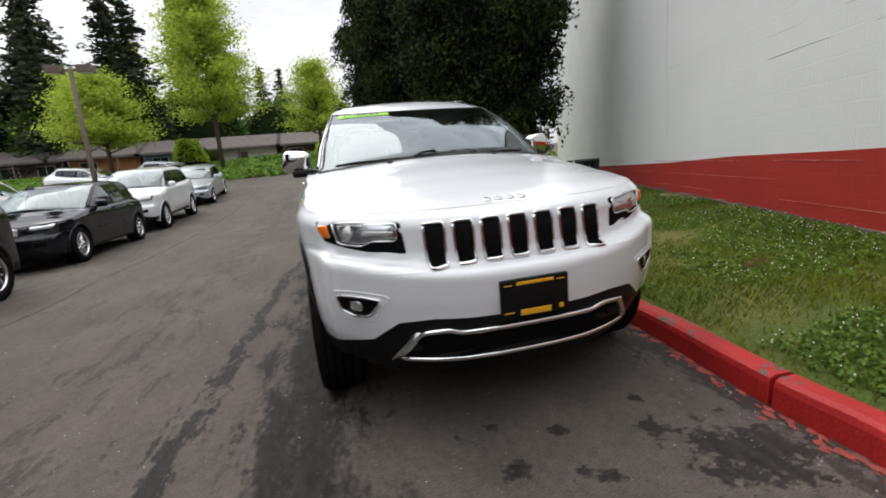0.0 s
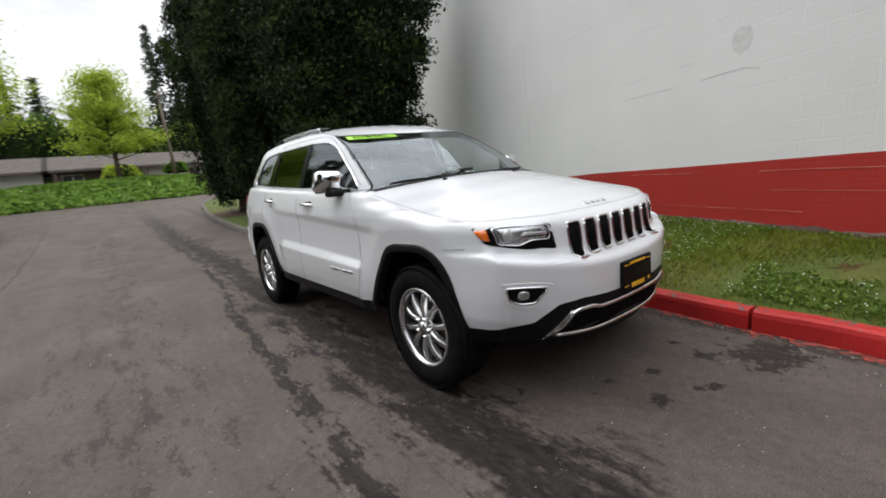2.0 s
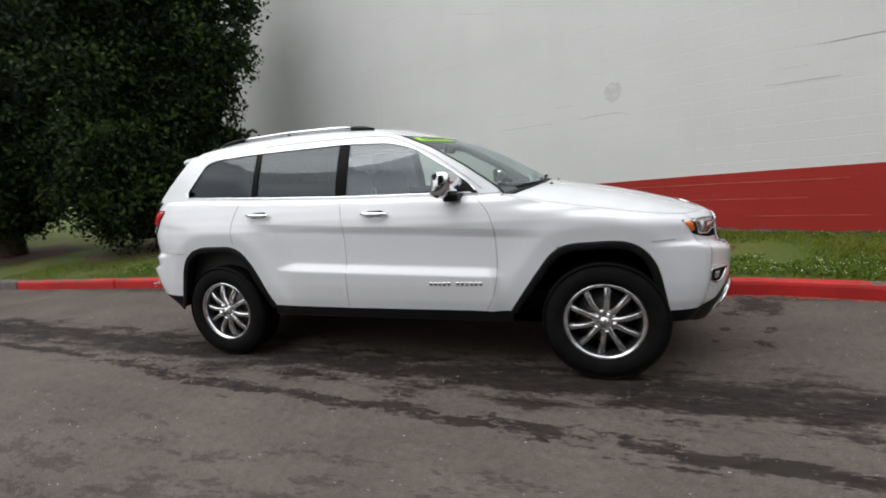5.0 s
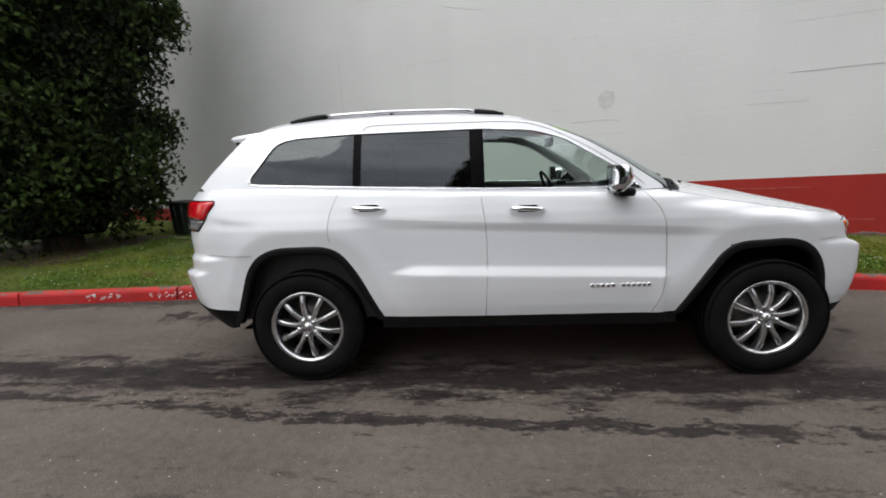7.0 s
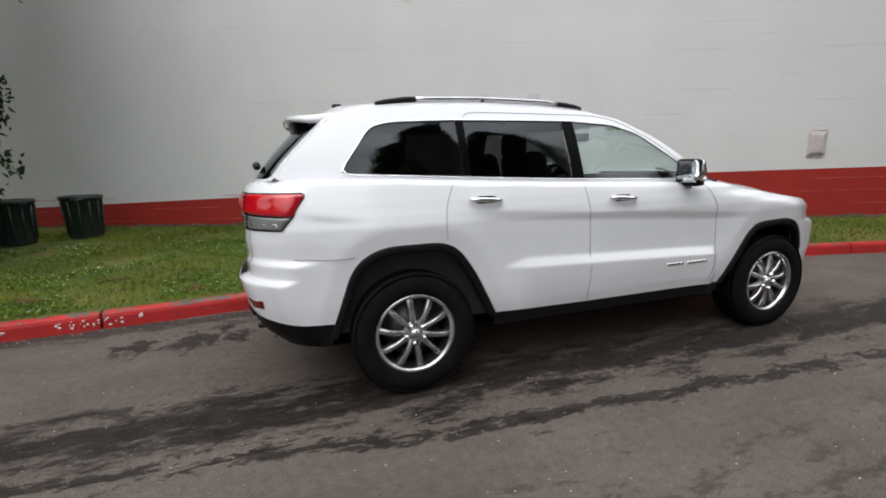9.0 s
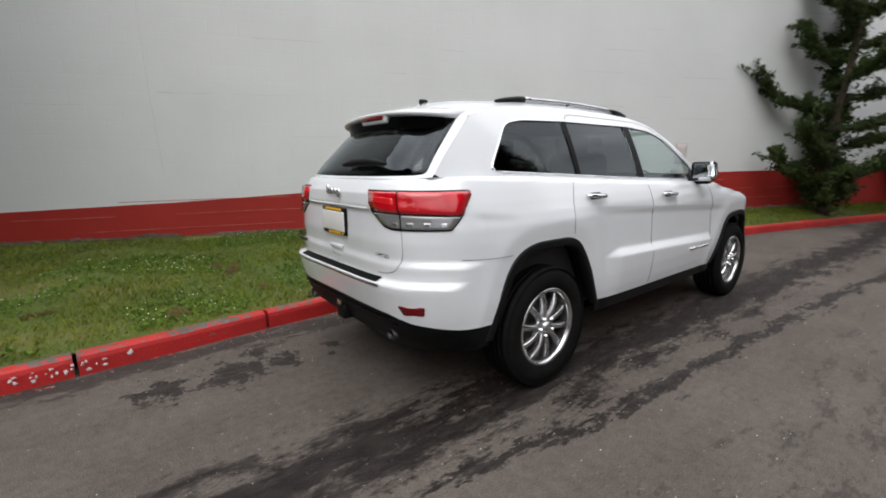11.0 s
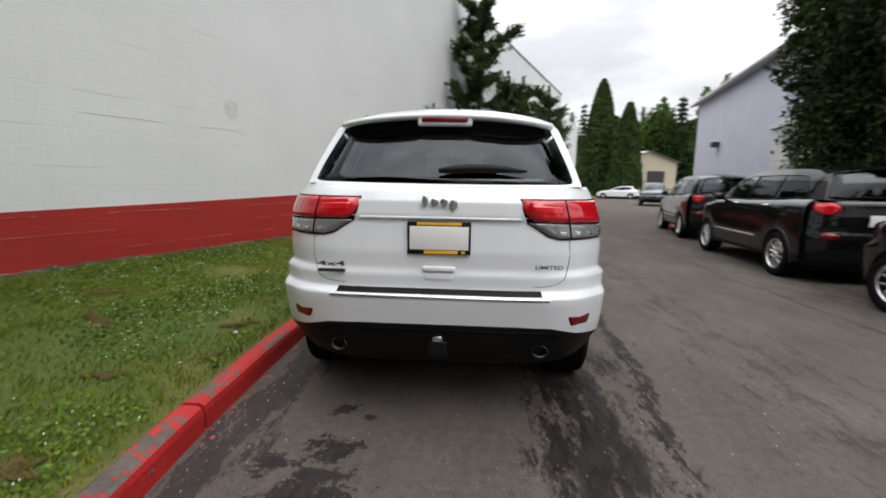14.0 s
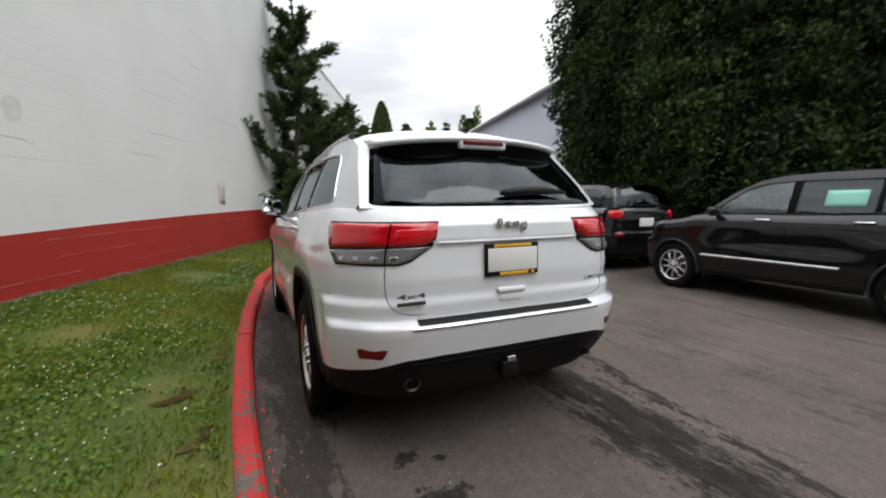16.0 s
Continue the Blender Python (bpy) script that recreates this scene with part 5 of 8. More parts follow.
    fv, ff = ring(outer_r, inner, rsurf, 100, 3)
    put("gate_frame", fv, ff, body_mat, car)
    v, f = decal(inner, rsurf, -0.004, 0.004, 5, 90)
    o = put("back_window", v, f, glass_rear, car)
    o.visible_shadow = False
    # shelf between shoulder and cabin
    n_c = int(u1 * per)
    last = a - 1
    base = [sh.cabin(y, z)[0] for y, z in s["belt_line"]]
    shoulder = [topline[i] for i in range(n_c, a)]
    shoulder = [p for p in shoulder if p[1] <= s["belt_line"][-1][0] + 0.02 or p[0] > lo[0]]
    m = 60
    def even(line):
        p = np.array(line)
        d = np.concatenate([[0], np.cumsum(np.linalg.norm(np.diff(p, axis=0), axis=1))])
        return np.stack([np.interp(np.linspace(0, d[-1], m), d, p[:, k]) for k in range(3)], 1)
    full = base + [np.array(p) for p in rbot[:9]]
    A, B = even([topline[i] for i in range(n_c, a)]), even(full)
    v = np.concatenate([A, B])
    f = [(i, i + 1, m + i + 1, m + i) for i in range(m - 1)]
    mv, mf = mirrored(v, f)
    jv, jf = join([(v.tolist(), f), (mv, mf)])
    put("shoulder", jv, jf, body_mat, car)
    # inside and below
    put("floor_pan", *grid_mesh(np.array([[(x, y, 0.3) for y in np.linspace(s["front"][0][1] + 0.25, s["rear"][0][1] - 0.2, 12)] for x in (-0.72, 0, 0.72)])), M_DARK, car)
    for arch in arches:
        q = arch[1:-1] + (0.0, 0.012)
        for k in (-1, 1):
            v = [(k * x, y, z) for x in (0.42, s["well_x"]) for y, z in q]
            m_ = len(q)
            put("wheel_well", v, [(i, i + 1, m_ + i + 1, m_ + i) for i in range(m_ - 1)] + [tuple(range(m_))], M_DARK, car)
    return sh, g, hood, ws, roof, rg


def clip_poly(poly, y0, y1):
    """The part of an outline between two values of its first coordinate."""
    def cut(p, lim, keep_less):
        out = []
        for i in range(len(p)):
            a, b = p[i - 1], p[i]
            ia, ib = (a[0] <= lim) == keep_less, (b[0] <= lim) == keep_less
            if ia != ib:
                t = (lim - a[0]) / (b[0] - a[0])
                out.append(a + (b - a) * t)
            if ib:
                out.append(b)
        return np.array(out)
    return cut(cut(np.array(poly), y1, True), y0, False)


def solid(name, size, at, bevel, material, parent, label="", rot=None, segments=3):
    return part(name, box_bm(size, at, bevel, segments, rot=rot), material, parent, label, smooth=True)


def text_mesh(string, bold=0.0):
    """Letters as (verts, faces), one unit high, from the built-in font."""
    cu = bpy.data.curves.new("letters", "FONT")
    cu.body, cu.size, cu.offset, cu.resolution_u = string, 1.0, bold, 3
    o = bpy.data.objects.new("letters", cu)
    me = bpy.data.meshes.new_from_object(o)
    v = np.array([tuple(q.co) for q in me.vertices])
    f = [tuple(p.vertices) for p in me.polygons]
    bpy.data.objects.remove(o), bpy.data.meshes.remove(me), bpy.data.curves.remove(cu)
    v[:, 0] -= v[:, 0].min()
    v[:, 1] -= v[:, 1].min()
    return v, f, v[:, 0].max(), v[:, 1].max()


def text_on(surf, string, a0, b0, a1, b1, lift, bold=0.0):
    v, f, w, h = text_mesh(string, bold)
    out = []
    for x, y, _ in v:
        p, n = surf(a0 + (a1 - a0) * x / w, b0 + (b1 - b0) * y / h)
        out.append(np.array(p) + np.array(n) * lift)
    return out, f


def strip_on(line, surf, half, lift):
    """A raised band along a line on a surface (line in the surface's two coordinates)."""
    p = np.array(line, float)
    t = np.gradient(p, axis=0)
    t /= np.linalg.norm(t, axis=1)[:, None] + 1e-9
    n = np.stack([-t[:, 1], t[:, 0]], 1)
    v, f = [], []
    for q, m in zip(p, n):
        for k, h in ((-1, 0.0), (-0.7, lift), (0.7, lift), (1, 0.0)):
            a, w = surf(*(q + m * half * k))
            v.append(np.array(a) + np.array(w) * h)
    for i in range(len(p) - 1):
        for j in range(3):
            f.append((i * 4 + j, i * 4 + j + 1, (i + 1) * 4 + j + 1, (i + 1) * 4 + j))
    return v, f


def arch_trim(poly, surf, wide, lift, deep=0.07):
    """The moulding round a wheel arch, with its inner return."""
    line = np.array(poly, float)
    c = np.array((line[:, 0].mean(), 0.42))
    d = c - line
    d /= np.linalg.norm(d, axis=1)[:, None]
    v, f = [], []
    for q, w in zip(line, d):
        for k, h in ((0, -0.004), (0.06, lift * 0.8), (0.2, lift), (0.8, lift * 0.9), (1.0, lift * 0.4), (1.02, -deep)):
            a, n = surf(*(q + w * wide * k))
            v.append(np.array(a) + np.array(n if h >= 0 else (1, 0, 0)) * h)
    for i in range(len(line) - 1):
        for j in range(5):
            f.append((i * 6 + j, (i + 1) * 6 + j, (i + 1) * 6 + j + 1, i * 6 + j + 1))
    return v, f


def shrunk(poly, c, k):
    return [(c[0] + (y - c[0]) * k, c[1] + (z - c[1]) * k) for y, z in poly]


def arch_line(points, r=0.12):
    """Open rounded line from a polygon's first point to its last."""
    p = np.array(points, float)
    out = [p[0]]
    for i in range(1, len(p) - 1):
        a, b, c = p[i - 1], p[i], p[i + 1]
        da, dc = a - b, c - b
        la, lc_ = np.linalg.norm(da), np.linalg.norm(dc)
        q0, q1 = b + da / la * min(r, la * 0.48), b + dc / lc_ * min(r, lc_ * 0.48)
        out += [(1 - t) ** 2 * q0 + 2 * t * (1 - t) * b + t * t * q1 for t in np.linspace(0, 1, 6)]
    out.append(p[-1])
    return np.array(out)


ARCH_R = [(1.95, 0.40), (1.80, 0.82), (1.64, 0.915), (1.23, 0.915), (1.10, 0.76), (0.93, 0.42)]
ARCH_F = [(-0.88, 0.42), (-1.03, 0.65), (-1.19, 0.87), (-1.61, 0.885), (-1.75, 0.76), (-1.83, 0.42)]
SUV = dict(
    screen=M_SCREEN,
    front_x=(0, 0.15, 0.3, 0.45, 0.6, 0.72, 0.82, 0.9),
    side_y=(-1.66, -1.46, -1.15, -0.85, -0.3, 0.28, 0.8, 1.22, 1.5, 1.75, 1.95),
    rear_x=(0.93, 0.86, 0.75, 0.6, 0.4, 0.2, 0),
    top=(0.985, 0.985, 0.986, 0.988, 0.992, 0.996, 1.0, 1.005, 1.03, 1.06, 1.115, 1.175, 1.195, 1.214, 1.236, 1.256, 1.272, 1.28, 1.285, 1.285, 1.28, 1.275, 1.27, 1.27, 1.27, 1.27),
    cut=(0.545, 0.545, 0.55, 0.56, 0.55, 0.468, 0.45, 0.44, 0.44, 0.44, 0.44, 0.435, 0.435, 0.435, 0.44, 0.44, 0.45, 0.48, 0.495, 0.505, 0.515, 0.535, 0.572, 0.58, 0.58, 0.58),
    bottom=(0.27, 0.27, 0.27, 0.28, 0.29, 0.31, 0.34, 0.36, 0.36, 0.36, 0.36, 0.36, 0.36, 0.36, 0.36, 0.36, 0.37, 0.38, 0.37, 0.35, 0.34, 0.33, 0.32, 0.31, 0.31, 0.31),
    front=[(0.2, -2.12), (0.3, -2.2), (0.4, -2.25), (0.5, -2.27), (0.6, -2.28), (0.7, -2.282), (0.72, -2.278), (0.742, -2.258), (0.756, -2.206), (0.8, -2.19), (0.87, -2.182), (0.95, -2.175), (1.0, -2.14)],
    rear=[(0.3, 2.2), (0.42, 2.33), (0.56, 2.375), (0.7, 2.41), (0.736, 2.414), (0.742, 2.408), (0.752, 2.362), (0.78, 2.36), (0.95, 2.375), (1.1, 2.366), (1.13, 2.376), (1.2, 2.37), (1.27, 2.33), (1.3, 2.31)],
    section=[(0.2, 0.87), (0.42, 0.905), (0.5, 0.918), (0.6, 0.925), (0.8, 0.926), (0.95, 0.93), (1.02, 0.93), (1.08, 0.919), (1.15, 0.898), (1.22, 0.872), (1.3, 0.838)],
    taper_f=0.03, taper_f0=1.0, taper_r=0.045, taper_r0=1.2, door=(0.04, 0.92, 0.0, 0.705), flare=0.0, lip=0.07, side_lip=0.025, well_x=0.83, front_curve=0.11,
    crease=dict(shoulder=(1.018, 0.055), ledge=(0.692, 0.032), arches=(arch_line(ARCH_R), arch_line(ARCH_F))),
    rear_bulge=0.03, bow_f=0.26, pow_f=3.0, bow_r=0.11, pow_r=6.0,
    wheels=(-1.4575, 1.4575), wheel_r=0.372, rim_r=0.238,
    arches=[[(1.95, 0.2)] + shrunk(ARCH_R, (1.45, 0.4), 0.95) + [(0.93, 0.2)], [(-0.88, 0.2)] + shrunk(ARCH_F, (-1.42, 0.4), 0.95) + [(-1.83, 0.2)]],
    low_mat=M_TRIM, gate_x=0.7, gate_z=0.775, bumper_z=0.76,
    doors={"front_door": [(-0.69, 1.3), (-0.8, 1.0), (-0.82, 0.7), (-0.74, 0.43), (0.29, 0.43), (0.27, 0.8), (0.3, 1.3)],
           "rear_door": [(0.3, 1.3), (0.27, 0.8), (0.29, 0.43), (0.94, 0.43), (1.1, 0.72), (1.25, 0.93), (1.26, 1.05), (1.19, 1.3)]},
    hood_u=(6.5, 11), cowl=(-1.06, 1.232), hood_bulge=0.035,
    belt_x=[(-1.0, 0.79), (-0.85, 0.8), (-0.5, 0.83), (0.3, 0.843), (1.2, 0.832), (1.8, 0.79), (2.3, 0.71)],
    belt_z=[(-1, 1.17), (-0.3, 1.195), (0.8, 1.236), (1.75, 1.283), (2.2, 1.28)], tumble=0.17,
    cabin=[(-0.86, 1.195), (-0.6, 1.38), (-0.37, 1.52), (-0.12, 1.632), (0.15, 1.68), (0.5, 1.698), (0.9, 1.703), (1.4, 1.692), (1.7, 1.67), (1.87, 1.61),
           (1.98, 1.5), (2.085, 1.395), (2.18, 1.285), (1.75, 1.281), (1.2, 1.255), (0.3, 1.213), (-0.4, 1.19)],
    windows=[(-0.7, 1.205), (-0.56, 1.33), (-0.24, 1.53), (-0.05, 1.588), (0.3, 1.612), (1.1, 1.612), (1.5, 1.6), (1.63, 1.575), (1.83, 1.308), (0.8, 1.256), (0.3, 1.234)],
    win_round=0.05, panes=((-0.8, 0.27), (0.36, 1.06), (1.11, 1.85)), b_pillar=((0.27, 0.36), (1.06, 1.11)), win_trim=M_CHROME,
    a_edge=(0, 3), roof_edge=(3, 9), d_edge=(9, 12), roof_front=(-0.3, 1.618), roof_rear=(1.96, 1.668), roof_bulge=0.006, crown=0.055, gate_top=(2.31, 1.275),
    back_glass=(0.03, 0.03, 0.045, 0.99), belt_line=[(-0.86, 1.19), (-0.4, 1.19), (0.3, 1.213), (1.2, 1.255), (1.75, 1.281), (2.18, 1.285)])


def both(name, vf, material, car, label=""):
    """A part and its mirror image."""
    v, f = vf
    put(name, v, f, material, car, label)
    mv, mf = mirrored(v, f)
    put(name, mv, mf, material, car, label)


def white_suv():
    car = empty("suv", Matrix.Identity(4), "glossy white four-door SUV with chrome trim, parked along the red kerb", "car")
    sh, g, hood, ws, roof, rg = car_body(car, SUV, M_WHITE, M_GLASS, M_TINT, 15, 64)
    add_wheels(car, SUV, (5, 21, 17.5), 0.918)
    side, front, rear = sh.side, sh.front, sh.rear
    wsf, rsf, hsf, rof = patch_of(ws, (0, -1, 1)), patch_of(rg, (0, 1, 0.3)), patch_of(hood, (0, -0.2, 1)), patch_of(roof, (0, 0, 1))
    # arch mouldings and sill
    for a in (ARCH_R, ARCH_F):
        both("arch_moulding", arch_trim(arch_line(a), side, 0.05, 0.012, 0.04), M_TRIM, car, "black plastic wheel arch moulding")
    both("sill_moulding", tube([(0.868, y, 0.408) for y in np.linspace(-0.86, 0.91, 8)], 0.024, 8), M_TRIM, car)
    # seams
    for line in ([(-0.69, 1.185), (-0.775, 1.08), (-0.812, 0.95), (-0.82, 0.7), (-0.79, 0.55), (-0.74, 0.44)], [(0.3, 1.205), (0.275, 1.0), (0.27, 0.8), (0.285, 0.44)],
                 [(1.19, 1.25), (1.245, 1.12), (1.262, 1.0), (1.255, 0.93)]):
        both("door_seam", rail_on(spline(line, 6), side, 0.0003, 0.0018, 5), M_SEAM, car)
    both("roof_seam", rail_on(spline([(1.05, 1.63), (1.02, 1.655), (0.9, 1.662), (0.4, 1.657), (0.05, 1.645), (-0.15, 1.592), (-0.4, 1.462), (-0.63, 1.3), (-0.72, 1.225)], 8), sh.cabin, 0.0002, 0.0022, 5), M_SEAM, car, "dark gap above the door frames")
    both("bumper_seam", rail_on(spline([(1.78, 0.86), (1.95, 0.862), (2.1, 0.87)], 6), side, 0.0003, 0.0018, 5), M_SEAM, car)
    both("fender_seam", rail_on(spline([(-1.72, 0.865), (-1.85, 0.868)], 6), side, 0.0003, 0.0018, 5), M_SEAM, car)
    # door handles; a flat dark plate puts the shade of the hollow into colour
    for y, z in ((0.02, 1.108), (1.005, 1.142)):
        both("handle_recess", decal(round_poly([(y - 0.07, z - 0.022), (y + 0.06, z - 0.022), (y + 0.06, z + 0.02), (y - 0.07, z + 0.02)], 0.02), side, 0.001, 0.004), M_DARK, car)
        pts = []
        for t in np.linspace(-1, 1, 11):
            p, w = side(y + 0.105 * t, z + 0.006 * t)
            pts.append(np.array(p) + np.array(w) * (0.034 - 0.026 * t ** 4))
        both("door_handle", tube(pts, [0.009 + 0.006 * (1 - t ** 4) for t in np.linspace(-1, 1, 11)], 10), M_CHROME, car, "chrome door handle")
    # mirrors
    for k in (-1, 1):
        m = empty_part("side_mirror", car, "chrome door mirror on a black foot")
        b = box_bm((0.2, 0.12, 0.165), (k * 0.955, -0.545, 1.278), 0.05, 5)
        for q in b.verts:
            u = (abs(q.co.x) - 0.855) / 0.2
            q.co.z -= 0.02 * (1 - u)
            q.co.y += 0.05 * u * u + (0.02 if q.co.z < 1.24 else 0)
            if q.co.z > 1.3:
                q.co.x -= k * 0.012
        part("mirror_cap", b, M_CHROME, m, smooth=True)
        solid("mirror_housing", (0.188, 0.05, 0.155), (k * 0.95, -0.487, 1.271), 0.022, M_TRIM, m, "black rear housing")
        solid("mirror_foot", (0.17, 0.1, 0.05), (k * 0.9, -0.555, 1.188), 0.018, M_TRIM, m)
        solid("mirror_glass", (0.15, 0.008, 0.12), (k * 0.955, -0.462, 1.272), 0.003, M_MIRROR, m)
        both_v = decal(round_poly([(-0.7, 1.2), (-0.61, 1.29), (-0.54, 1.23), (-0.54, 1.21)], 0.01), sh.cabin, 0.006, 0.01, 3)
        v, f = both_v if k > 0 else mirrored(*both_v)
        put("mirror_sail", v, f, M_TRIM, car)
    # lettering along the doors and badges, as plain bars
    for i in range(12):
        y0 = -0.36 - i * 0.031
        both("badge_bar", decal([(y0, 0.612), (y0 - 0.022, 0.612), (y0 - 0.022, 0.634), (y0, 0.634)], side, 0.004, 0.006, 2), M_CHROME, car) if i != 5 else None
    # grille
    grille = empty_part("grille", car, "seven-slot black grille with chrome frames")
    for k in range(-3, 4):
        x = k * 0.122
        q = round_poly([(x - 0.044, 0.945), (x + 0.044, 0.945), (x + 0.039, 0.765), (x - 0.039, 0.765)], 0.014)
        v, f = decal(q, front, 0.003, 0.01, 3)
        put("grille_slot", v, f, M_DARK, grille)
        for t in range(7):
            xx = x - 0.032 + t * 0.0107
            put("grille_mesh", *rail_on([(xx, 0.775), (xx, 0.86), (xx, 0.938)], front, 0.004, 0.0016, 4), M_TRIM, grille)
        v, f = rail_on(resample(q, 40), front, 0.004, 0.0065, 6, True)
        put("slot_frame", v, f, M_CHROME if True else M_TRIM, grille)
        put("slot_foot", *strip_on([(x - 0.036, 0.77), (x, 0.768), (x + 0.036, 0.77)], front, 0.009, 0.012), M_CHROME, grille)
    # head lamps
    for k in (-1, 1):
        lamp = empty_part("headlamp", car, "clear headlamp with amber side marker")
        fx = lambda a, b_: front(k * a, b_)
        order = (lambda q: q) if k > 0 else (lambda q: q[::-1])
        def plate(name, poly, mat, lift, depth=0.01, r=0.012):
            q = round_poly(poly, r)
            v, f = decal(q, fx, lift, depth, 4)
            o = put(name, v, f, mat, lamp)
            return o
        plate("housing", [(0.485, 0.826), (0.498, 0.957), (0.66, 0.966), (0.838, 0.974), (0.808, 0.89), (0.71, 0.858), (0.64, 0.842)], M_DARK, 0.003)
        plate("reflector", [(0.525, 0.888), (0.518, 0.95), (0.68, 0.962), (0.762, 0.962), (0.745, 0.885), (0.66, 0.872), (0.62, 0.892)], M_LAMP, 0.006)
        plate("amber_marker", [(0.79, 0.96), (0.836, 0.96), (0.815, 0.912), (0.785, 0.9)], M_AMBER, 0.008)
        plate("light_strip", [(0.53, 0.908), (0.528, 0.922), (0.64, 0.93), (0.655, 0.912)], M_LAMP_CLEAR, 0.011, 0.008, 0.005)
        p, w = fx(0.7, 0.92)
        v, f = lathe([(0.0, 0.034), (0.014, 0.033), (0.016, 0.026), (0.02, 0.02), (0.026, 0.0)], 20, "y")
        put("projector", [(a + p[0], -b_ + p[1] + 0.012, c + p[2]) for a, b_, c in v], f, M_LAMP_CLEAR, lamp)
        put("lamp_rim", *rail_on(resample(round_poly([(0.52, 0.882), (0.512, 0.953), (0.7, 0.967), (0.768, 0.964), (0.75, 0.88), (0.66, 0.866), (0.615, 0.886)], 0.012), 50), fx, 0.008, 0.004, 5, True), M_CHROME, lamp)
        # fog lamp
        fog = empty_part("fog_lamp", car, "fog lamp in a chrome-edged black pocket")
        q = round_poly([(0.612, 0.652), (0.69, 0.664), (0.79, 0.668), (0.772, 0.605), (0.72, 0.578), (0.665, 0.58)], 0.012)
        v, f = decal(q, fx, 0.003, 0.01, 4)
        put("pocket", v, f, M_DARK, fog)
        c_ = np.mean(q, axis=0)
        put("fog_surround", *rail_on(resample(c_ + (q - c_) * (1.3, 1.5), 50), fx, -0.003, 0.0055, 8, True), M_WHITE, fog, "white raised edge round the fog lamp")
        put("fog_chrome", *rail_on(resample(q, 40), fx, 0.004, 0.0055, 6, True), M_CHROME, fog)
        q2 = round_poly([(0.69, 0.6), (0.692, 0.645), (0.735, 0.648), (0.738, 0.604)], 0.018)
        v, f = decal(q2, fx, 0.006, 0.006, 3)
        put("fog_lens", v, f, M_LAMP, fog)
    # lower opening with its chrome frame
    low = empty_part("lower_intake", car, "black lower intake in a chrome frame")
    q = round_poly([(-0.56, 0.372), (-0.47, 0.5), (-0.36, 0.508), (-0.31, 0.488), (0.31, 0.488), (0.36, 0.508), (0.47, 0.5), (0.56, 0.372), (0.3, 0.355), (-0.3, 0.355)], 0.03)
    v, f = decal(q, front, 0.004, 0.01, 5)
    put("intake_mesh", v, f, M_DARK, low)
    put("chrome_frame", *rail_on(resample(q, 120), front, 0.008, 0.0115, 8, True), M_CHROME, low)
    for k in (-1, 1):
        e = [(k * 0.592, 0.352), (k * 0.49, 0.505), (k * 0.455, 0.5), (k * 0.545, 0.372)]
        v, f = decal(round_poly(e, 0.008), front, 0.012, 0.012, 2)
        put("chrome_end", v, f, M_ALLOY, low)
    # number plate bracket
    fp_ = empty_part("front_plate", car, "black plate bracket with yellow print bars")
    solid("bracket", (0.31, 0.02, 0.165), (0.012, -2.29, 0.608), 0.006, M_TRIM, fp_)
    for x, z, w, h in ((0.012, 0.672, 0.17, 0.014), (0.012, 0.545, 0.14, 0.026), (0.13, 0.55, 0.02, 0.02), (-0.11, 0.668, 0.035, 0.005), (0.13, 0.668, 0.035, 0.005), (-0.11, 0.55, 0.045, 0.005)):
        solid("print_bar", (w, 0.003, h), (x, -2.3005, z), 0.001, M_YELLOW, fp_)
    # emblem on the bonnet's edge
    em = empty_part("emblem", car, "small chrome emblem shapes")
    for i, (w, h) in enumerate(((0.03, 0.05), (0.036, 0.036), (0.036, 0.036), (0.038, 0.048))):
        c = 0.5 - 0.047 + i * 0.031
        q = np.array([(c + 0.0115 * math.cos(a) * w / 0.034, 0.07 + h * 0.42 * math.sin(a)) for a in np.linspace(0, 2 * math.pi, 20, endpoint=False)])
        put("emblem_bar", *decal(q, hsf, 0.006, 0.008, 3), M_BADGE, em)
    # bonnet seam and nozzles
    put("bonnet_seam", *rail_on([(0.985, t) for t in np.linspace(0.02, 0.98, 30)], hsf, 0.0, 0.0014, 5), M_SEAM, car)
    put("bonnet_seam", *rail_on([(0.015, t) for t in np.linspace(0.02, 0.98, 30)], hsf, 0.0, 0.0014, 5), M_SEAM, car)
    put("bonnet_seam", *rail_on([(t, 0.02) for t in np.linspace(0.02, 0.98, 40)], hsf, 0.0, 0.0014, 5), M_SEAM, car)
    put("cowl_panel", *strip_on([(t, 0.985) for t in np.linspace(0.04, 0.96, 30)], hsf, 0.03, 0.008), M_TRIM, car)
    for s_ in (0.3, 0.68):
        p, _ = hsf(s_, 0.9)
        solid("washer_nozzle", (0.03, 0.02, 0.014), (p[0], p[1], p[2] + 0.004), 0.005, M_TRIM, car)
    for s0, s1, t1 in ((0.1, 0.47, 0.045), (0.5, 0.86, 0.04)):
        put("wiper", *rail_on([(s0 + (s1 - s0) * t, 0.03 + t1 * t + 0.03 * t * (1 - t)) for t in np.linspace(0, 1, 14)], wsf, 0.022, 0.009, 6), M_TRIM, car)
    # dark edge of the windscreen and the sale sticker
    for a in ([(0.012, t) for t in np.linspace(0, 1, 20)], [(0.988, t) for t in np.linspace(0, 1, 20)]):
        put("screen_seal", *strip_on(a, wsf, 0.005, 0.003), M_TRIM, car)
    put("screen_seal", *strip_on([(t, 0.985) for t in np.linspace(0, 1, 30)], wsf, 0.005, 0.003), M_TRIM, car)
    st = empty_part("sale_sticker", car, "lime green windscreen strip with dark letters")
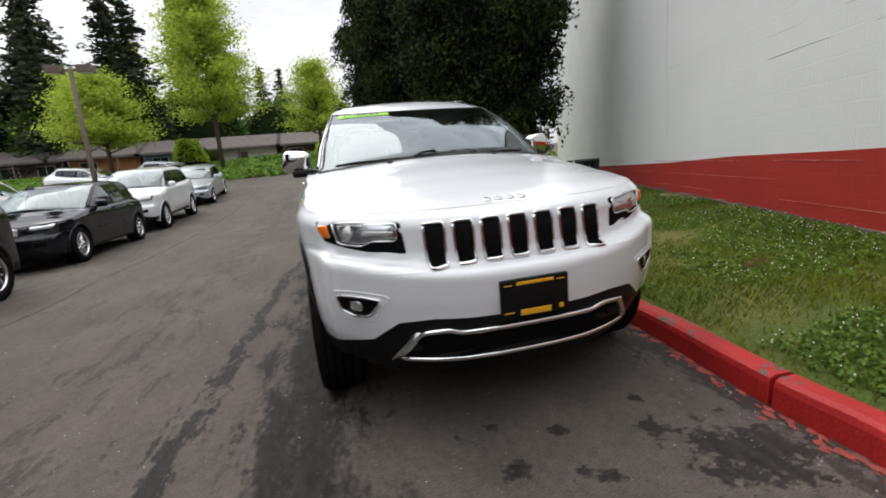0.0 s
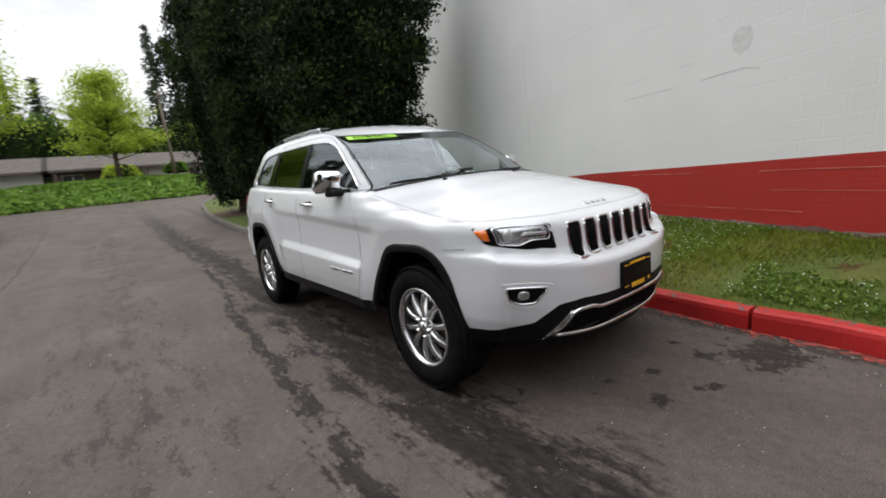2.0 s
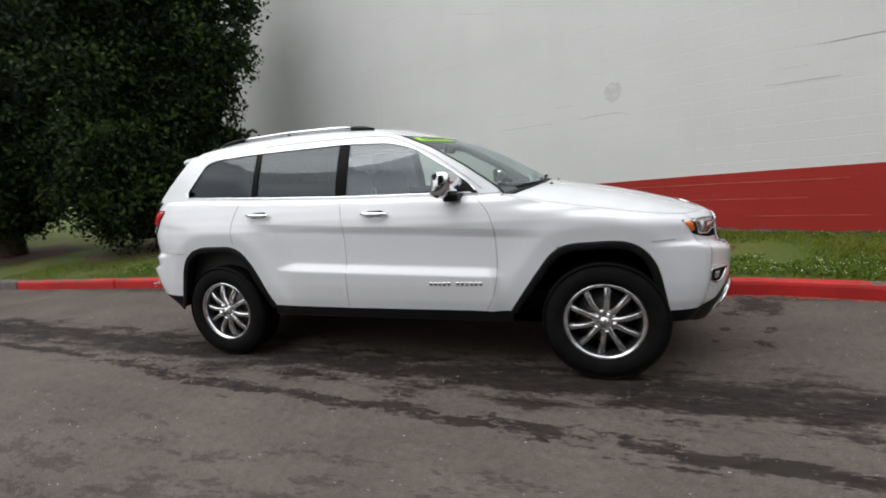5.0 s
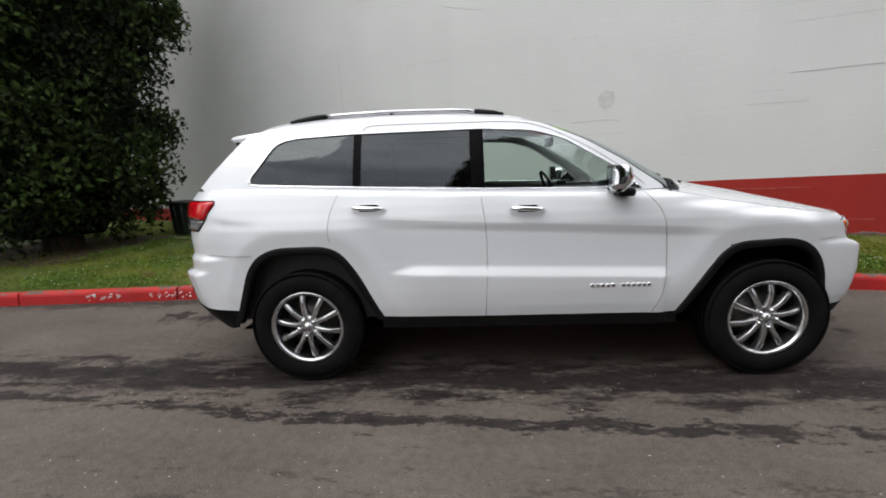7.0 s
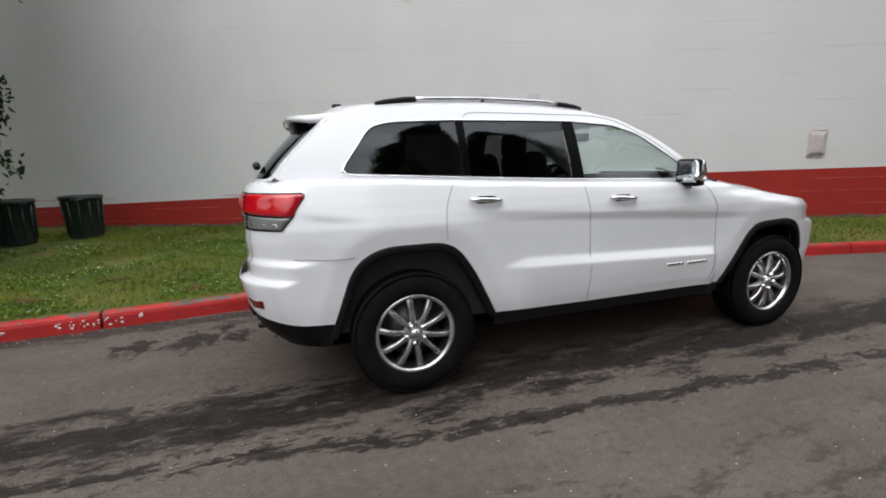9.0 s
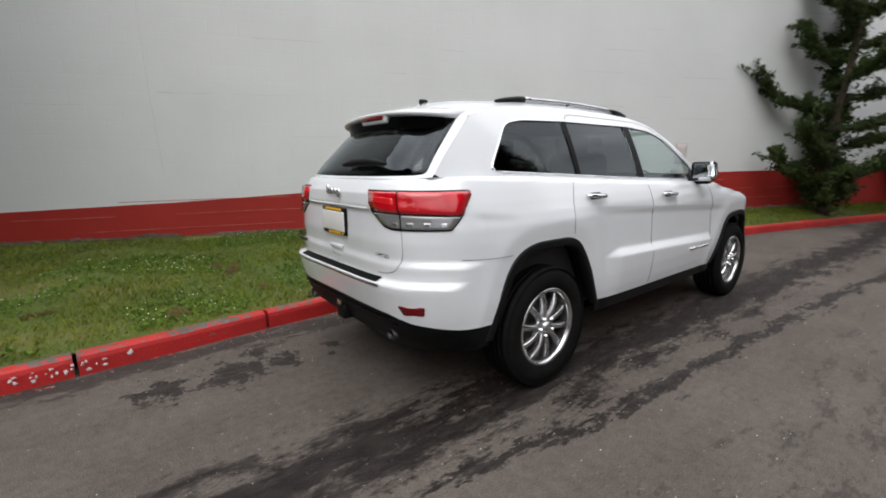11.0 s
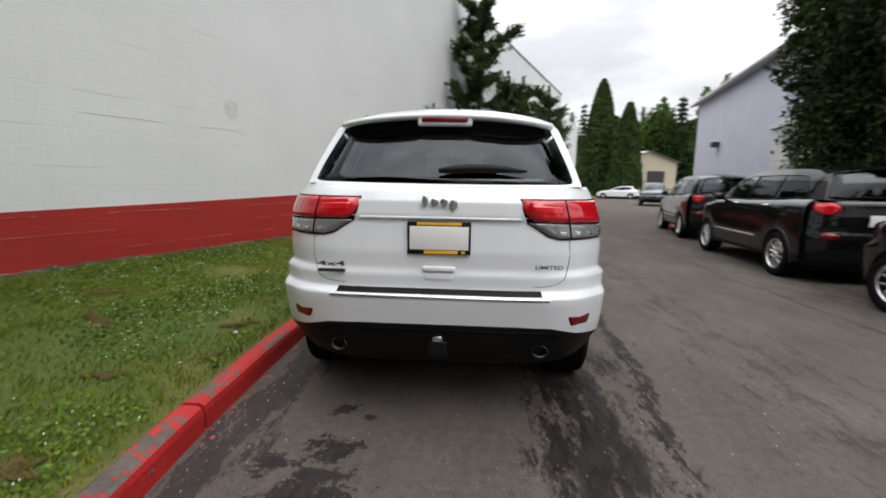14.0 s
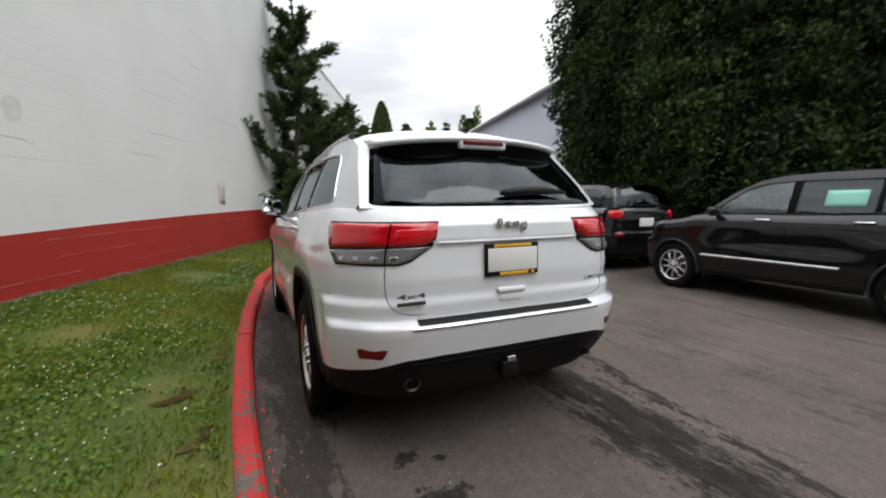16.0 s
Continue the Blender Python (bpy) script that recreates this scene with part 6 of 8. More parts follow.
    v, f = decal([(0.05, 0.865), (0.34, 0.865), (0.34, 0.955), (0.05, 0.955)], wsf, 0.004, 0.003, 2, 60)
    put("strip", v, f, M_LIME, st)
    put("letters", *text_on(wsf, "DIESEL", 0.085, 0.885, 0.305, 0.938, 0.006, 0.02), M_NAVY, st)
    # roof rails
    for k in (-1, 1):
        rr = empty_part("roof_rail", car, "silver roof rail with black ends")
        pts = [np.array(rof(0.5 + k * 0.44, t)[0]) for t in np.linspace(0.14, 0.84, 24)]
        lift = np.array([0.004 + 0.013 * min(1, 6 * t, 6 * (1 - t)) for t in np.linspace(0, 1, 24)])
        pts = [p + (0, 0, h) for p, h in zip(pts, lift)]
        put("rail_bar", *tube(pts[3:-4], 0.015, 10), M_ALLOY, rr)
        put("rail_end", *tube(pts[:4], [0.012, 0.018, 0.019, 0.017], 10), M_TRIM, rr)
        put("rail_end", *tube(pts[-5:], [0.017, 0.019, 0.019, 0.018, 0.012], 10), M_TRIM, rr)
        put("rail_foot", *tube([rof(0.5 + k * 0.44, 0.5)[0], pts[12]], 0.014, 8), M_TRIM, rr)
    p, _ = rof(0.45, 0.9)
    solid("aerial", (0.024, 0.07, 0.036), (p[0], p[1], p[2] + 0.008), 0.014, M_TRIM, car)
    # spoiler with brake lamp
    sp = empty_part("spoiler", car, "white roof spoiler with a high brake lamp")
    prof = [(1.7, 0.016), (1.86, 0.014), (2.05, 0.004), (2.09, -0.006), (2.096, -0.022), (2.075, -0.034), (1.9, -0.045), (1.76, -0.035)]
    sv = []
    xs = np.linspace(-0.6, 0.6, 25)
    for x in xs:
        e = abs(x) / 0.6
        for y, dz in prof:
            yy = 1.7 + (y - 1.7) * (1 - 0.3 * e ** 4)
            sv.append((x, yy, 1.69 - 0.045 * e ** 2 - 0.05 * (yy - 1.7) + dz))
    put("wing", sv, [(i * 8 + j, (i + 1) * 8 + j, (i + 1) * 8 + (j + 1) % 8, i * 8 + (j + 1) % 8) for i in range(24) for j in range(8)] + [tuple(range(8)), tuple(range(len(sv) - 1, len(sv) - 9, -1))], M_WHITE, sp)
    solid("brake_lamp", (0.25, 0.02, 0.026), (0, 2.09, 1.632), 0.008, M_RED_DARK, sp)
    solid("lamp_surround", (0.3, 0.05, 0.055), (0, 2.065, 1.625), 0.014, M_WHITE, sp)
    low_ = [(2.07, 1.63), (2.068, 1.612), (2.06, 1.575), (2.055, 1.515), (2.02, 1.505), (1.95, 1.56)]
    uv = []
    for x in np.linspace(-0.56, 0.56, 23):
        e = abs(x) / 0.56
        for y, z in low_:
            uv.append((x, y - 0.1 * e ** 4, 1.65 - (1.65 - z) * (1 - 0.6 * e ** 6) - 0.03 * e ** 2))
    put("spoiler_underside", uv, [(i * 6 + j, (i + 1) * 6 + j, (i + 1) * 6 + j + 1, i * 6 + j + 1) for i in range(22) for j in range(5)], M_PILLAR, sp, "gloss black underside of the spoiler")
    # rear wiper
    wi = empty_part("rear_wiper", car, "black rear wiper")
    put("blade", *rail_on([(0.49 + 0.3 * t, 0.15 + 0.03 * math.sin(3 * t)) for t in np.linspace(0, 1, 12)], rsf, 0.03, np.array([0.012, 0.02, 0.024, 0.026, 0.026, 0.026, 0.026, 0.024, 0.02, 0.016, 0.012, 0.008])), M_TRIM, wi)
    # tail lamps wrap the corner
    for k in (-1, 1):
        lamp = empty_part("tail_lamp", car, "red and clear tail lamp")
        def wrap(u, z):
            p, w = sh.place(u, z)
            return (p[0] * k, p[1], p[2]), (w[0] * k, w[1], w[2])
        def plate(name, poly, mat, lift, r=0.01):
            q = round_poly(poly, r, 4)
            v, f = decal(q, wrap, lift, 0.012, 5, 100)
            put(name, v, f, mat, lamp)
        ui, ui2, ug, uo, uo2 = sh.u_rear(0.4, 1.2), sh.u_rear(0.47, 1.06), sh.u_rear(0.63, 1.15), sh.u_side(2.02, 1.2), sh.u_side(2.1, 1.06)
        plate("red_lens", [(ui, 1.215), (ui - 0.05, 1.15), (ui2, 1.112), (uo2 - 0.1, 1.098), (uo, 1.205), (uo + 0.1, 1.215)], M_RED_LENS, 0.012)
        plate("clear_lens", [(ui2 + 0.15, 1.104), (ui2 - 0.35, 1.045), (ui2 - 0.7, 1.03), (uo2 + 0.4, 1.03), (uo2 - 0.02, 1.09)], M_SMOKE, 0.011)
        plate("lamp_edge", [(ui + 0.03, 1.222), (ui - 0.02, 1.15), (ui2 + 0.2, 1.105), (ui2 - 0.35, 1.035), (ui2 - 0.7, 1.02), (uo2 + 0.4, 1.022), (uo2 - 0.12, 1.095), (uo - 0.04, 1.205), (uo + 0.1, 1.222)], M_DARK, 0.006)
        plate("red_glow_bar", [(ui - 0.25, 1.19), (ui - 0.25, 1.16), (ug + 0.15, 1.145), (ug + 0.15, 1.185)], M_RED_BRIGHT, 0.0135, 0.02)
        for t in range(4):
            uu = ui2 - 0.25 + (uo2 - ui2 + 0.35) * (0.15 + 0.2 * t)
            plate("clear_reflector", [(uu, 1.063), (uu, 1.041), (uu + 0.28 * (uo2 - ui2) / abs(uo2 - ui2), 1.041), (uu + 0.28 * (uo2 - ui2) / abs(uo2 - ui2), 1.063)], M_LAMP, 0.0125, 0.004)
        put("lamp_split", *rail_on([(ug, z) for z in np.linspace(1.03, 1.215, 12)], wrap, 0.012, 0.004, 5), M_DARK, lamp)
        rf_ = decal(round_poly([(0.655, 0.634), (0.782, 0.638), (0.772, 0.588), (0.678, 0.583)], 0.008), rear, 0.004, 0.008, 3)
        v, f = rf_ if k < 0 else mirrored(*rf_)
        put("reflector", v, f, M_RED_DARK, car, "dark red bumper reflector")
        ex = [(2.1, 0.036), (2.335, 0.034), (2.339, 0.031), (2.31, 0.028), (2.16, 0.03), (2.16, 0.0)]
        v, f = lathe(ex, 24, "y")
        put("exhaust_tip", [(a * 1.25 + k * 0.53, b_, c + 0.435) for a, b_, c in v], f, M_ALLOY_DARK, car, "dull metal exhaust tip")
    # tailgate details
    pad = []
    for x in np.linspace(-0.515, 0.515, 40):
        a, b = np.array(rear(x, 0.7425)[0]), np.array(rear(x, 0.7525)[0])
        pad += [tuple(a + (0, 0.001, -0.001)), tuple(a + (0, 0.001, 0.005)), tuple(b + (0, 0.0, 0.006)), tuple(b + (0, 0.002, 0.012))]
    put("step_pad", pad, [(4 * i + k, 4 * i + 4 + k, 4 * i + 5 + k, 4 * i + 1 + k) for i in range(39) for k in range(3)], M_TRIM, car, "black step pad on the bumper")
    for z, h0, m_ in ((0.728, 0.0085, M_CHROME),):
        put("bumper_strip", *strip_on([(x, z) for x in np.linspace(-0.55, 0.55, 40)], rear, h0, 0.006), m_, car, "chrome strip along the rear bumper")
    put("valance_lip", *rail_on([(x, 0.548 - 0.03 * max(0, abs(x) / 0.62 - 0.9) * 10) for x in np.linspace(-0.62, 0.62, 40)], rear, 0.004, 0.006, 6), M_PILLAR, car, "gloss black lip under the rear bumper")
    gate = [(-0.63, 1.27), (-0.635, 1.1), (-0.66, 0.95), (-0.64, 0.82), (-0.56, 0.785), (0.56, 0.785), (0.64, 0.82), (0.66, 0.95), (0.635, 1.1), (0.63, 1.27)]
    put("tailgate_seam", *rail_on(arch_line(gate, 0.06), rear, 0.0, 0.0025, 5), M_SEAM, car)
    put("gate_crease", *strip_on([(x, 1.118) for x in np.linspace(-0.4, 0.4, 30)], rear, 0.008, 0.006), M_WHITE, car)
    rp_ = empty_part("rear_plate", car, "blank white plate in a black and yellow frame")
    solid("plate_frame", (0.315, 0.016, 0.165), (0.0, 2.382, 1.022), 0.006, M_TRIM, rp_)
    solid("print_bar", (0.02, 0.004, 0.014), (-0.12, 2.3905, 0.952), 0.001, M_YELLOW, rp_)
    solid("plate", (0.292, 0.006, 0.116), (0.0, 2.392, 1.022), 0.002, M_PLATE, rp_)
    solid("print_bar", (0.22, 0.004, 0.014), (0.0, 2.3905, 1.0925), 0.001, M_YELLOW, rp_)
    solid("print_bar", (0.17, 0.004, 0.018), (-0.01, 2.3905, 0.952), 0.001, M_YELLOW, rp_)
    solid("gate_handle", (0.165, 0.02, 0.028), (0.0, 2.378, 0.865), 0.009, M_WHITE, car)
    solid("gate_handle_recess", (0.15, 0.012, 0.04), (0.0, 2.372, 0.825), 0.01, M_WHITE, car)
    em = empty_part("emblem", car, "small chrome emblem shapes")
    gate_face = lambda a, b_: ((a, 2.38, b_), (0, 1, 0))
    for i, (w, h) in enumerate(((0.034, 0.062), (0.042, 0.044), (0.042, 0.044), (0.044, 0.06))):
        x, z = 0.072 - i * 0.047, 1.2 - (0.01 if i == 3 else -0.006 if i == 0 else 0)
        q = np.array([(x + w * 0.46 * math.cos(a), z + h * 0.46 * math.sin(a)) for a in np.linspace(0, 2 * math.pi, 24, endpoint=False)])
        put("emblem_bar", *decal(q, gate_face, 0.009, 0.012, 3), M_BADGE, em)
    v, f = text_on(lambda a, b_: ((a, 2.384, b_), (0, 1, 0)), "4x4", 0.62, 0.868, 0.475, 0.893, 0.0, 0.03)
    put("badge_letters", v, f, M_ALLOY_DARK, car)
    solid("badge_bar", (0.14, 0.008, 0.018), (0.545, 2.38, 0.845), 0.003, M_ALLOY_DARK, car)
    v, f = text_on(lambda a, b_: ((a, 2.379, b_), (0, 1, 0)), "LIMITED", -0.48, 0.878, -0.615, 0.897, 0.0, 0.02)
    put("badge_letters", v, f, M_ALLOY_DARK, car)
    solid("tow_hitch", (0.1, 0.12, 0.09), (0.0, 2.32, 0.44), 0.012, M_TRIM, car)
    solid("hitch_cover", (0.05, 0.01, 0.03), (0.0, 2.385, 0.5), 0.004, M_ALLOY, car)
    # inside
    cab = empty_part("cabin_interior", car, "dark leather cabin")
    for x in (-0.38, 0.38):
        solid("seat", (0.52, 0.5, 0.2), (x, 0.12, 0.78), 0.07, M_SEAT, cab)
        solid("seat_back", (0.5, 0.16, 0.62), (x, 0.42, 1.12), 0.07, M_SEAT, cab, rot=Matrix.Rotation(radians(-14), 4, "X"))
        solid("headrest", (0.27, 0.1, 0.17), (x, 0.55, 1.47), 0.045, M_SEAT, cab)
        solid("rear_headrest", (0.26, 0.1, 0.15), (x, 1.42, 1.42), 0.045, M_SEAT, cab)
    solid("rear_seat", (1.35, 0.2, 0.6), (0, 1.33, 1.08), 0.07, M_SEAT, cab, rot=Matrix.Rotation(radians(-14), 4, "X"))
    solid("dashboard", (1.5, 0.5, 0.22), (0, -0.62, 1.06), 0.08, M_SEAT, cab)
    solid("mirror_inside", (0.24, 0.03, 0.07), (0, -0.28, 1.54), 0.015, M_TRIM, cab)
    v, f = lathe([(0.0, 0.17), (0.016, 0.185), (0.0, 0.2), (-0.016, 0.185), (0.0, 0.17)], 28, "y")
    put("steering_wheel", [(a + 0.38, b_ * 0.9 - 0.36 + 0.4 * c, c * 0.9 + 1.14) for a, b_, c in v], f, M_TRIM, cab)
    put("load_floor", *grid_mesh(np.array([[(x, y, 0.86) for y in (-0.9, 0.5, 2.2)] for x in (-0.8, 0, 0.8)])), M_SEAT, cab)
    for x in (-0.8, 0.8):
        put("door_lining", *grid_mesh(np.array([[(x, y, z) for y in (-0.85, 0.5, 2.05)] for z in (0.4, 0.9, 1.17)])), M_SEAT, cab)
    put("bulkhead", *grid_mesh(np.array([[(x, -0.92, z) for z in (0.35, 1.14)] for x in (-0.8, 0, 0.8)])), M_DARK, cab)
    return car


def empty_part(name, car, label=""):
    """A part made of smaller pieces: a small mesh core is its first piece."""
    o = new(name)
    o.empty_display_size = 0.05
    o.parent = car
    return tagged(o, label)


white_suv()


# ---- parked cars: other bodies drawn from the same builder ----
def variant(ymap, zmap, wide, wheel_r, rim_r, lists=None):
    """Another car's tables: lengths and heights of the first mapped onto new ones."""
    ya, yb = np.array(ymap, float).T
    za, zb = np.array(zmap, float).T
    Y = lambda y: float(np.interp(y, ya, yb) + (min(y - ya[0], 0) + max(y - ya[-1], 0)))
    Z = lambda z: float(np.interp(z, za, zb) + (min(z - za[0], 0) + max(z - za[-1], 0)))
    s = dict(SUV)
    s["side_y"] = tuple(Y(y) for y in SUV["side_y"])
    for k in ("top", "cut", "bottom"):
        s[k] = tuple(Z(z) for z in SUV[k])
    for k in ("front", "rear"):
        s[k] = [(Z(z), Y(y)) for z, y in SUV[k]]
    s["section"] = [(Z(z), w * wide) for z, w in SUV["section"]]
    s["belt_x"] = [(Y(y), x * wide) for y, x in SUV["belt_x"]]
    for k in ("belt_z", "cabin", "windows", "belt_line"):
        s[k] = [(Y(y), Z(z)) for y, z in SUV[k]]
    s["wheels"] = tuple(Y(y) for y in SUV["wheels"])
    s["wheel_r"], s["rim_r"] = wheel_r, rim_r
    R = wheel_r + 0.055
    s["arch_lines"] = [[(wy + R * math.cos(a), wheel_r + 0.01 + R * math.sin(a)) for a in np.linspace(-0.25, math.pi + 0.25, 22)] for wy in s["wheels"]]
    s["arches"] = [[(q[0][0], 0.1)] + q + [(q[-1][0], 0.1)] for q in s["arch_lines"]]
    s["doors"] = {n: [(Y(y), Z(z)) for y, z in q] for n, q in SUV["doors"].items()}
    s["panes"] = tuple((Y(a), Y(b)) for a, b in SUV["panes"])
    s["b_pillar"] = tuple((Y(a), Y(b)) for a, b in SUV["b_pillar"])
    for k in ("cowl", "roof_front", "roof_rear", "gate_top"):
        s[k] = (Y(SUV[k][0]), Z(SUV[k][1]))
    s["door"], s["gate_z"], s["bumper_z"], s["win_trim"] = (0.0, 0.9, 0.012, Z(0.7)), Z(0.775), Z(0.76), M_TRIM
    s["rear_bulge"], s["flare"], s["crease"], s["side_lip"], s["front_curve"], s["well_x"], s["crown"] = 0.015, 0.012, None, 0.07, 0.0, 0.72, 0.0
    s["Y"], s["Z"], s["screen"] = Y, Z, M_GLASS
    s.update(lists or {})
    return s


def parked_car(name, s, mat, at, heading, label, group, wheel=(5, 0, 0), lamps="round", arch_mat=None, sticker=False):
    """A parked car with lamps, grille, handles, mirrors and wheels."""
    car = empty(name, Matrix.Identity(4), label, "car", group)
    sh, g, hood, ws, roof, rg = car_body(car, s, mat, M_GLASS, M_TINT, 5, 16)
    Z, wide = s["Z"], s["section"][3][1] / 0.925
    add_wheels(car, s, wheel, s["section"][3][1] + 0.005)
    side, front, rear = sh.side, sh.front, sh.rear
    for q in s["arch_lines"]:
        both("arch_edge", arch_trim(q, side, 0.035, 0.012, 0.1), arch_mat or mat, car)
    for a in ((0.3, 1.2), (-0.72, 1.15), (1.2, 1.2)):
        y = s["Y"](a[0])
        both("door_seam", rail_on([(y + 0.03 * math.sin(3 * t), Z(a[1]) - t * (Z(a[1]) - Z(0.46))) for t in np.linspace(0, 0.98 if a[0] < 1 else 0.35, 12)], side, -0.001, 0.003, 4), M_DARK, car)
    for a in (0.05, 1.02):
        y, z = s["Y"](a), Z(1.12)
        pts = [np.array(side(y + 0.09 * t, z)[0]) + np.array(side(y, z)[1]) * (0.028 - 0.02 * t ** 4) for t in np.linspace(-1, 1, 7)]
        both("door_handle", tube(pts, 0.012, 8), M_CHROME if arch_mat else mat, car)
    if arch_mat:
        both("door_strip", strip_on([(s["Y"](y), Z(0.6)) for y in np.linspace(-0.75, 0.85, 14)], side, 0.018, 0.012), M_ALLOY, car, "silver strip along the doors")
    for k in (-1, 1):
        x, y, z = s["belt_x"][2][1] + 0.13, s["Y"](-0.56), Z(1.26)
        solid("side_mirror", (0.19, 0.1, 0.13), (k * x, y, z), 0.045, mat, car)
        solid("mirror_foot", (0.1, 0.06, 0.03), (k * (x - 0.1), y, z - 0.05), 0.01, M_TRIM, car)
        fx = lambda a, b_: front(k * a, b_)
        x0, x1 = 0.47 * wide, 0.83 * wide
        q = round_poly([(x0, Z(0.86)), (x0 + 0.02, Z(0.96)), (x1, Z(0.985)), (x1 - 0.04, Z(0.88))], 0.03)
        v, f = decal(q, fx, 0.006, 0.012, 4)
        put("headlamp", v, f, M_LAMP, car)
        put("headlamp_rim", *rail_on(resample(q, 40), fx, 0.006, 0.006, 5, True), M_DARK, car)
        if lamps == "round":
            # oval lamp on the tail's corner
            c = (0.66 * wide, Z(1.12))
            q = np.array([(c[0] + 0.12 * math.cos(a), c[1] + 0.085 * math.sin(a)) for a in np.linspace(0, 2 * math.pi, 24, endpoint=False)])
            v, f = decal(q, rear, 0.02, 0.03, 4)
            v, f = (v, f) if k < 0 else mirrored(v, f)
            put("tail_lamp", v, f, M_RED_LENS, car)
            q = np.array([(0.62 * wide + 0.09 * math.cos(a), Z(0.72) + 0.05 * math.sin(a)) for a in np.linspace(0, 2 * math.pi, 20, endpoint=False)])
            v, f = decal(q, rear, 0.012, 0.02, 3)
            v, f = (v, f) if k < 0 else mirrored(v, f)
            put("fog_reflector", v, f, M_RED_DARK, car)
        else:
            q = round_poly([(0.52 * wide, Z(1.2)), (0.84 * wide, Z(1.2)), (0.84 * wide, Z(1.03)), (0.56 * wide, Z(1.03))], 0.03)
            v, f = decal(q, rear, 0.01, 0.015, 3)
            v, f = (v, f) if k < 0 else mirrored(v, f)
            put("tail_lamp", v, f, M_RED_LENS, car)
        q = round_poly([(0.56 * wide, Z(0.58)), (0.56 * wide, Z(0.65)), (0.72 * wide, Z(0.65)), (0.7 * wide, Z(0.58))], 0.02)
        v, f = decal(q, fx, 0.003, 0.01, 3)
        put("fog_pocket", v, f, M_DARK, car)
    q = round_poly([(-0.4 * wide, Z(0.94)), (0.4 * wide, Z(0.94)), (0.36 * wide, Z(0.79)), (-0.36 * wide, Z(0.79))], 0.03)
    v, f = decal(q, front, 0.003, 0.01, 4)
    put("grille", v, f, M_DARK, car)
    for t in range(4):
        put("grille_bar", *rail_on([(x, Z(0.81 + 0.04 * t)) for x in np.linspace(-0.37 * wide, 0.37 * wide, 10)], front, 0.006, 0.006, 5), M_CHROME if lamps != "round" else M_TRIM, car)
    q = round_poly([(-0.45 * wide, Z(0.5)), (0.45 * wide, Z(0.5)), (0.5 * wide, Z(0.37)), (-0.5 * wide, Z(0.37))], 0.03)
    v, f = decal(q, front, 0.004, 0.01, 3)
    put("lower_intake", v, f, M_DARK, car)
    p, _ = rear(0.0, Z(0.93))
    solid("rear_plate", (0.31, 0.012, 0.15), (0, p[1] + 0.004, Z(0.93)), 0.004, M_PLATE, car)
    p, _ = front(0.0, Z(0.65))
    solid("front_plate", (0.31, 0.012, 0.12), (0, p[1] - 0.004, Z(0.65)), 0.004, M_TRIM, car)
    wsf, rsf = patch_of(ws, (0, -1, 1)), patch_of(rg, (0, 1, 0.3))
    put("wiper", *rail_on([(0.12 + 0.4 * t, 0.03 + 0.04 * t) for t in np.linspace(0, 1, 8)], wsf, 0.015, 0.008, 5), M_TRIM, car)
    put("rear_wiper", *rail_on([(0.3 + 0.35 * t, 0.12) for t in np.linspace(0, 1, 8)], rsf, 0.02, 0.012, 5), M_TRIM, car)
    if sticker:
        q = [(s["Y"](0.62), Z(1.5)), (s["Y"](0.98), Z(1.5)), (s["Y"](0.98), Z(1.33)), (s["Y"](0.62), Z(1.33))]
        v, f = decal(q, sh.cabin, 0.004, 0.004, 2, 30)
        both("window_notice", (v, f), M_TEAL, car, "pale green sale notice in the window")
    w = s["belt_x"][3][1] - 0.08
    cab = Z(1.0)
    for x in (-0.36, 0.36):
        solid("seat_back", (0.46, 0.15, 0.55), (x, s["Y"](0.4), cab + 0.06), 0.06, M_SEAT, car)
        solid("headrest", (0.24, 0.1, 0.15), (x, s["Y"](0.52), cab + 0.4), 0.04, M_SEAT, car)
    solid("rear_seat", (1.2, 0.16, 0.5), (0, s["Y"](1.35), cab + 0.05), 0.06, M_SEAT, car)
    put("inner_floor", *grid_mesh(np.array([[(x, y, cab - 0.18) for y in (s["Y"](-0.85), s["Y"](0.5), s["Y"](2.1))] for x in (-w, 0, w)])), M_SEAT, car)
    for x in (-w, w):
        put("door_lining", *grid_mesh(np.array([[(x, y, z) for y in (s["Y"](-0.85), s["Y"](0.5), s["Y"](2.0))] for z in (cab - 0.5, cab + 0.1)])), M_SEAT, car)
    solid("dashboard", (2 * w, 0.4, 0.2), (0, s["Y"](-0.65), cab + 0.0), 0.07, M_SEAT, car)
    car.matrix_world = pose(*at, 0, 0, heading)
    return car


M_TEAL = shade("pale_green_notice", (0.25, 0.55, 0.45), 0.6)
TALL_HATCH = variant([(-2.28, -2.1), (-1.4575, -1.305), (-0.86, -0.98), (-0.12, -0.3), (1.4575, 1.305), (1.93, 1.85), (2.41, 2.05)],
                     [(0.0, 0.0), (0.44, 0.34), (0.7, 0.66), (1.0, 0.97), (1.28, 1.16), (1.69, 1.6)], 0.93, 0.335, 0.225)
HATCH = variant([(-2.28, -2.12), (-1.4575, -1.31), (-0.86, -0.72), (-0.12, 0.12), (1.4575, 1.31), (1.93, 1.7), (2.41, 2.02)],
                [(0.0, 0.0), (0.44, 0.26), (0.7, 0.52), (1.0, 0.76), (1.28, 0.98), (1.69, 1.38)], 0.92, 0.31, 0.2)
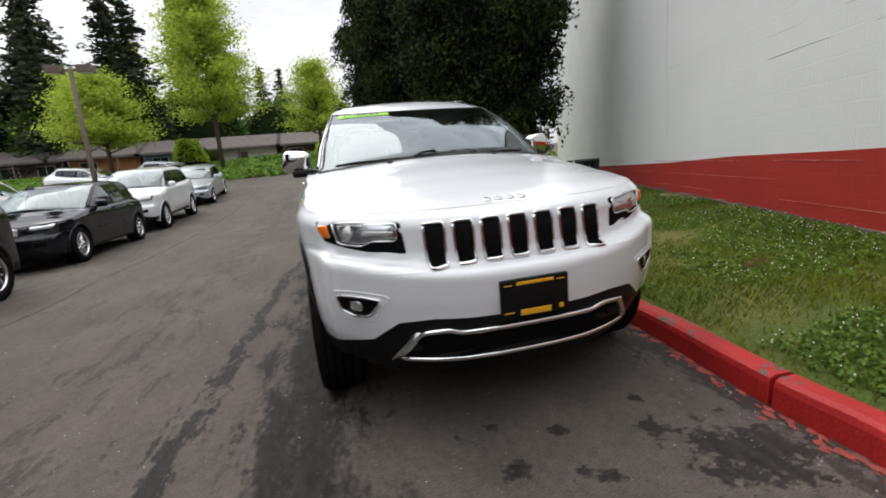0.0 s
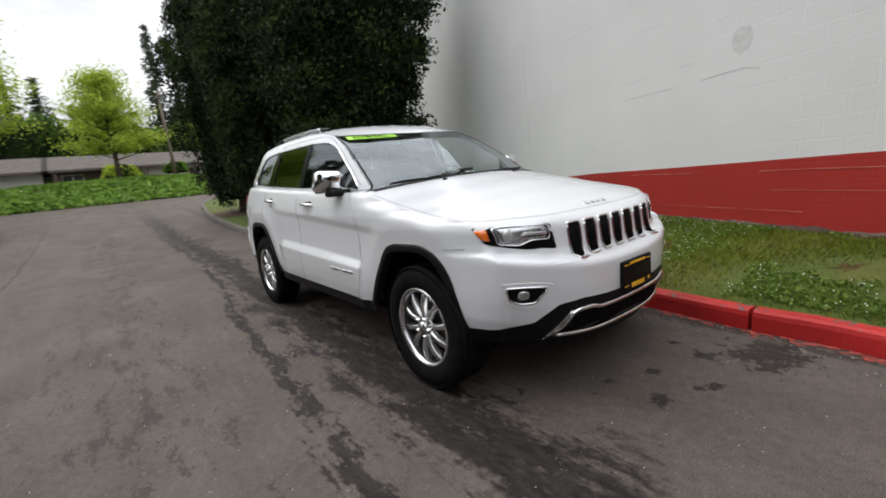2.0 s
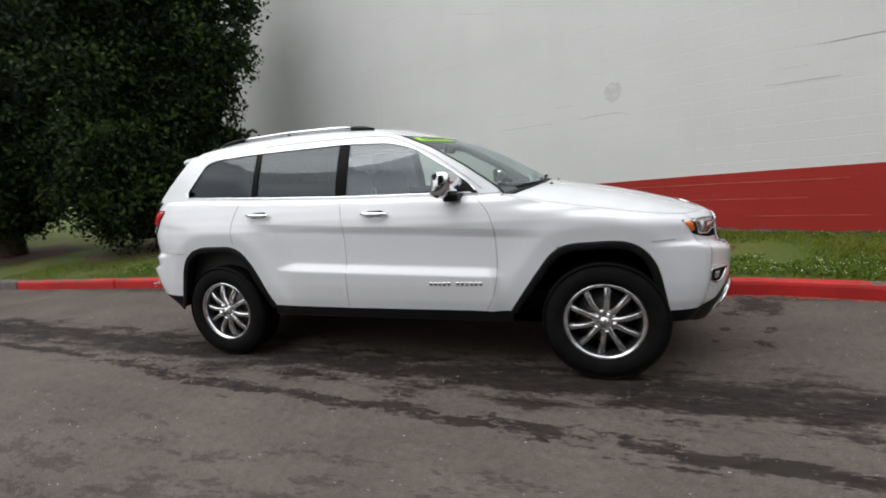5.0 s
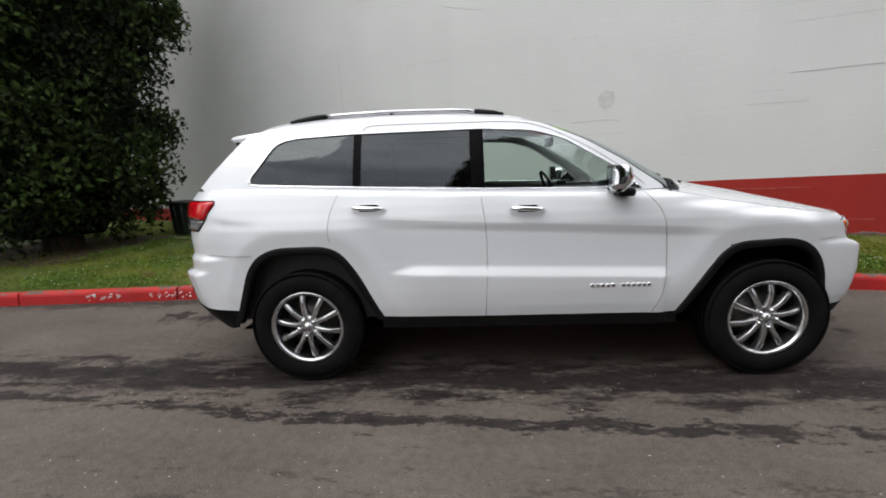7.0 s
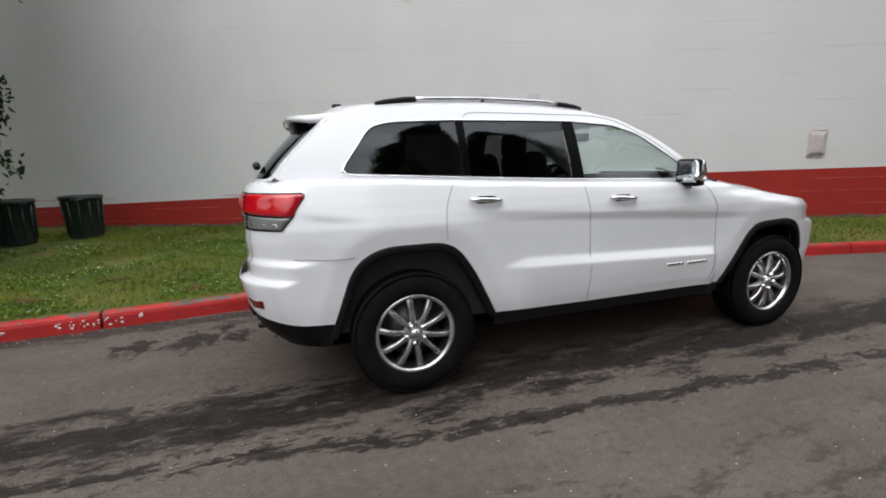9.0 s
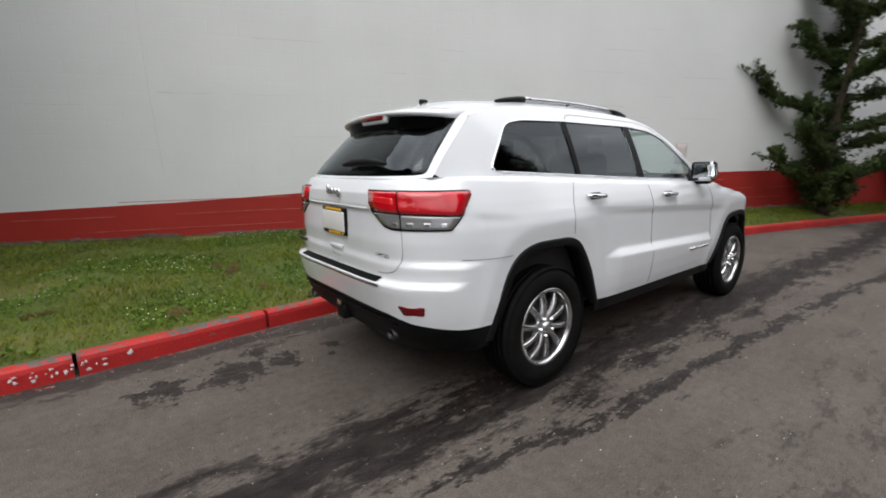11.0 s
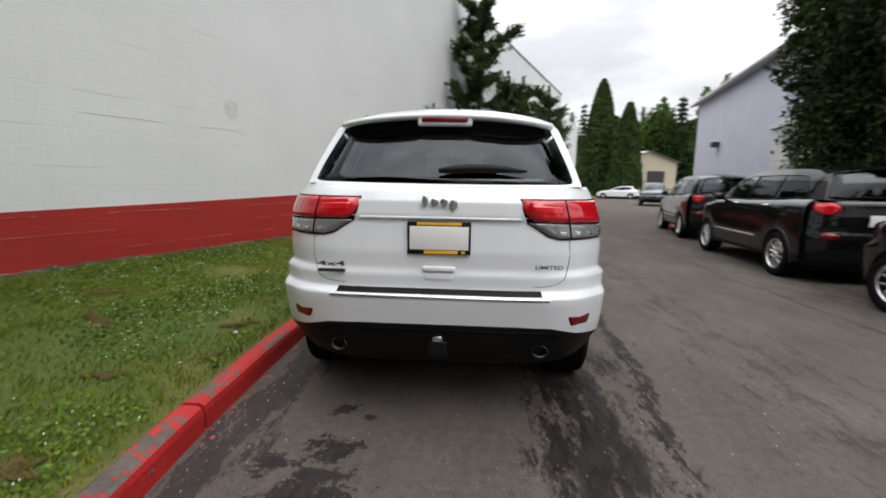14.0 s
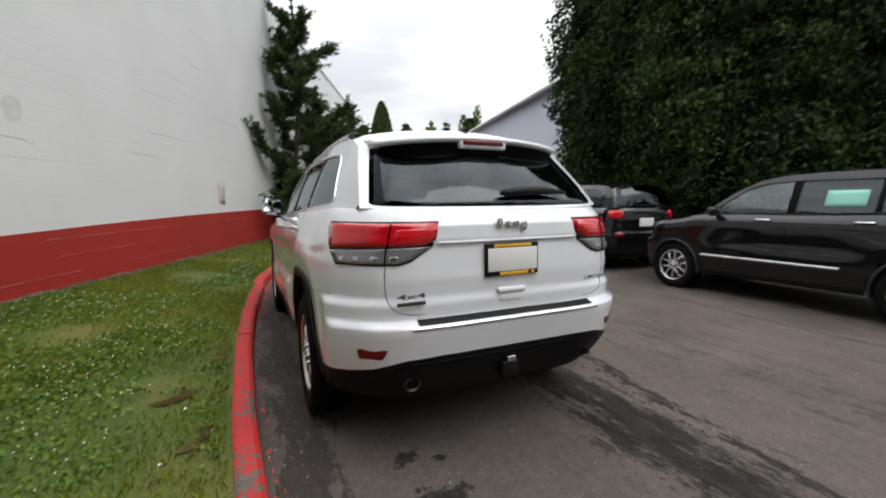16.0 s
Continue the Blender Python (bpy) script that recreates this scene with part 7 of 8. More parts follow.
SALOON = variant([(-2.28, -2.3), (-1.4575, -1.4), (-0.86, -0.78), (-0.12, 0.0), (1.4575, 1.4), (1.93, 1.5), (2.41, 2.3)],
                 [(0.0, 0.0), (0.44, 0.27), (0.7, 0.53), (1.0, 0.78), (1.28, 1.0), (1.69, 1.38)], 0.94, 0.32, 0.21)
OLD_SUV = variant([(-2.28, -2.28), (-1.4575, -1.39), (-0.86, -0.86), (1.4575, 1.39), (2.41, 2.36)],
                  [(0.0, 0.0), (0.44, 0.42), (1.0, 0.98), (1.28, 1.2), (1.69, 1.64)], 0.97, 0.37, 0.23)

row = "cars parked across the road"
black_car = parked_car("hatchback", TALL_HATCH, M_BLACK_PAINT, (-5.5, 1.04, 0.0), 1.5, "black tall hatchback with a pale green window notice", row, (5, 8, 22), "round", M_ALLOY_DARK, True)
for m in (pose(-5.78, -3.55, 0, 0, 0, -7), pose(-6.75, -8.4, 0, 0, 0, -13)):
    twin = tagged(copy_thing(black_car, m), "black tall hatchback parked in line along the road", "car", row)
    for o in [c for c in twin.children if c.name.startswith("window_notice")]:
        bpy.data.objects.remove(o)
parked_car("hatchback", HATCH, M_NAVY, (-5.85, 6.35, 0.0), 1, "low black three-door hatchback parked along the road", row, (5, 0, 0), "box")
white_old = parked_car("suv", OLD_SUV, M_WHITE, (-5.95, 11.05, float(rise(11.05))), 1, "older white SUV parked along the road", row, (5, 7, 15), "box")
white_old.matrix_world = pose(-5.95, 11.05, float(rise(11.05)) - 0.02, 2.2, 0, 1)
silver = parked_car("saloon", SALOON, M_SILVER, (0, 0, 0), 0, "silver blue saloon parked on the rising road", row, (5, 0, 0), "box")
silver.matrix_world = pose(-6.0, 16.9, float(rise(16.9)) - 0.01, 4.4, 0, 2)
white_two = copy_thing(white_old, pose(-10.3, 11.4, float(rise(11.4)), 2.2, 0, 183))
tagged(white_two, "white SUV parked in the second row, its back to the road", "car", "cars in the lot")
low_white = parked_car("saloon", SALOON, M_WHITE, (0, 0, 0), 0, "low white saloon parked beyond the lamp post", "cars in the lot", (5, 0, 0), "box")
low_white.matrix_world = pose(-12.2, 23.0, float(rise(23.0)), 4.5, 0, 75)
for x, y, h in ((-8.9, 24.5, 60), (-15.5, 19.5, 80)):
    tagged(copy_thing(silver, pose(x, y, float(rise(y)), 4.0, 0, h)), "silver saloon parked in the lot below the houses", "car", "cars in the lot")
tagged(copy_thing(low_white, pose(-16.4, -45.5, 0, 0, 0, 60)), "white saloon parked at the end of the drive", "car", "cars at the drive's end")


M_DARKGREY = paint("dark_grey_car_paint", (0.05, 0.06, 0.075))
big = copy_thing(white_old, pose(-13.6, -29.0, 0, 0, 0, 158))
for o in big.children_recursive:
    if o.data and o.data.materials and o.data.materials[0] == M_WHITE:
        o.data = o.data.copy()
        o.data.materials[0] = M_DARKGREY
tagged(big, "dark grey SUV parked facing up the drive", "car", "cars at the drive's end")


# ---- buildings and things round about ----
M_ROOF_BROWN = shade("brown_shingles", (0.1, 0.085, 0.075), 0.9, rgb2=(0.07, 0.06, 0.055), scale=2, fine=30, grain=0.2, bump=0.01)
M_SIDING_WHITE = shade("white_siding", (0.6, 0.6, 0.58), 0.7, rgb2=(0.52, 0.52, 0.5))
M_SIDING_ORANGE = shade("orange_wood", (0.35, 0.16, 0.06), 0.8, rgb2=(0.28, 0.12, 0.05))
M_SIDING_BLUE = shade("blue_panel", (0.1, 0.25, 0.38), 0.7, rgb2=(0.08, 0.2, 0.3))
M_SIDING_BROWN = shade("brown_brick", (0.13, 0.1, 0.085), 0.9, rgb2=(0.09, 0.07, 0.06), scale=6, fine=40, grain=0.2)
M_METAL_WALL = shade("pale_metal_siding", (0.54, 0.56, 0.65), 0.5, rgb2=(0.5, 0.52, 0.61), scale=1.2, fine=40, grain=0.04)
M_BEIGE = shade("beige_siding", (0.5, 0.45, 0.34), 0.7, rgb2=(0.44, 0.4, 0.3))
M_GARAGE = shade("white_garage_door", (0.62, 0.62, 0.6), 0.5, rgb2=(0.56, 0.56, 0.54))
M_DARK_PANE = shade("dark_pane", (0.02, 0.022, 0.025), 0.08, spec=0.8)
M_WOOD_POLE = shade("weathered_wood", (0.16, 0.13, 0.1), 0.9, rgb2=(0.11, 0.09, 0.07), scale=6, fine=80, grain=0.2, stretch=(1, 1, 0.1))
M_BIN = shade("dark_green_plastic", (0.018, 0.028, 0.026), 0.45, rgb2=(0.026, 0.036, 0.033), scale=10, fine=150, grain=0.1)
M_ORANGE = shade("orange_cone", (0.75, 0.13, 0.03), 0.5)
M_SIGN_RED = shade("red_sign", (0.5, 0.04, 0.03), 0.5)
M_PINK = shade("faded_pink_notice", (0.54, 0.49, 0.475), 0.7, rgb2=(0.48, 0.44, 0.43), scale=9, fine=60)
M_PATCH = shade("rough_plaster_patch", (0.6, 0.605, 0.597), 0.9, rgb2=(0.52, 0.525, 0.52), scale=14, fine=70, grain=0.12, bump=0.0015, bump_scale=50)
M_CRACK = shade("open_crack", (0.4, 0.4, 0.395), 0.95)
M_SOIL = shade("bark_mulch", (0.06, 0.04, 0.03), 0.95, rgb2=(0.1, 0.06, 0.04), scale=8, fine=60, grain=0.3, bump=0.02)


def low_house(x0, x1, y, z, wall, label, garage=False):
    """A long low house front: wall, door, windows, overhanging shingle roof."""
    h = empty("house", pose(x0, y, z), label, "house", "row of low houses")
    w = x1 - x0
    part("wall", box_bm((w, 5, 2.6), (w / 2, 2.5, 0.9)), wall, h)
    rv = [(-0.5, -1.2, 2.05), (w + 0.5, -1.2, 2.05), (w + 0.5, 2.6, 3.45), (-0.5, 2.6, 3.45), (-0.5, 6.2, 2.1), (w + 0.5, 6.2, 2.1),
          (-0.5, -1.2, 1.85), (w + 0.5, -1.2, 1.85), (w + 0.5, 6.2, 1.9), (-0.5, 6.2, 1.9)]
    put("roof", rv, [(0, 1, 2, 3), (3, 2, 5, 4), (6, 7, 1, 0), (7, 8, 5, 2, 1), (9, 6, 0, 3, 4), (9, 8, 7, 6)], M_ROOF_BROWN, h, smooth=False)
    for k in range(max(1, int(w / 3))):
        x = 1.4 + k * 3.0
        if x > w - 0.6:
            break
        if garage and k % 2 == 0:
            d = part("garage_door", box_bm((2.3, 0.06, 1.9), (x, -0.03, 0.6), 0.01), M_GARAGE, h)
            for t in range(4):
                part("panel", box_bm((2.2, 0.03, 0.38), (x, -0.075, -0.1 + t * 0.47), 0.01), M_GARAGE, d)
        elif k % 3 == 1:
            part("door", box_bm((0.95, 0.06, 2.0), (x, -0.03, 0.6), 0.01), M_SIDING_BROWN, h)
        else:
            f = part("window", box_bm((1.5, 0.08, 1.1), (x, -0.03, 1.1), 0.01), M_SIDING_WHITE, h)
            part("pane", box_bm((0.66, 0.03, 0.96), (x - 0.36, -0.075, 1.1)), M_DARK_PANE, f)
            part("pane", box_bm((0.66, 0.03, 0.96), (x + 0.36, -0.075, 1.1)), M_DARK_PANE, f)
    for k in range(int(w / 4) + 1):
        part("post", box_bm((0.12, 0.12, 2.2), (0.3 + k * 4, -1.05, 0.8)), M_SIDING_BROWN, h)


hy = 47.0
hz = float(rise(hy)) + 0.35
low_house(-37, -24.5, hy + 1, hz, M_SIDING_BROWN, "low brown house with a shingle roof")
low_house(-24, -18.2, hy, hz, M_SIDING_ORANGE, "low house with an orange wooden front")
low_house(-17.7, -13.4, hy, hz, M_SIDING_BLUE, "low house with a blue front beside a white one")
low_house(-13, -5.2, hy, hz, M_SIDING_WHITE, "low white house with garage doors", True)
low_house(-4.6, 1.4, hy, hz, M_SIDING_BROWN, "low brown house behind the maple")
low_house(2.0, 11.5, hy + 0.5, hz, M_SIDING_WHITE, "low white house with a garage behind the ivy bank", True)
low_house(12.2, 24, hy + 2, hz, M_SIDING_BROWN, "low brown house beyond the trees")

# ivy bank
bx, by = np.linspace(-30, 7.5, 50), np.linspace(25.8, 40, 20)


def bank_z(x, y):
    k = math.exp(-((y - 31.5) / 3.2) ** 2) * (0.55 + 0.45 * math.exp(-((x + 1) / 7.5) ** 2))
    edge = min(1, max(0, (y - 25.8 - 0.02 * (x + 6) ** 2 * 0.05) / 1.2), max(0, (7.6 - x) / 2.5))
    return float(rise(y)) + edge * (0.12 + 1.0 * k)


put("ivy_bank_ground", [(x, y, bank_z(x, y) - (0.25 if i in (0, 49) or j in (0, 19) else 0)) for j, y in enumerate(by) for i, x in enumerate(bx)], grid_faces(20, 50), M_GRASS_SOIL, kind="structure")
r8 = np.random.default_rng(8)
ip = np.stack([r8.uniform(-29, 7.2, 26000), 26 + 11 * r8.uniform(0, 1, 26000) ** 1.2, np.zeros(26000)], 1)
ip[:, 2] = [bank_z(a, b) + 0.08 + 0.12 * noise.noise((a * 0.7, b * 0.7, 2)) for a, b, _ in ip]
iv, if_ = leaf_cards(ip, 0.24, 9, 0.2, 0.9)
put("ivy", iv, if_, M_IVY, kind="stuff", label="bright green ivy covering the bank", category="ivy")


def bush(at, rx, ry, rz, seed, mat, label, n=2600, leaf=0.16):
    t = empty("bush", pose(*at), label, "bush", "garden bushes")
    r = np.random.default_rng(seed)
    d = r.normal(size=(n, 3))
    d /= np.linalg.norm(d, axis=1)[:, None]
    d[:, 2] = np.abs(d[:, 2])
    lump = np.array([1 + 0.35 * noise.noise((a * 1.6 + seed, b * 1.6, c * 1.6)) for a, b, c in d])[:, None]
    p = d * (rx, ry, rz) * lump * r.uniform(0.82, 1.03, (n, 1))
    v, f = leaf_cards(p, leaf, seed, 0.2, 0.7)
    put("leaves", v, f, mat, t)
    # near-black body added in place of the shade between the leaves
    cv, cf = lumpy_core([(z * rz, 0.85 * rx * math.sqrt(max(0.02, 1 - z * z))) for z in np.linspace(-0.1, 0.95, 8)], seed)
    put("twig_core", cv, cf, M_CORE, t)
    st, sf = tube([(0, 0, -0.3), (0, 0, rz * 0.5)], 0.06, 6)
    put("stem", st, sf, M_BARK, t)


bush((-9.5, 30.5, 2.6), 1.1, 1.1, 1.6, 81, M_MAPLE, "rounded light green shrub on the bank")
bush((2.8, 33.0, 3.0), 0.9, 0.9, 0.7, 82, M_IVY, "clipped round bright green bush on the bank", 1800, 0.1)
bush((-12, 46, 3.0), 1.5, 1.2, 1.4, 83, M_BROADLEAF, "dark garden shrub before the houses")
bush((0.2, 45, 3.0), 1.6, 1.3, 1.6, 84, M_MAPLE, "light green shrub before the houses")
for i, (x, y, s_, h) in enumerate(((-22, 57, 5.5, 12), (-14, 58, 5.5, 11), (-6, 60, 5, 8), (1, 60, 5, 9), (8, 58, 4.5, 8), (15, 58, 5, 9), (-30, 58, 6, 13), (-40, 50, 6, 13), (-27, 53, 4.5, 9), (-35, 52, 5, 11))):
    bush((x, y, float(rise(y))), s_, 3.5, h, 90 + i, M_BROADLEAF, "broad dark leafy tree behind the houses", 3800, 0.6)
for i, (x, y) in enumerate(((-7.4, 0.2), (-7.7, -3.1), (-7.9, 3.8))):
    bush((x, y, 0.0), 0.8, 1.1, 0.9, 101 + i, M_IVY, "bright green shrub below the hedge", 1800, 0.09)

# planting strip under the hedge
put("hedge_bed", [(-7.15, 12, 0.05), (-7.0, -6.2, 0.05), (-12, -6.2, 0.12), (-12, 12, 0.12)], [(0, 1, 2, 3)], M_SOIL, kind="structure")
# mulch below the first cypresses
for cx, cy, rr, sd in ((3.65, 7.5, 1.5, 1), (2.6, 11.0, 1.2, 2), (2.25, 14.4, 1.2, 3)):
    mv_ = [(cx, cy, float(lawn_z(cx, cy)) + 0.035)]
    for k in range(26):
        a = 2 * math.pi * k / 26
        q = rr * (1 + 0.25 * noise.noise((math.cos(a) * 2, math.sin(a) * 2, sd)))
        x, y = cx + q * math.cos(a), cy + q * math.sin(a)
        mv_.append((x, y, float(lawn_z(x, y)) + 0.012))
    put("mulch_bed", mv_, [(0, k + 1, (k + 1) % 26 + 1) for k in range(26)], M_SOIL, kind="structure")


# lamp post with two box heads
def lamp_post(at):
    t = empty("street_lamp", pose(*at), "brown wooden lamp post with two box lamp heads", "street lamp")
    put("pole", *tube([(0, 0, -0.3), (0.0, 0, 3), (0.05, 0, 5.9)], [0.11, 0.1, 0.085], 10), M_WOOD_POLE, t)
    part("crossarm", box_bm((1.5, 0.09, 0.09), (0.05, 0, 5.82), 0.01), M_SIDING_BROWN, t)
    for k in (-1, 1):
        hd = part("lamp_head", box_bm((0.62, 0.5, 0.34), (0.05 + k * 0.62, 0, 5.85), 0.03), M_SIDING_BROWN, t)
        part("lens", box_bm((0.5, 0.4, 0.02), (0.05 + k * 0.62, 0, 5.675), 0.005), M_LAMP_CLEAR, hd)


lamp_post((-11.05, 20.3, float(rise(20.3))))


def utility_pole(at, h):
    t = empty("utility_pole", pose(*at), "thin weathered wooden pole leaning slightly", "pole")
    put("shaft", *tube([(0, 0, -0.4), (-0.03, 0, h * 0.5), (-0.1, 0, h)], [0.12, 0.1, 0.08], 8), M_WOOD_POLE, t)
    part("bracket", box_bm((0.12, 0.12, 0.3), (-0.09, -0.1, h * 0.93), 0.02), M_ALLOY_DARK, t)


utility_pole((2.6, 32.2, 2.3), 6.0)


# metal-clad building across the road
def metal_building():
    b = empty("metal_building", Matrix.Identity(4), "pale blue-grey metal-clad building with a white roller door", "building")
    p0, d = np.array((-10.5, -17.0)), np.array((0.215, 0.977))
    n = np.array((d[1], -d[0]))
    v, f = [], []
    k = 0
    pitch = 0.3
    L = 12.3
    for s in np.arange(0, L, pitch):
        if 8.4 < s < 11.4:
            cutz = 3.0
        else:
            cutz = -0.2
        for a, o in ((0, 0), (0.2, 0), (0.225, 0.01), (0.275, 0.01)):
            q0, q1 = p0 + d * (s + a) + n * o, p0 + d * (s + (a + (0.2 if a == 0 else 0.025 if a != 0.225 else 0.05))) + n * (0 if a == 0 else 0.01 if a in (0.2, 0.225) else 0.0)
            i = len(v)
            v += [(*q0, cutz), (*q1, cutz), (*q1, 5.05), (*q0, 5.05)]
            f.append((i, i + 1, i + 2, i + 3))
    put("siding", v, f, M_METAL_WALL, b, smooth=False)
    far = p0 + np.array((-9.0, 1.9))
    put("end_wall", [(*p0, -0.2), (*far, -0.2), (*far, 6.4), (*p0, 5.05)], [(0, 1, 2, 3)], M_METAL_WALL, b, smooth=False)
    e0, e1 = p0 + n * 0.25 - d * 0.2, p0 + d * L + n * 0.25
    r0, r1 = e0 - n * 9.3, e1 - n * 9.3
    put("roof", [(*e0, 5.02), (*e1, 5.02), (*r1, 6.5), (*r0, 6.5), (*e0, 5.14), (*e1, 5.14), (*r1, 6.62), (*r0, 6.62)],
        [(4, 5, 6, 7), (3, 2, 1, 0), (0, 1, 5, 4), (7, 3, 0, 4)], M_METAL_WALL, b, smooth=False)
    put("gutter", *tube([(*(p0 + n * 0.3 - d * 0.2), 5.05), (*(p0 + d * L + n * 0.3), 5.05)], 0.07, 8), M_GARAGE, b)
    c = p0 + d * 9.9 + n * -0.02
    rot = Matrix.Rotation(math.atan2(d[1], d[0]), 4, "Z")
    door = part("roller_door", box_bm((3.0, 0.05, 3.2), (*c, 1.45), rot=rot), M_GARAGE, b)
    for t in range(10):
        part("slat", box_bm((2.96, 0.03, 0.28), (*(c + n * 0.035), 0.05 + t * 0.31), 0.008, 1, rot=rot), M_GARAGE, door)
    part("door_frame", box_bm((3.3, 0.16, 0.14), (*(p0 + d * 9.9 + n * 0.03), 3.06), rot=rot), M_GARAGE, b)
    lm = p0 + d * 3.4 + n * 0.14
    part("wall_lamp", box_bm((0.36, 0.26, 0.2), (*lm, 3.0), 0.03, rot=rot), M_ALLOY_DARK, b)


metal_building()


def beige_shed():
    b = empty("shed", pose(-21.4, -51.0, 0, 0, 0, 14), "far beige gabled building with a garage door", "building")
    put("wall", [(-4, 0, -0.2), (4, 0, -0.2), (4, 0, 4.4), (0, 0, 5.6), (-4, 0, 4.4), (-4, -8, -0.2), (4, -8, -0.2), (4, -8, 4.4), (-4, -8, 4.4)],
        [(0, 1, 2, 3, 4), (1, 6, 7, 2), (5, 0, 4, 8)], M_BEIGE, b, smooth=False)
    put("roof", [(-4.4, 0.4, 4.35), (0, 0.4, 5.72), (4.4, 0.4, 4.35), (-4.4, -8, 4.35), (0, -8, 5.72), (4.4, -8, 4.35)], [(0, 1, 4, 3), (1, 2, 5, 4)], M_GARAGE, b, smooth=False)
    part("garage_door", box_bm((2.4, 0.08, 3.4), (-1.2, 0.03, 1.6), 0.02), M_ALLOY_DARK, b)


beige_shed()

# wooded hill to the south
hx, hyv = np.linspace(-170, 40, 30), np.linspace(-230, -75, 18)
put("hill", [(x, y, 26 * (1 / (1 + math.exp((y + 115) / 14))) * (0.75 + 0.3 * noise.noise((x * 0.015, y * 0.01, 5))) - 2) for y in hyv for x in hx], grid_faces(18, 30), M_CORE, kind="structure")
hill_tree = conifer((-60, -110, 8), 15, 3.6, 140, "dark fir on the wooded hill", 20, "hill_fir")
r9 = np.random.default_rng(9)
for k in range(46):
    x, y = r9.uniform(-120, -8), r9.uniform(-150, -84)
    z = 26 * (1 / (1 + math.exp((y + 115) / 14))) * (0.75 + 0.3 * noise.noise((x * 0.015, y * 0.01, 5))) - 2.2
    sc = r9.uniform(0.55, 1.05)
    o = copy_thing(hill_tree, pose(x, y, z, 0, 0, r9.uniform(0, 360)))
    o.scale = (sc * 1.2, sc * 1.2, sc)
for i, (x, y, s_, h, mt) in enumerate(((-34, -76, 6, 9, M_BROADLEAF), (-44, -78, 7, 10, M_IVY), (-52, -82, 7, 11, M_BROADLEAF), (-26, -80, 5, 8, M_IVY), (-62, -80, 7, 12, M_BROADLEAF), (-38, -92, 8, 15, M_BROADLEAF),
                                       (-20, -84, 6, 10, M_BROADLEAF), (-12, -78, 6, 9, M_BROADLEAF), (-4, -80, 6, 10, M_BROADLEAF), (-50, -98, 9, 17, M_BROADLEAF), (-58, -92, 8, 20, M_BROADLEAF), (-30, -70, 4, 5, M_IVY), (-37, -68, 4, 5, M_IVY))):
    bush((x, y, 0.0), s_, s_, h, 150 + i, mt, "leafy tree at the foot of the wooded hill", 3400, 0.8)
for i, (x, y, s_, h) in enumerate(((-32.3, -58.5, 2.2, 15), (-27, -62, 3.6, 12.6), (-21, -66, 4.5, 12.5), (-37, -57, 3, 11))):
    bush((x, y, 0.0), s_, s_, h, 170 + i, M_BROADLEAF, "tall leafy tree behind the metal building", 4200, 0.55)
for x, y, k in ((-29.3, -60.5, 0.95), (-24.0, -66.0, 0.98), (-17.5, -68.0, 0.97), (-30.6, -64.0, 1.0)):
    o = copy_thing(hill_tree, pose(x, y, 0.0, 0, 0, 50 * k * x))
    o.scale = (k * 0.8, k * 0.8, k)


# ---- bins, sign, cone, notice ----
def trash_bin(at, turn):
    t = empty("trash_bin", pose(*at, 0, 0, turn), "dark green plastic rubbish bin on the grass by the wall", "bin", "rubbish bins by the wall")
    v, f = lathe([(0.0, 0.0), (0.0, 0.215), (0.02, 0.225), (0.6, 0.265), (0.605, 0.285), (0.66, 0.29), (0.665, 0.27), (0.62, 0.262), (0.1, 0.22), (0.1, 0.0)], 32, "z")
    put("barrel", v, f, M_BIN, t)
    for k in range(12):
        a = 2 * math.pi * k / 12
        put("rib", *tube([(0.23 * math.cos(a), 0.23 * math.sin(a), 0.06), (0.268 * math.cos(a), 0.268 * math.sin(a), 0.58)], 0.012, 5), M_BIN, t)
    for s_ in (0, math.pi):
        put("handle", *tube([(0.28 * math.cos(s_ - 0.25), 0.28 * math.sin(s_ - 0.25), 0.62), (0.34 * math.cos(s_), 0.34 * math.sin(s_), 0.6), (0.28 * math.cos(s_ + 0.25), 0.28 * math.sin(s_ + 0.25), 0.62)], 0.014, 6), M_BIN, t)


trash_bin((5.22, 5.3, float(lawn_z(5.22, 5.3)) + 0.01), 10)
trash_bin((5.0, 6.1, float(lawn_z(5.0, 6.1)) + 0.01), 50)


def traffic_cone(at):
    t = empty("traffic_cone", pose(*at), "small orange traffic cone on the asphalt", "cone")
    part("base", box_bm((0.32, 0.32, 0.03), (0, 0, 0.015), 0.008), M_ORANGE, t)
    put("cone", *lathe([(0.03, 0.12), (0.3, 0.065), (0.55, 0.03), (0.56, 0.0)], 20, "z"), M_ORANGE, t)


traffic_cone((-6.9, -10.9, 0))


def red_sign(at):
    t = empty("sign_post", pose(*at, 0, 0, 12), "red sign on a short red post beside the kerb", "sign")
    put("post", *tube([(0, 0, -0.2), (0, 0, 1.2)], 0.09, 10), M_SIGN_RED, t)
    part("board", box_bm((0.4, 0.04, 0.45), (0, 0.1, 1.35), 0.01), M_SIGN_RED, t)
    part("print_bar", box_bm((0.26, 0.01, 0.05), (0, 0.125, 1.45)), M_PLATE, t)
    part("print_bar", box_bm((0.2, 0.01, 0.04), (0, 0.125, 1.33)), M_PLATE, t)


red_sign((-7.2, -25.6, 0.1))


def wall_surf(s, z):
    """The painted wall as a surface: metres along it and height."""
    return along(s, 0.0, z), (WALL_N[0], WALL_N[1], 0.0)


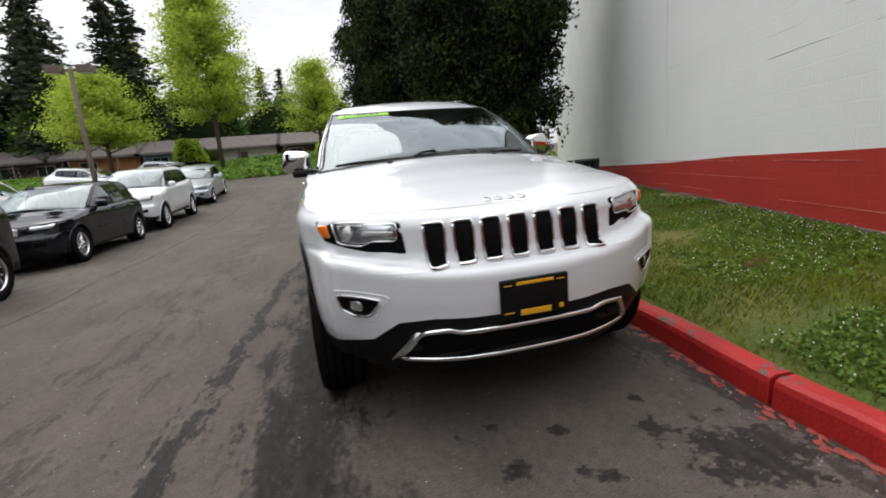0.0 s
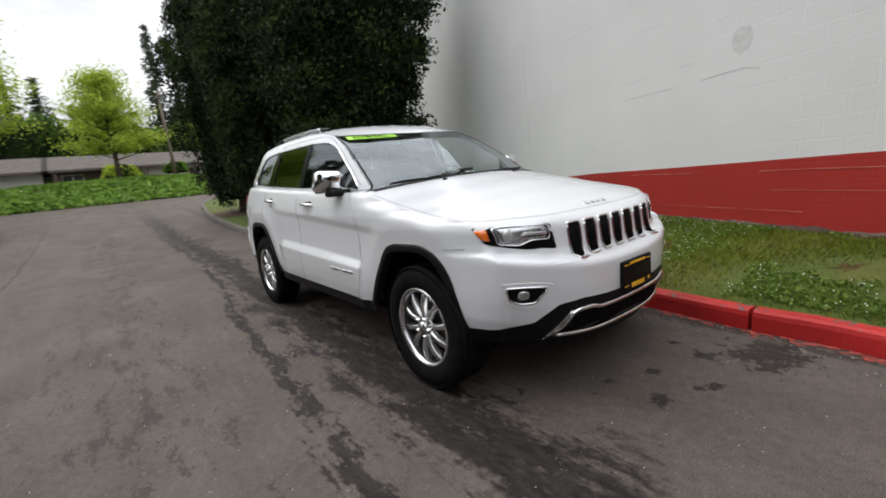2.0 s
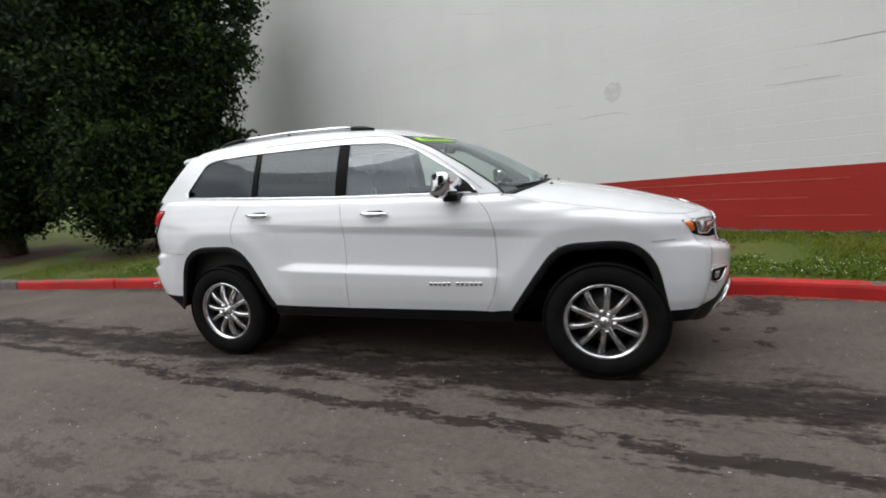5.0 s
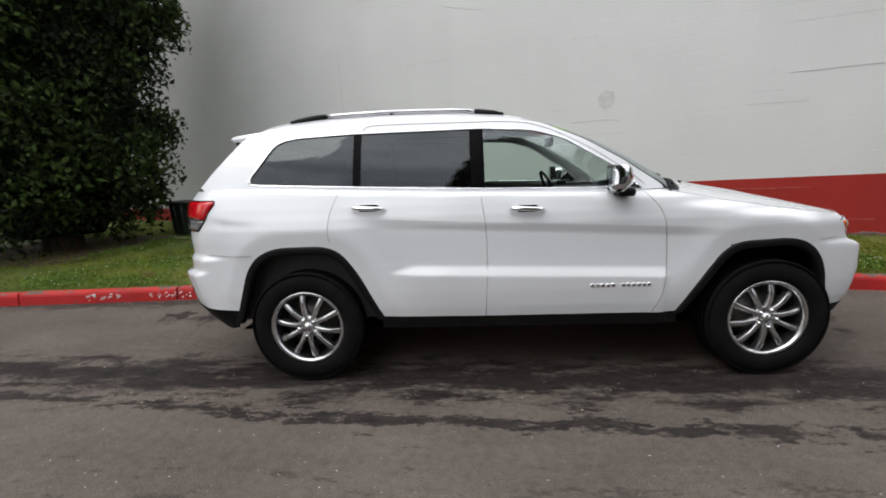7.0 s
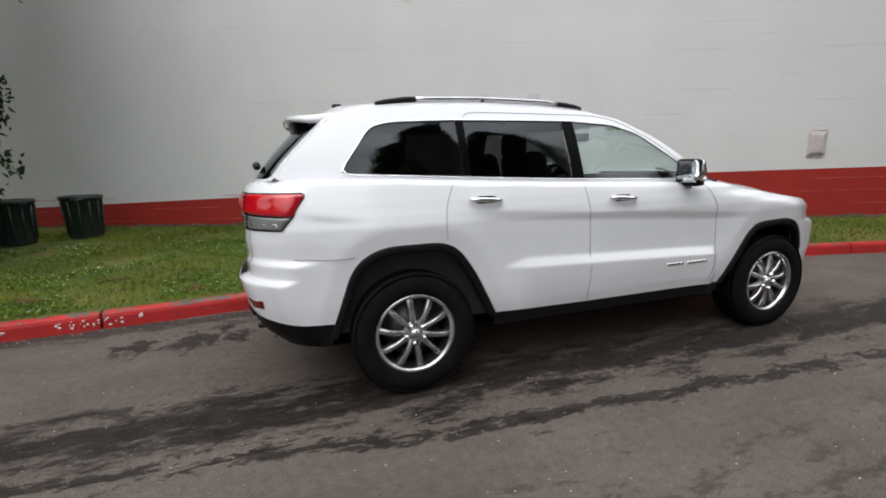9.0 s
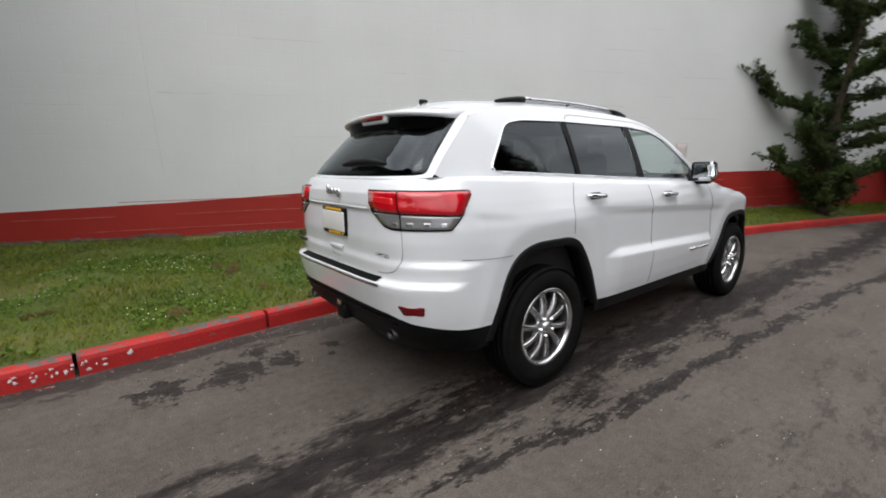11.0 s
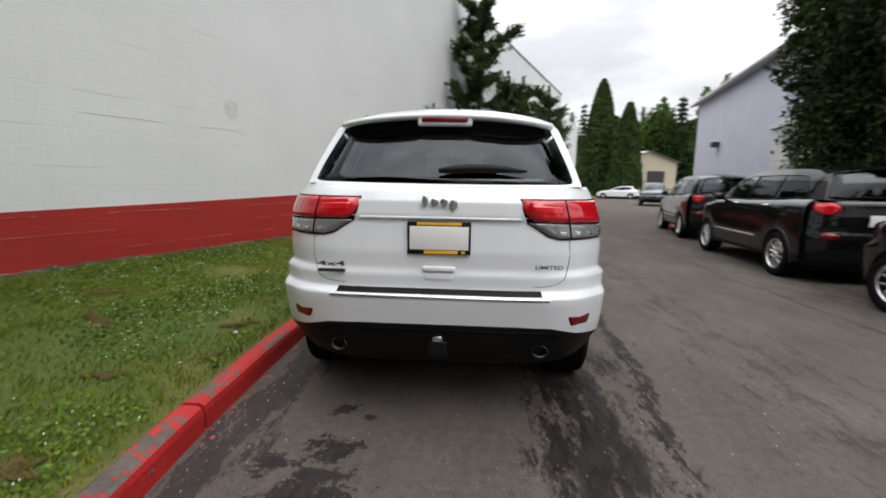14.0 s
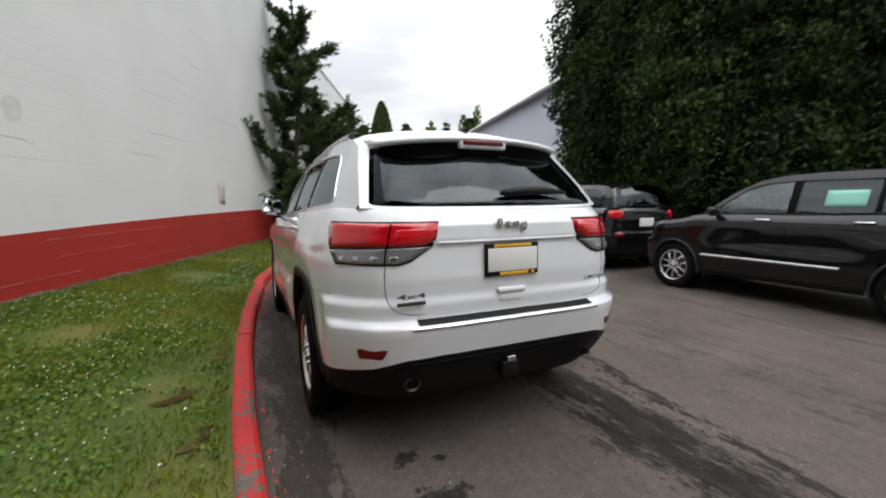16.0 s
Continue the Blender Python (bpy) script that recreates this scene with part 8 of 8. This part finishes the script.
notice = empty("wall_notice", Matrix.Identity(4), "faded pinkish notice board fixed to the white wall", "sign")
s0 = float((np.array((1.613, -5.923)) - WALL_P) @ WALL_D)
v, f = decal([(s0 - 0.14, 1.725), (s0 + 0.14, 1.725), (s0 + 0.14, 1.31), (s0 - 0.14, 1.31)], wall_surf, 0.012, 0.014, 2, 40)
put("board", v, f, M_PINK, notice)
put("edge", *rail_on(resample(np.array([(s0 - 0.14, 1.725), (s0 + 0.14, 1.725), (s0 + 0.14, 1.31), (s0 - 0.14, 1.31)]), 40), wall_surf, 0.012, 0.004, 5, True), M_PINK, notice)

def on_wall(ob):
    """Keeps a mark that is built in world places where it is under its turned wall."""
    ob.matrix_parent_inverse = ob.parent.matrix_basis.inverted()
    return ob


def rough_patch(s, z, r, seed):
    q = [(s + r * math.cos(a) * (1 + 0.3 * noise.noise((math.cos(a) * 2, math.sin(a) * 2, seed))), z + 1.15 * r * math.sin(a) * (1 + 0.3 * noise.noise((math.cos(a) * 2, math.sin(a) * 2, seed + 3)))) for a in np.linspace(0, 2 * math.pi, 36, endpoint=False)]
    v, f = decal(q, wall_surf, 0.002, 0.004, 4, None, False)
    on_wall(put("plaster_patch", v, f, M_PATCH, wall_west))


def crack(points, wide, seed):
    p = spline(points, 10)
    p = p + np.array([(0.0, 0.006 * noise.noise((a * 9, b * 9, seed))) for a, b in p])
    on_wall(put("wall_crack", *strip_on(p, wall_surf, wide, 0.003), M_CRACK, wall_west))


rough_patch(0.0, 2.29, 0.12, 4)
for k, line in enumerate(([(1.9, 1.975), (1.3, 1.985), (0.95, 1.975)], [(0.5, 1.985), (0.0, 2.0), (-0.2, 1.96)], [(0.3, 2.58), (0.22, 2.57), (0.14, 2.575)],
                          [(2.64, 4.05), (2.3, 3.95), (1.9, 3.86)], [(-1.75, 2.05), (-2.42, 2.04)], [(-2.2, 2.4), (-3.1, 2.4)], [(-4.4, 2.98), (-5.5, 2.99)],
                          [(4.84, 3.6), (4.82, 2.32), (4.77, 1.31)])):
    crack(line, 0.003 if k < 2 else 0.0016 if k == 2 else 0.0024 if k < 7 else 0.0016, k)


# stretches of block joints that show through the white paint
M_PALE_JOINT = shade("painted_joint", (0.5, 0.505, 0.5), 0.9, rgb2=(0.4, 0.405, 0.4), scale=6, fine=60, grain=0.1)
r29 = np.random.default_rng(29)
for k in range(60):
    z = 1.4 + 0.2 * int(r29.integers(0, 24))
    a = r29.uniform(-9, 9.5)
    b = a + r29.uniform(0.15, 1.0)
    line = [(s, z + 0.004 * noise.noise((s * 2.3, z * 7, k))) for s in np.linspace(a, b, 8)]
    on_wall(put("block_joint", *strip_on(line, wall_surf, r29.uniform(0.0012, 0.0026), 0.0015), M_PALE_JOINT, wall_west))


# painted-over block courses show as pale lines on the red band
M_JOINT = shade("worn_joint", (0.5, 0.17, 0.13), 0.9, rgb2=(0.3, 0.035, 0.027), scale=5, fine=60, grain=0.2)
M_PEELED = shade("peeled_concrete", (0.15, 0.1, 0.085), 0.95, rgb2=(0.085, 0.06, 0.052), scale=9, fine=80, grain=0.25, bump=0.005)


def band_surf(s, z):
    return along(s, 0.009, z), (WALL_N[0], WALL_N[1], 0.0)


r30 = np.random.default_rng(30)
for z in (0.51, 0.72, 0.92):
    a = -9.0
    while a < 8.5:
        b = min(9.0, a + r30.uniform(0.8, 3.2))
        line = [(s, z + 0.004 * noise.noise((s * 1.3, z * 7, 0)) - 0.01 * s) for s in np.linspace(a, b, 12)]
        on_wall(put("block_joint", *strip_on(line, band_surf, r30.uniform(0.0028, 0.0048), 0.0012), M_JOINT, band))
        a = b + r30.uniform(0.1, 2.2)
def foot_top(y):
    return float(lawn_z(wall_x(y) - 0.05, y)) + 0.045 + 0.05 * noise.noise((y * 1.9, 4.0, 0)) + 0.03 * noise.noise((y * 7.0, 1.0, 0))


wall_box("wall_foot", -9.0, 9.0, 0.1, 0.4, 0.0065, 0.004, M_PEELED, label="bare stained concrete along the foot of the red band", kind="structure", top=foot_top, n=260)
r31 = np.random.default_rng(31)
for k in range(40):
    s = r31.uniform(-8, 8)
    foot = float(lawn_z(wall_x(WALL_P[1] + s * WALL_D[1]) - 0.05, WALL_P[1] + s * WALL_D[1]))
    w, h = r31.uniform(0.06, 0.3), r31.uniform(0.02, 0.06)
    q = [(s + w * math.cos(a) * (1 + 0.5 * noise.noise((math.cos(a) * 2, math.sin(a) * 2, k))), foot + h * math.sin(a) * (1 + 0.6 * noise.noise((math.cos(a) * 3, math.sin(a) * 3, k + 0.5)))) for a in np.linspace(0, 2 * math.pi, 26, endpoint=False)]
    on_wall(put("peeled_patch", *decal(q, band_surf, 0.001, 0.004, 2), M_PEELED, band))

# flakes of kerb paint on the road, and stone chips
def flakes(name, n, y0, y1, off, size, mat, label, seed):
    r = np.random.default_rng(seed)
    parts_ = []
    for _ in range(n):
        y = r.uniform(y0, y1)
        x = float(kerb_at(y)) - abs(r.normal(0, off)) - 0.015
        k = int(r.integers(5, 8))
        q = size * r.uniform(0.4, 1.5)
        a = np.sort(r.uniform(0, 2 * math.pi, k))
        rad = q * r.uniform(0.5, 1.0, k)
        ring = [(x + 0.6 * c * math.cos(w), y + 1.3 * c * math.sin(w), float(rise(y)) + 0.003 + 0.002 * r.uniform()) for c, w in zip(rad, a)]
        parts_.append((ring + [(x, y, float(rise(y)) + 0.007)], [(i, (i + 1) % k, k) for i in range(k)]))
    v, f = join(parts_)
    put(name, v, f, mat, kind="stuff", label=label, category="litter")


M_FLAKE = shade("paint_flake", (0.36, 0.06, 0.045), 0.8, rgb2=(0.22, 0.05, 0.04), scale=20, fine=90, grain=0.2)
M_CHIP = shade("pale_stone_chip", (0.42, 0.4, 0.38), 0.9, rgb2=(0.24, 0.22, 0.2), scale=30, fine=90, grain=0.2)
flakes("paint_flakes", 170, -4.6, -1.2, 0.035, 0.028, M_FLAKE, "red paint flakes on the asphalt along the kerb", 41)
flakes("paint_flakes", 70, -1.2, 4.5, 0.03, 0.02, M_FLAKE, "red paint flakes on the asphalt along the kerb", 42)
flakes("stone_chips", 260, -4.5, 4.5, 0.13, 0.007, M_CHIP, "pale stone chips and grit in the gutter", 43)
r44 = np.random.default_rng(44)
sc = []
for _ in range(900):
    x, y = r44.uniform(-4.2, 1.0), r44.uniform(-4.5, 5.5)
    q = r44.uniform(0.002, 0.0055)
    sc.append((octa / 0.0055 * q * (1, 1, 0.6) + (x, y, 0.002), of))
put("road_grit", *join(sc), M_CHIP, kind="stuff", label="scattered pale grit on the road", category="grit")

# worn white paint left on the kerb's face, no longer legible
M_OLD_WHITE = shade("worn_white_paint", (0.7, 0.66, 0.64), 0.8, rgb2=(0.5, 0.36, 0.34), scale=25, fine=120, grain=0.2, contrast=(0.45, 0.6))


def kerb_face(y, z):
    x = float(kerb_at(y))
    return (x + 0.006 * noise.noise((x, y * 1.7, 3.0)), y, float(rise(y)) + z), (-1.0, 0.0, 0.0)


r45 = np.random.default_rng(45)
for y0 in np.concatenate([np.arange(3.42, 4.1, 0.085), np.arange(4.4, 4.85, 0.09)]):
    if r45.uniform() < 0.2:
        continue
    for _ in range(5):
        a, b = y0 + r45.uniform(0, 0.055), r45.uniform(0.035, 0.1)
        w, h = r45.uniform(0.005, 0.016), r45.uniform(0.004, 0.014)
        q = [(a - w, b - h * 0.6), (a + w * 0.3, b - h), (a + w, b + h * 0.2), (a + w * 0.2, b + h), (a - w * 0.8, b + h * 0.5)]
        put("worn_mark", *decal(q, kerb_face, 0.0035, 0.004, 1), M_OLD_WHITE, kerb)


# scraps on the turf
def scrap(x, y, size, mat, label, seed):
    r = np.random.default_rng(seed)
    b = bmesh.new()
    bmesh.ops.create_icosphere(b, subdivisions=2, radius=size)
    for q in b.verts:
        q.co *= 1 + 0.5 * noise.noise(q.co * (1.3 / size) + Vector((seed, 0, 0)))
        q.co.z *= 0.45
    bmesh.ops.translate(b, vec=(x, y, float(lawn_z(x, y)) + size * 0.35), verts=b.verts)
    me = bpy.data.meshes.new("scrap")
    b.to_mesh(me)
    b.free()
    me.materials.append(mat)
    tagged(new("scrap", me), label, "litter", "scraps on the grass")


scrap(1.41, 2.04, 0.022, M_TRIM, "crumpled black plastic scrap on the grass", 3)
scrap(1.63, 2.04, 0.011, M_PLATE, "crumpled white paper scrap on the grass", 5)
scrap(1.59, 1.47, 0.014, M_PLATE, "small white paper scrap on the grass", 7)
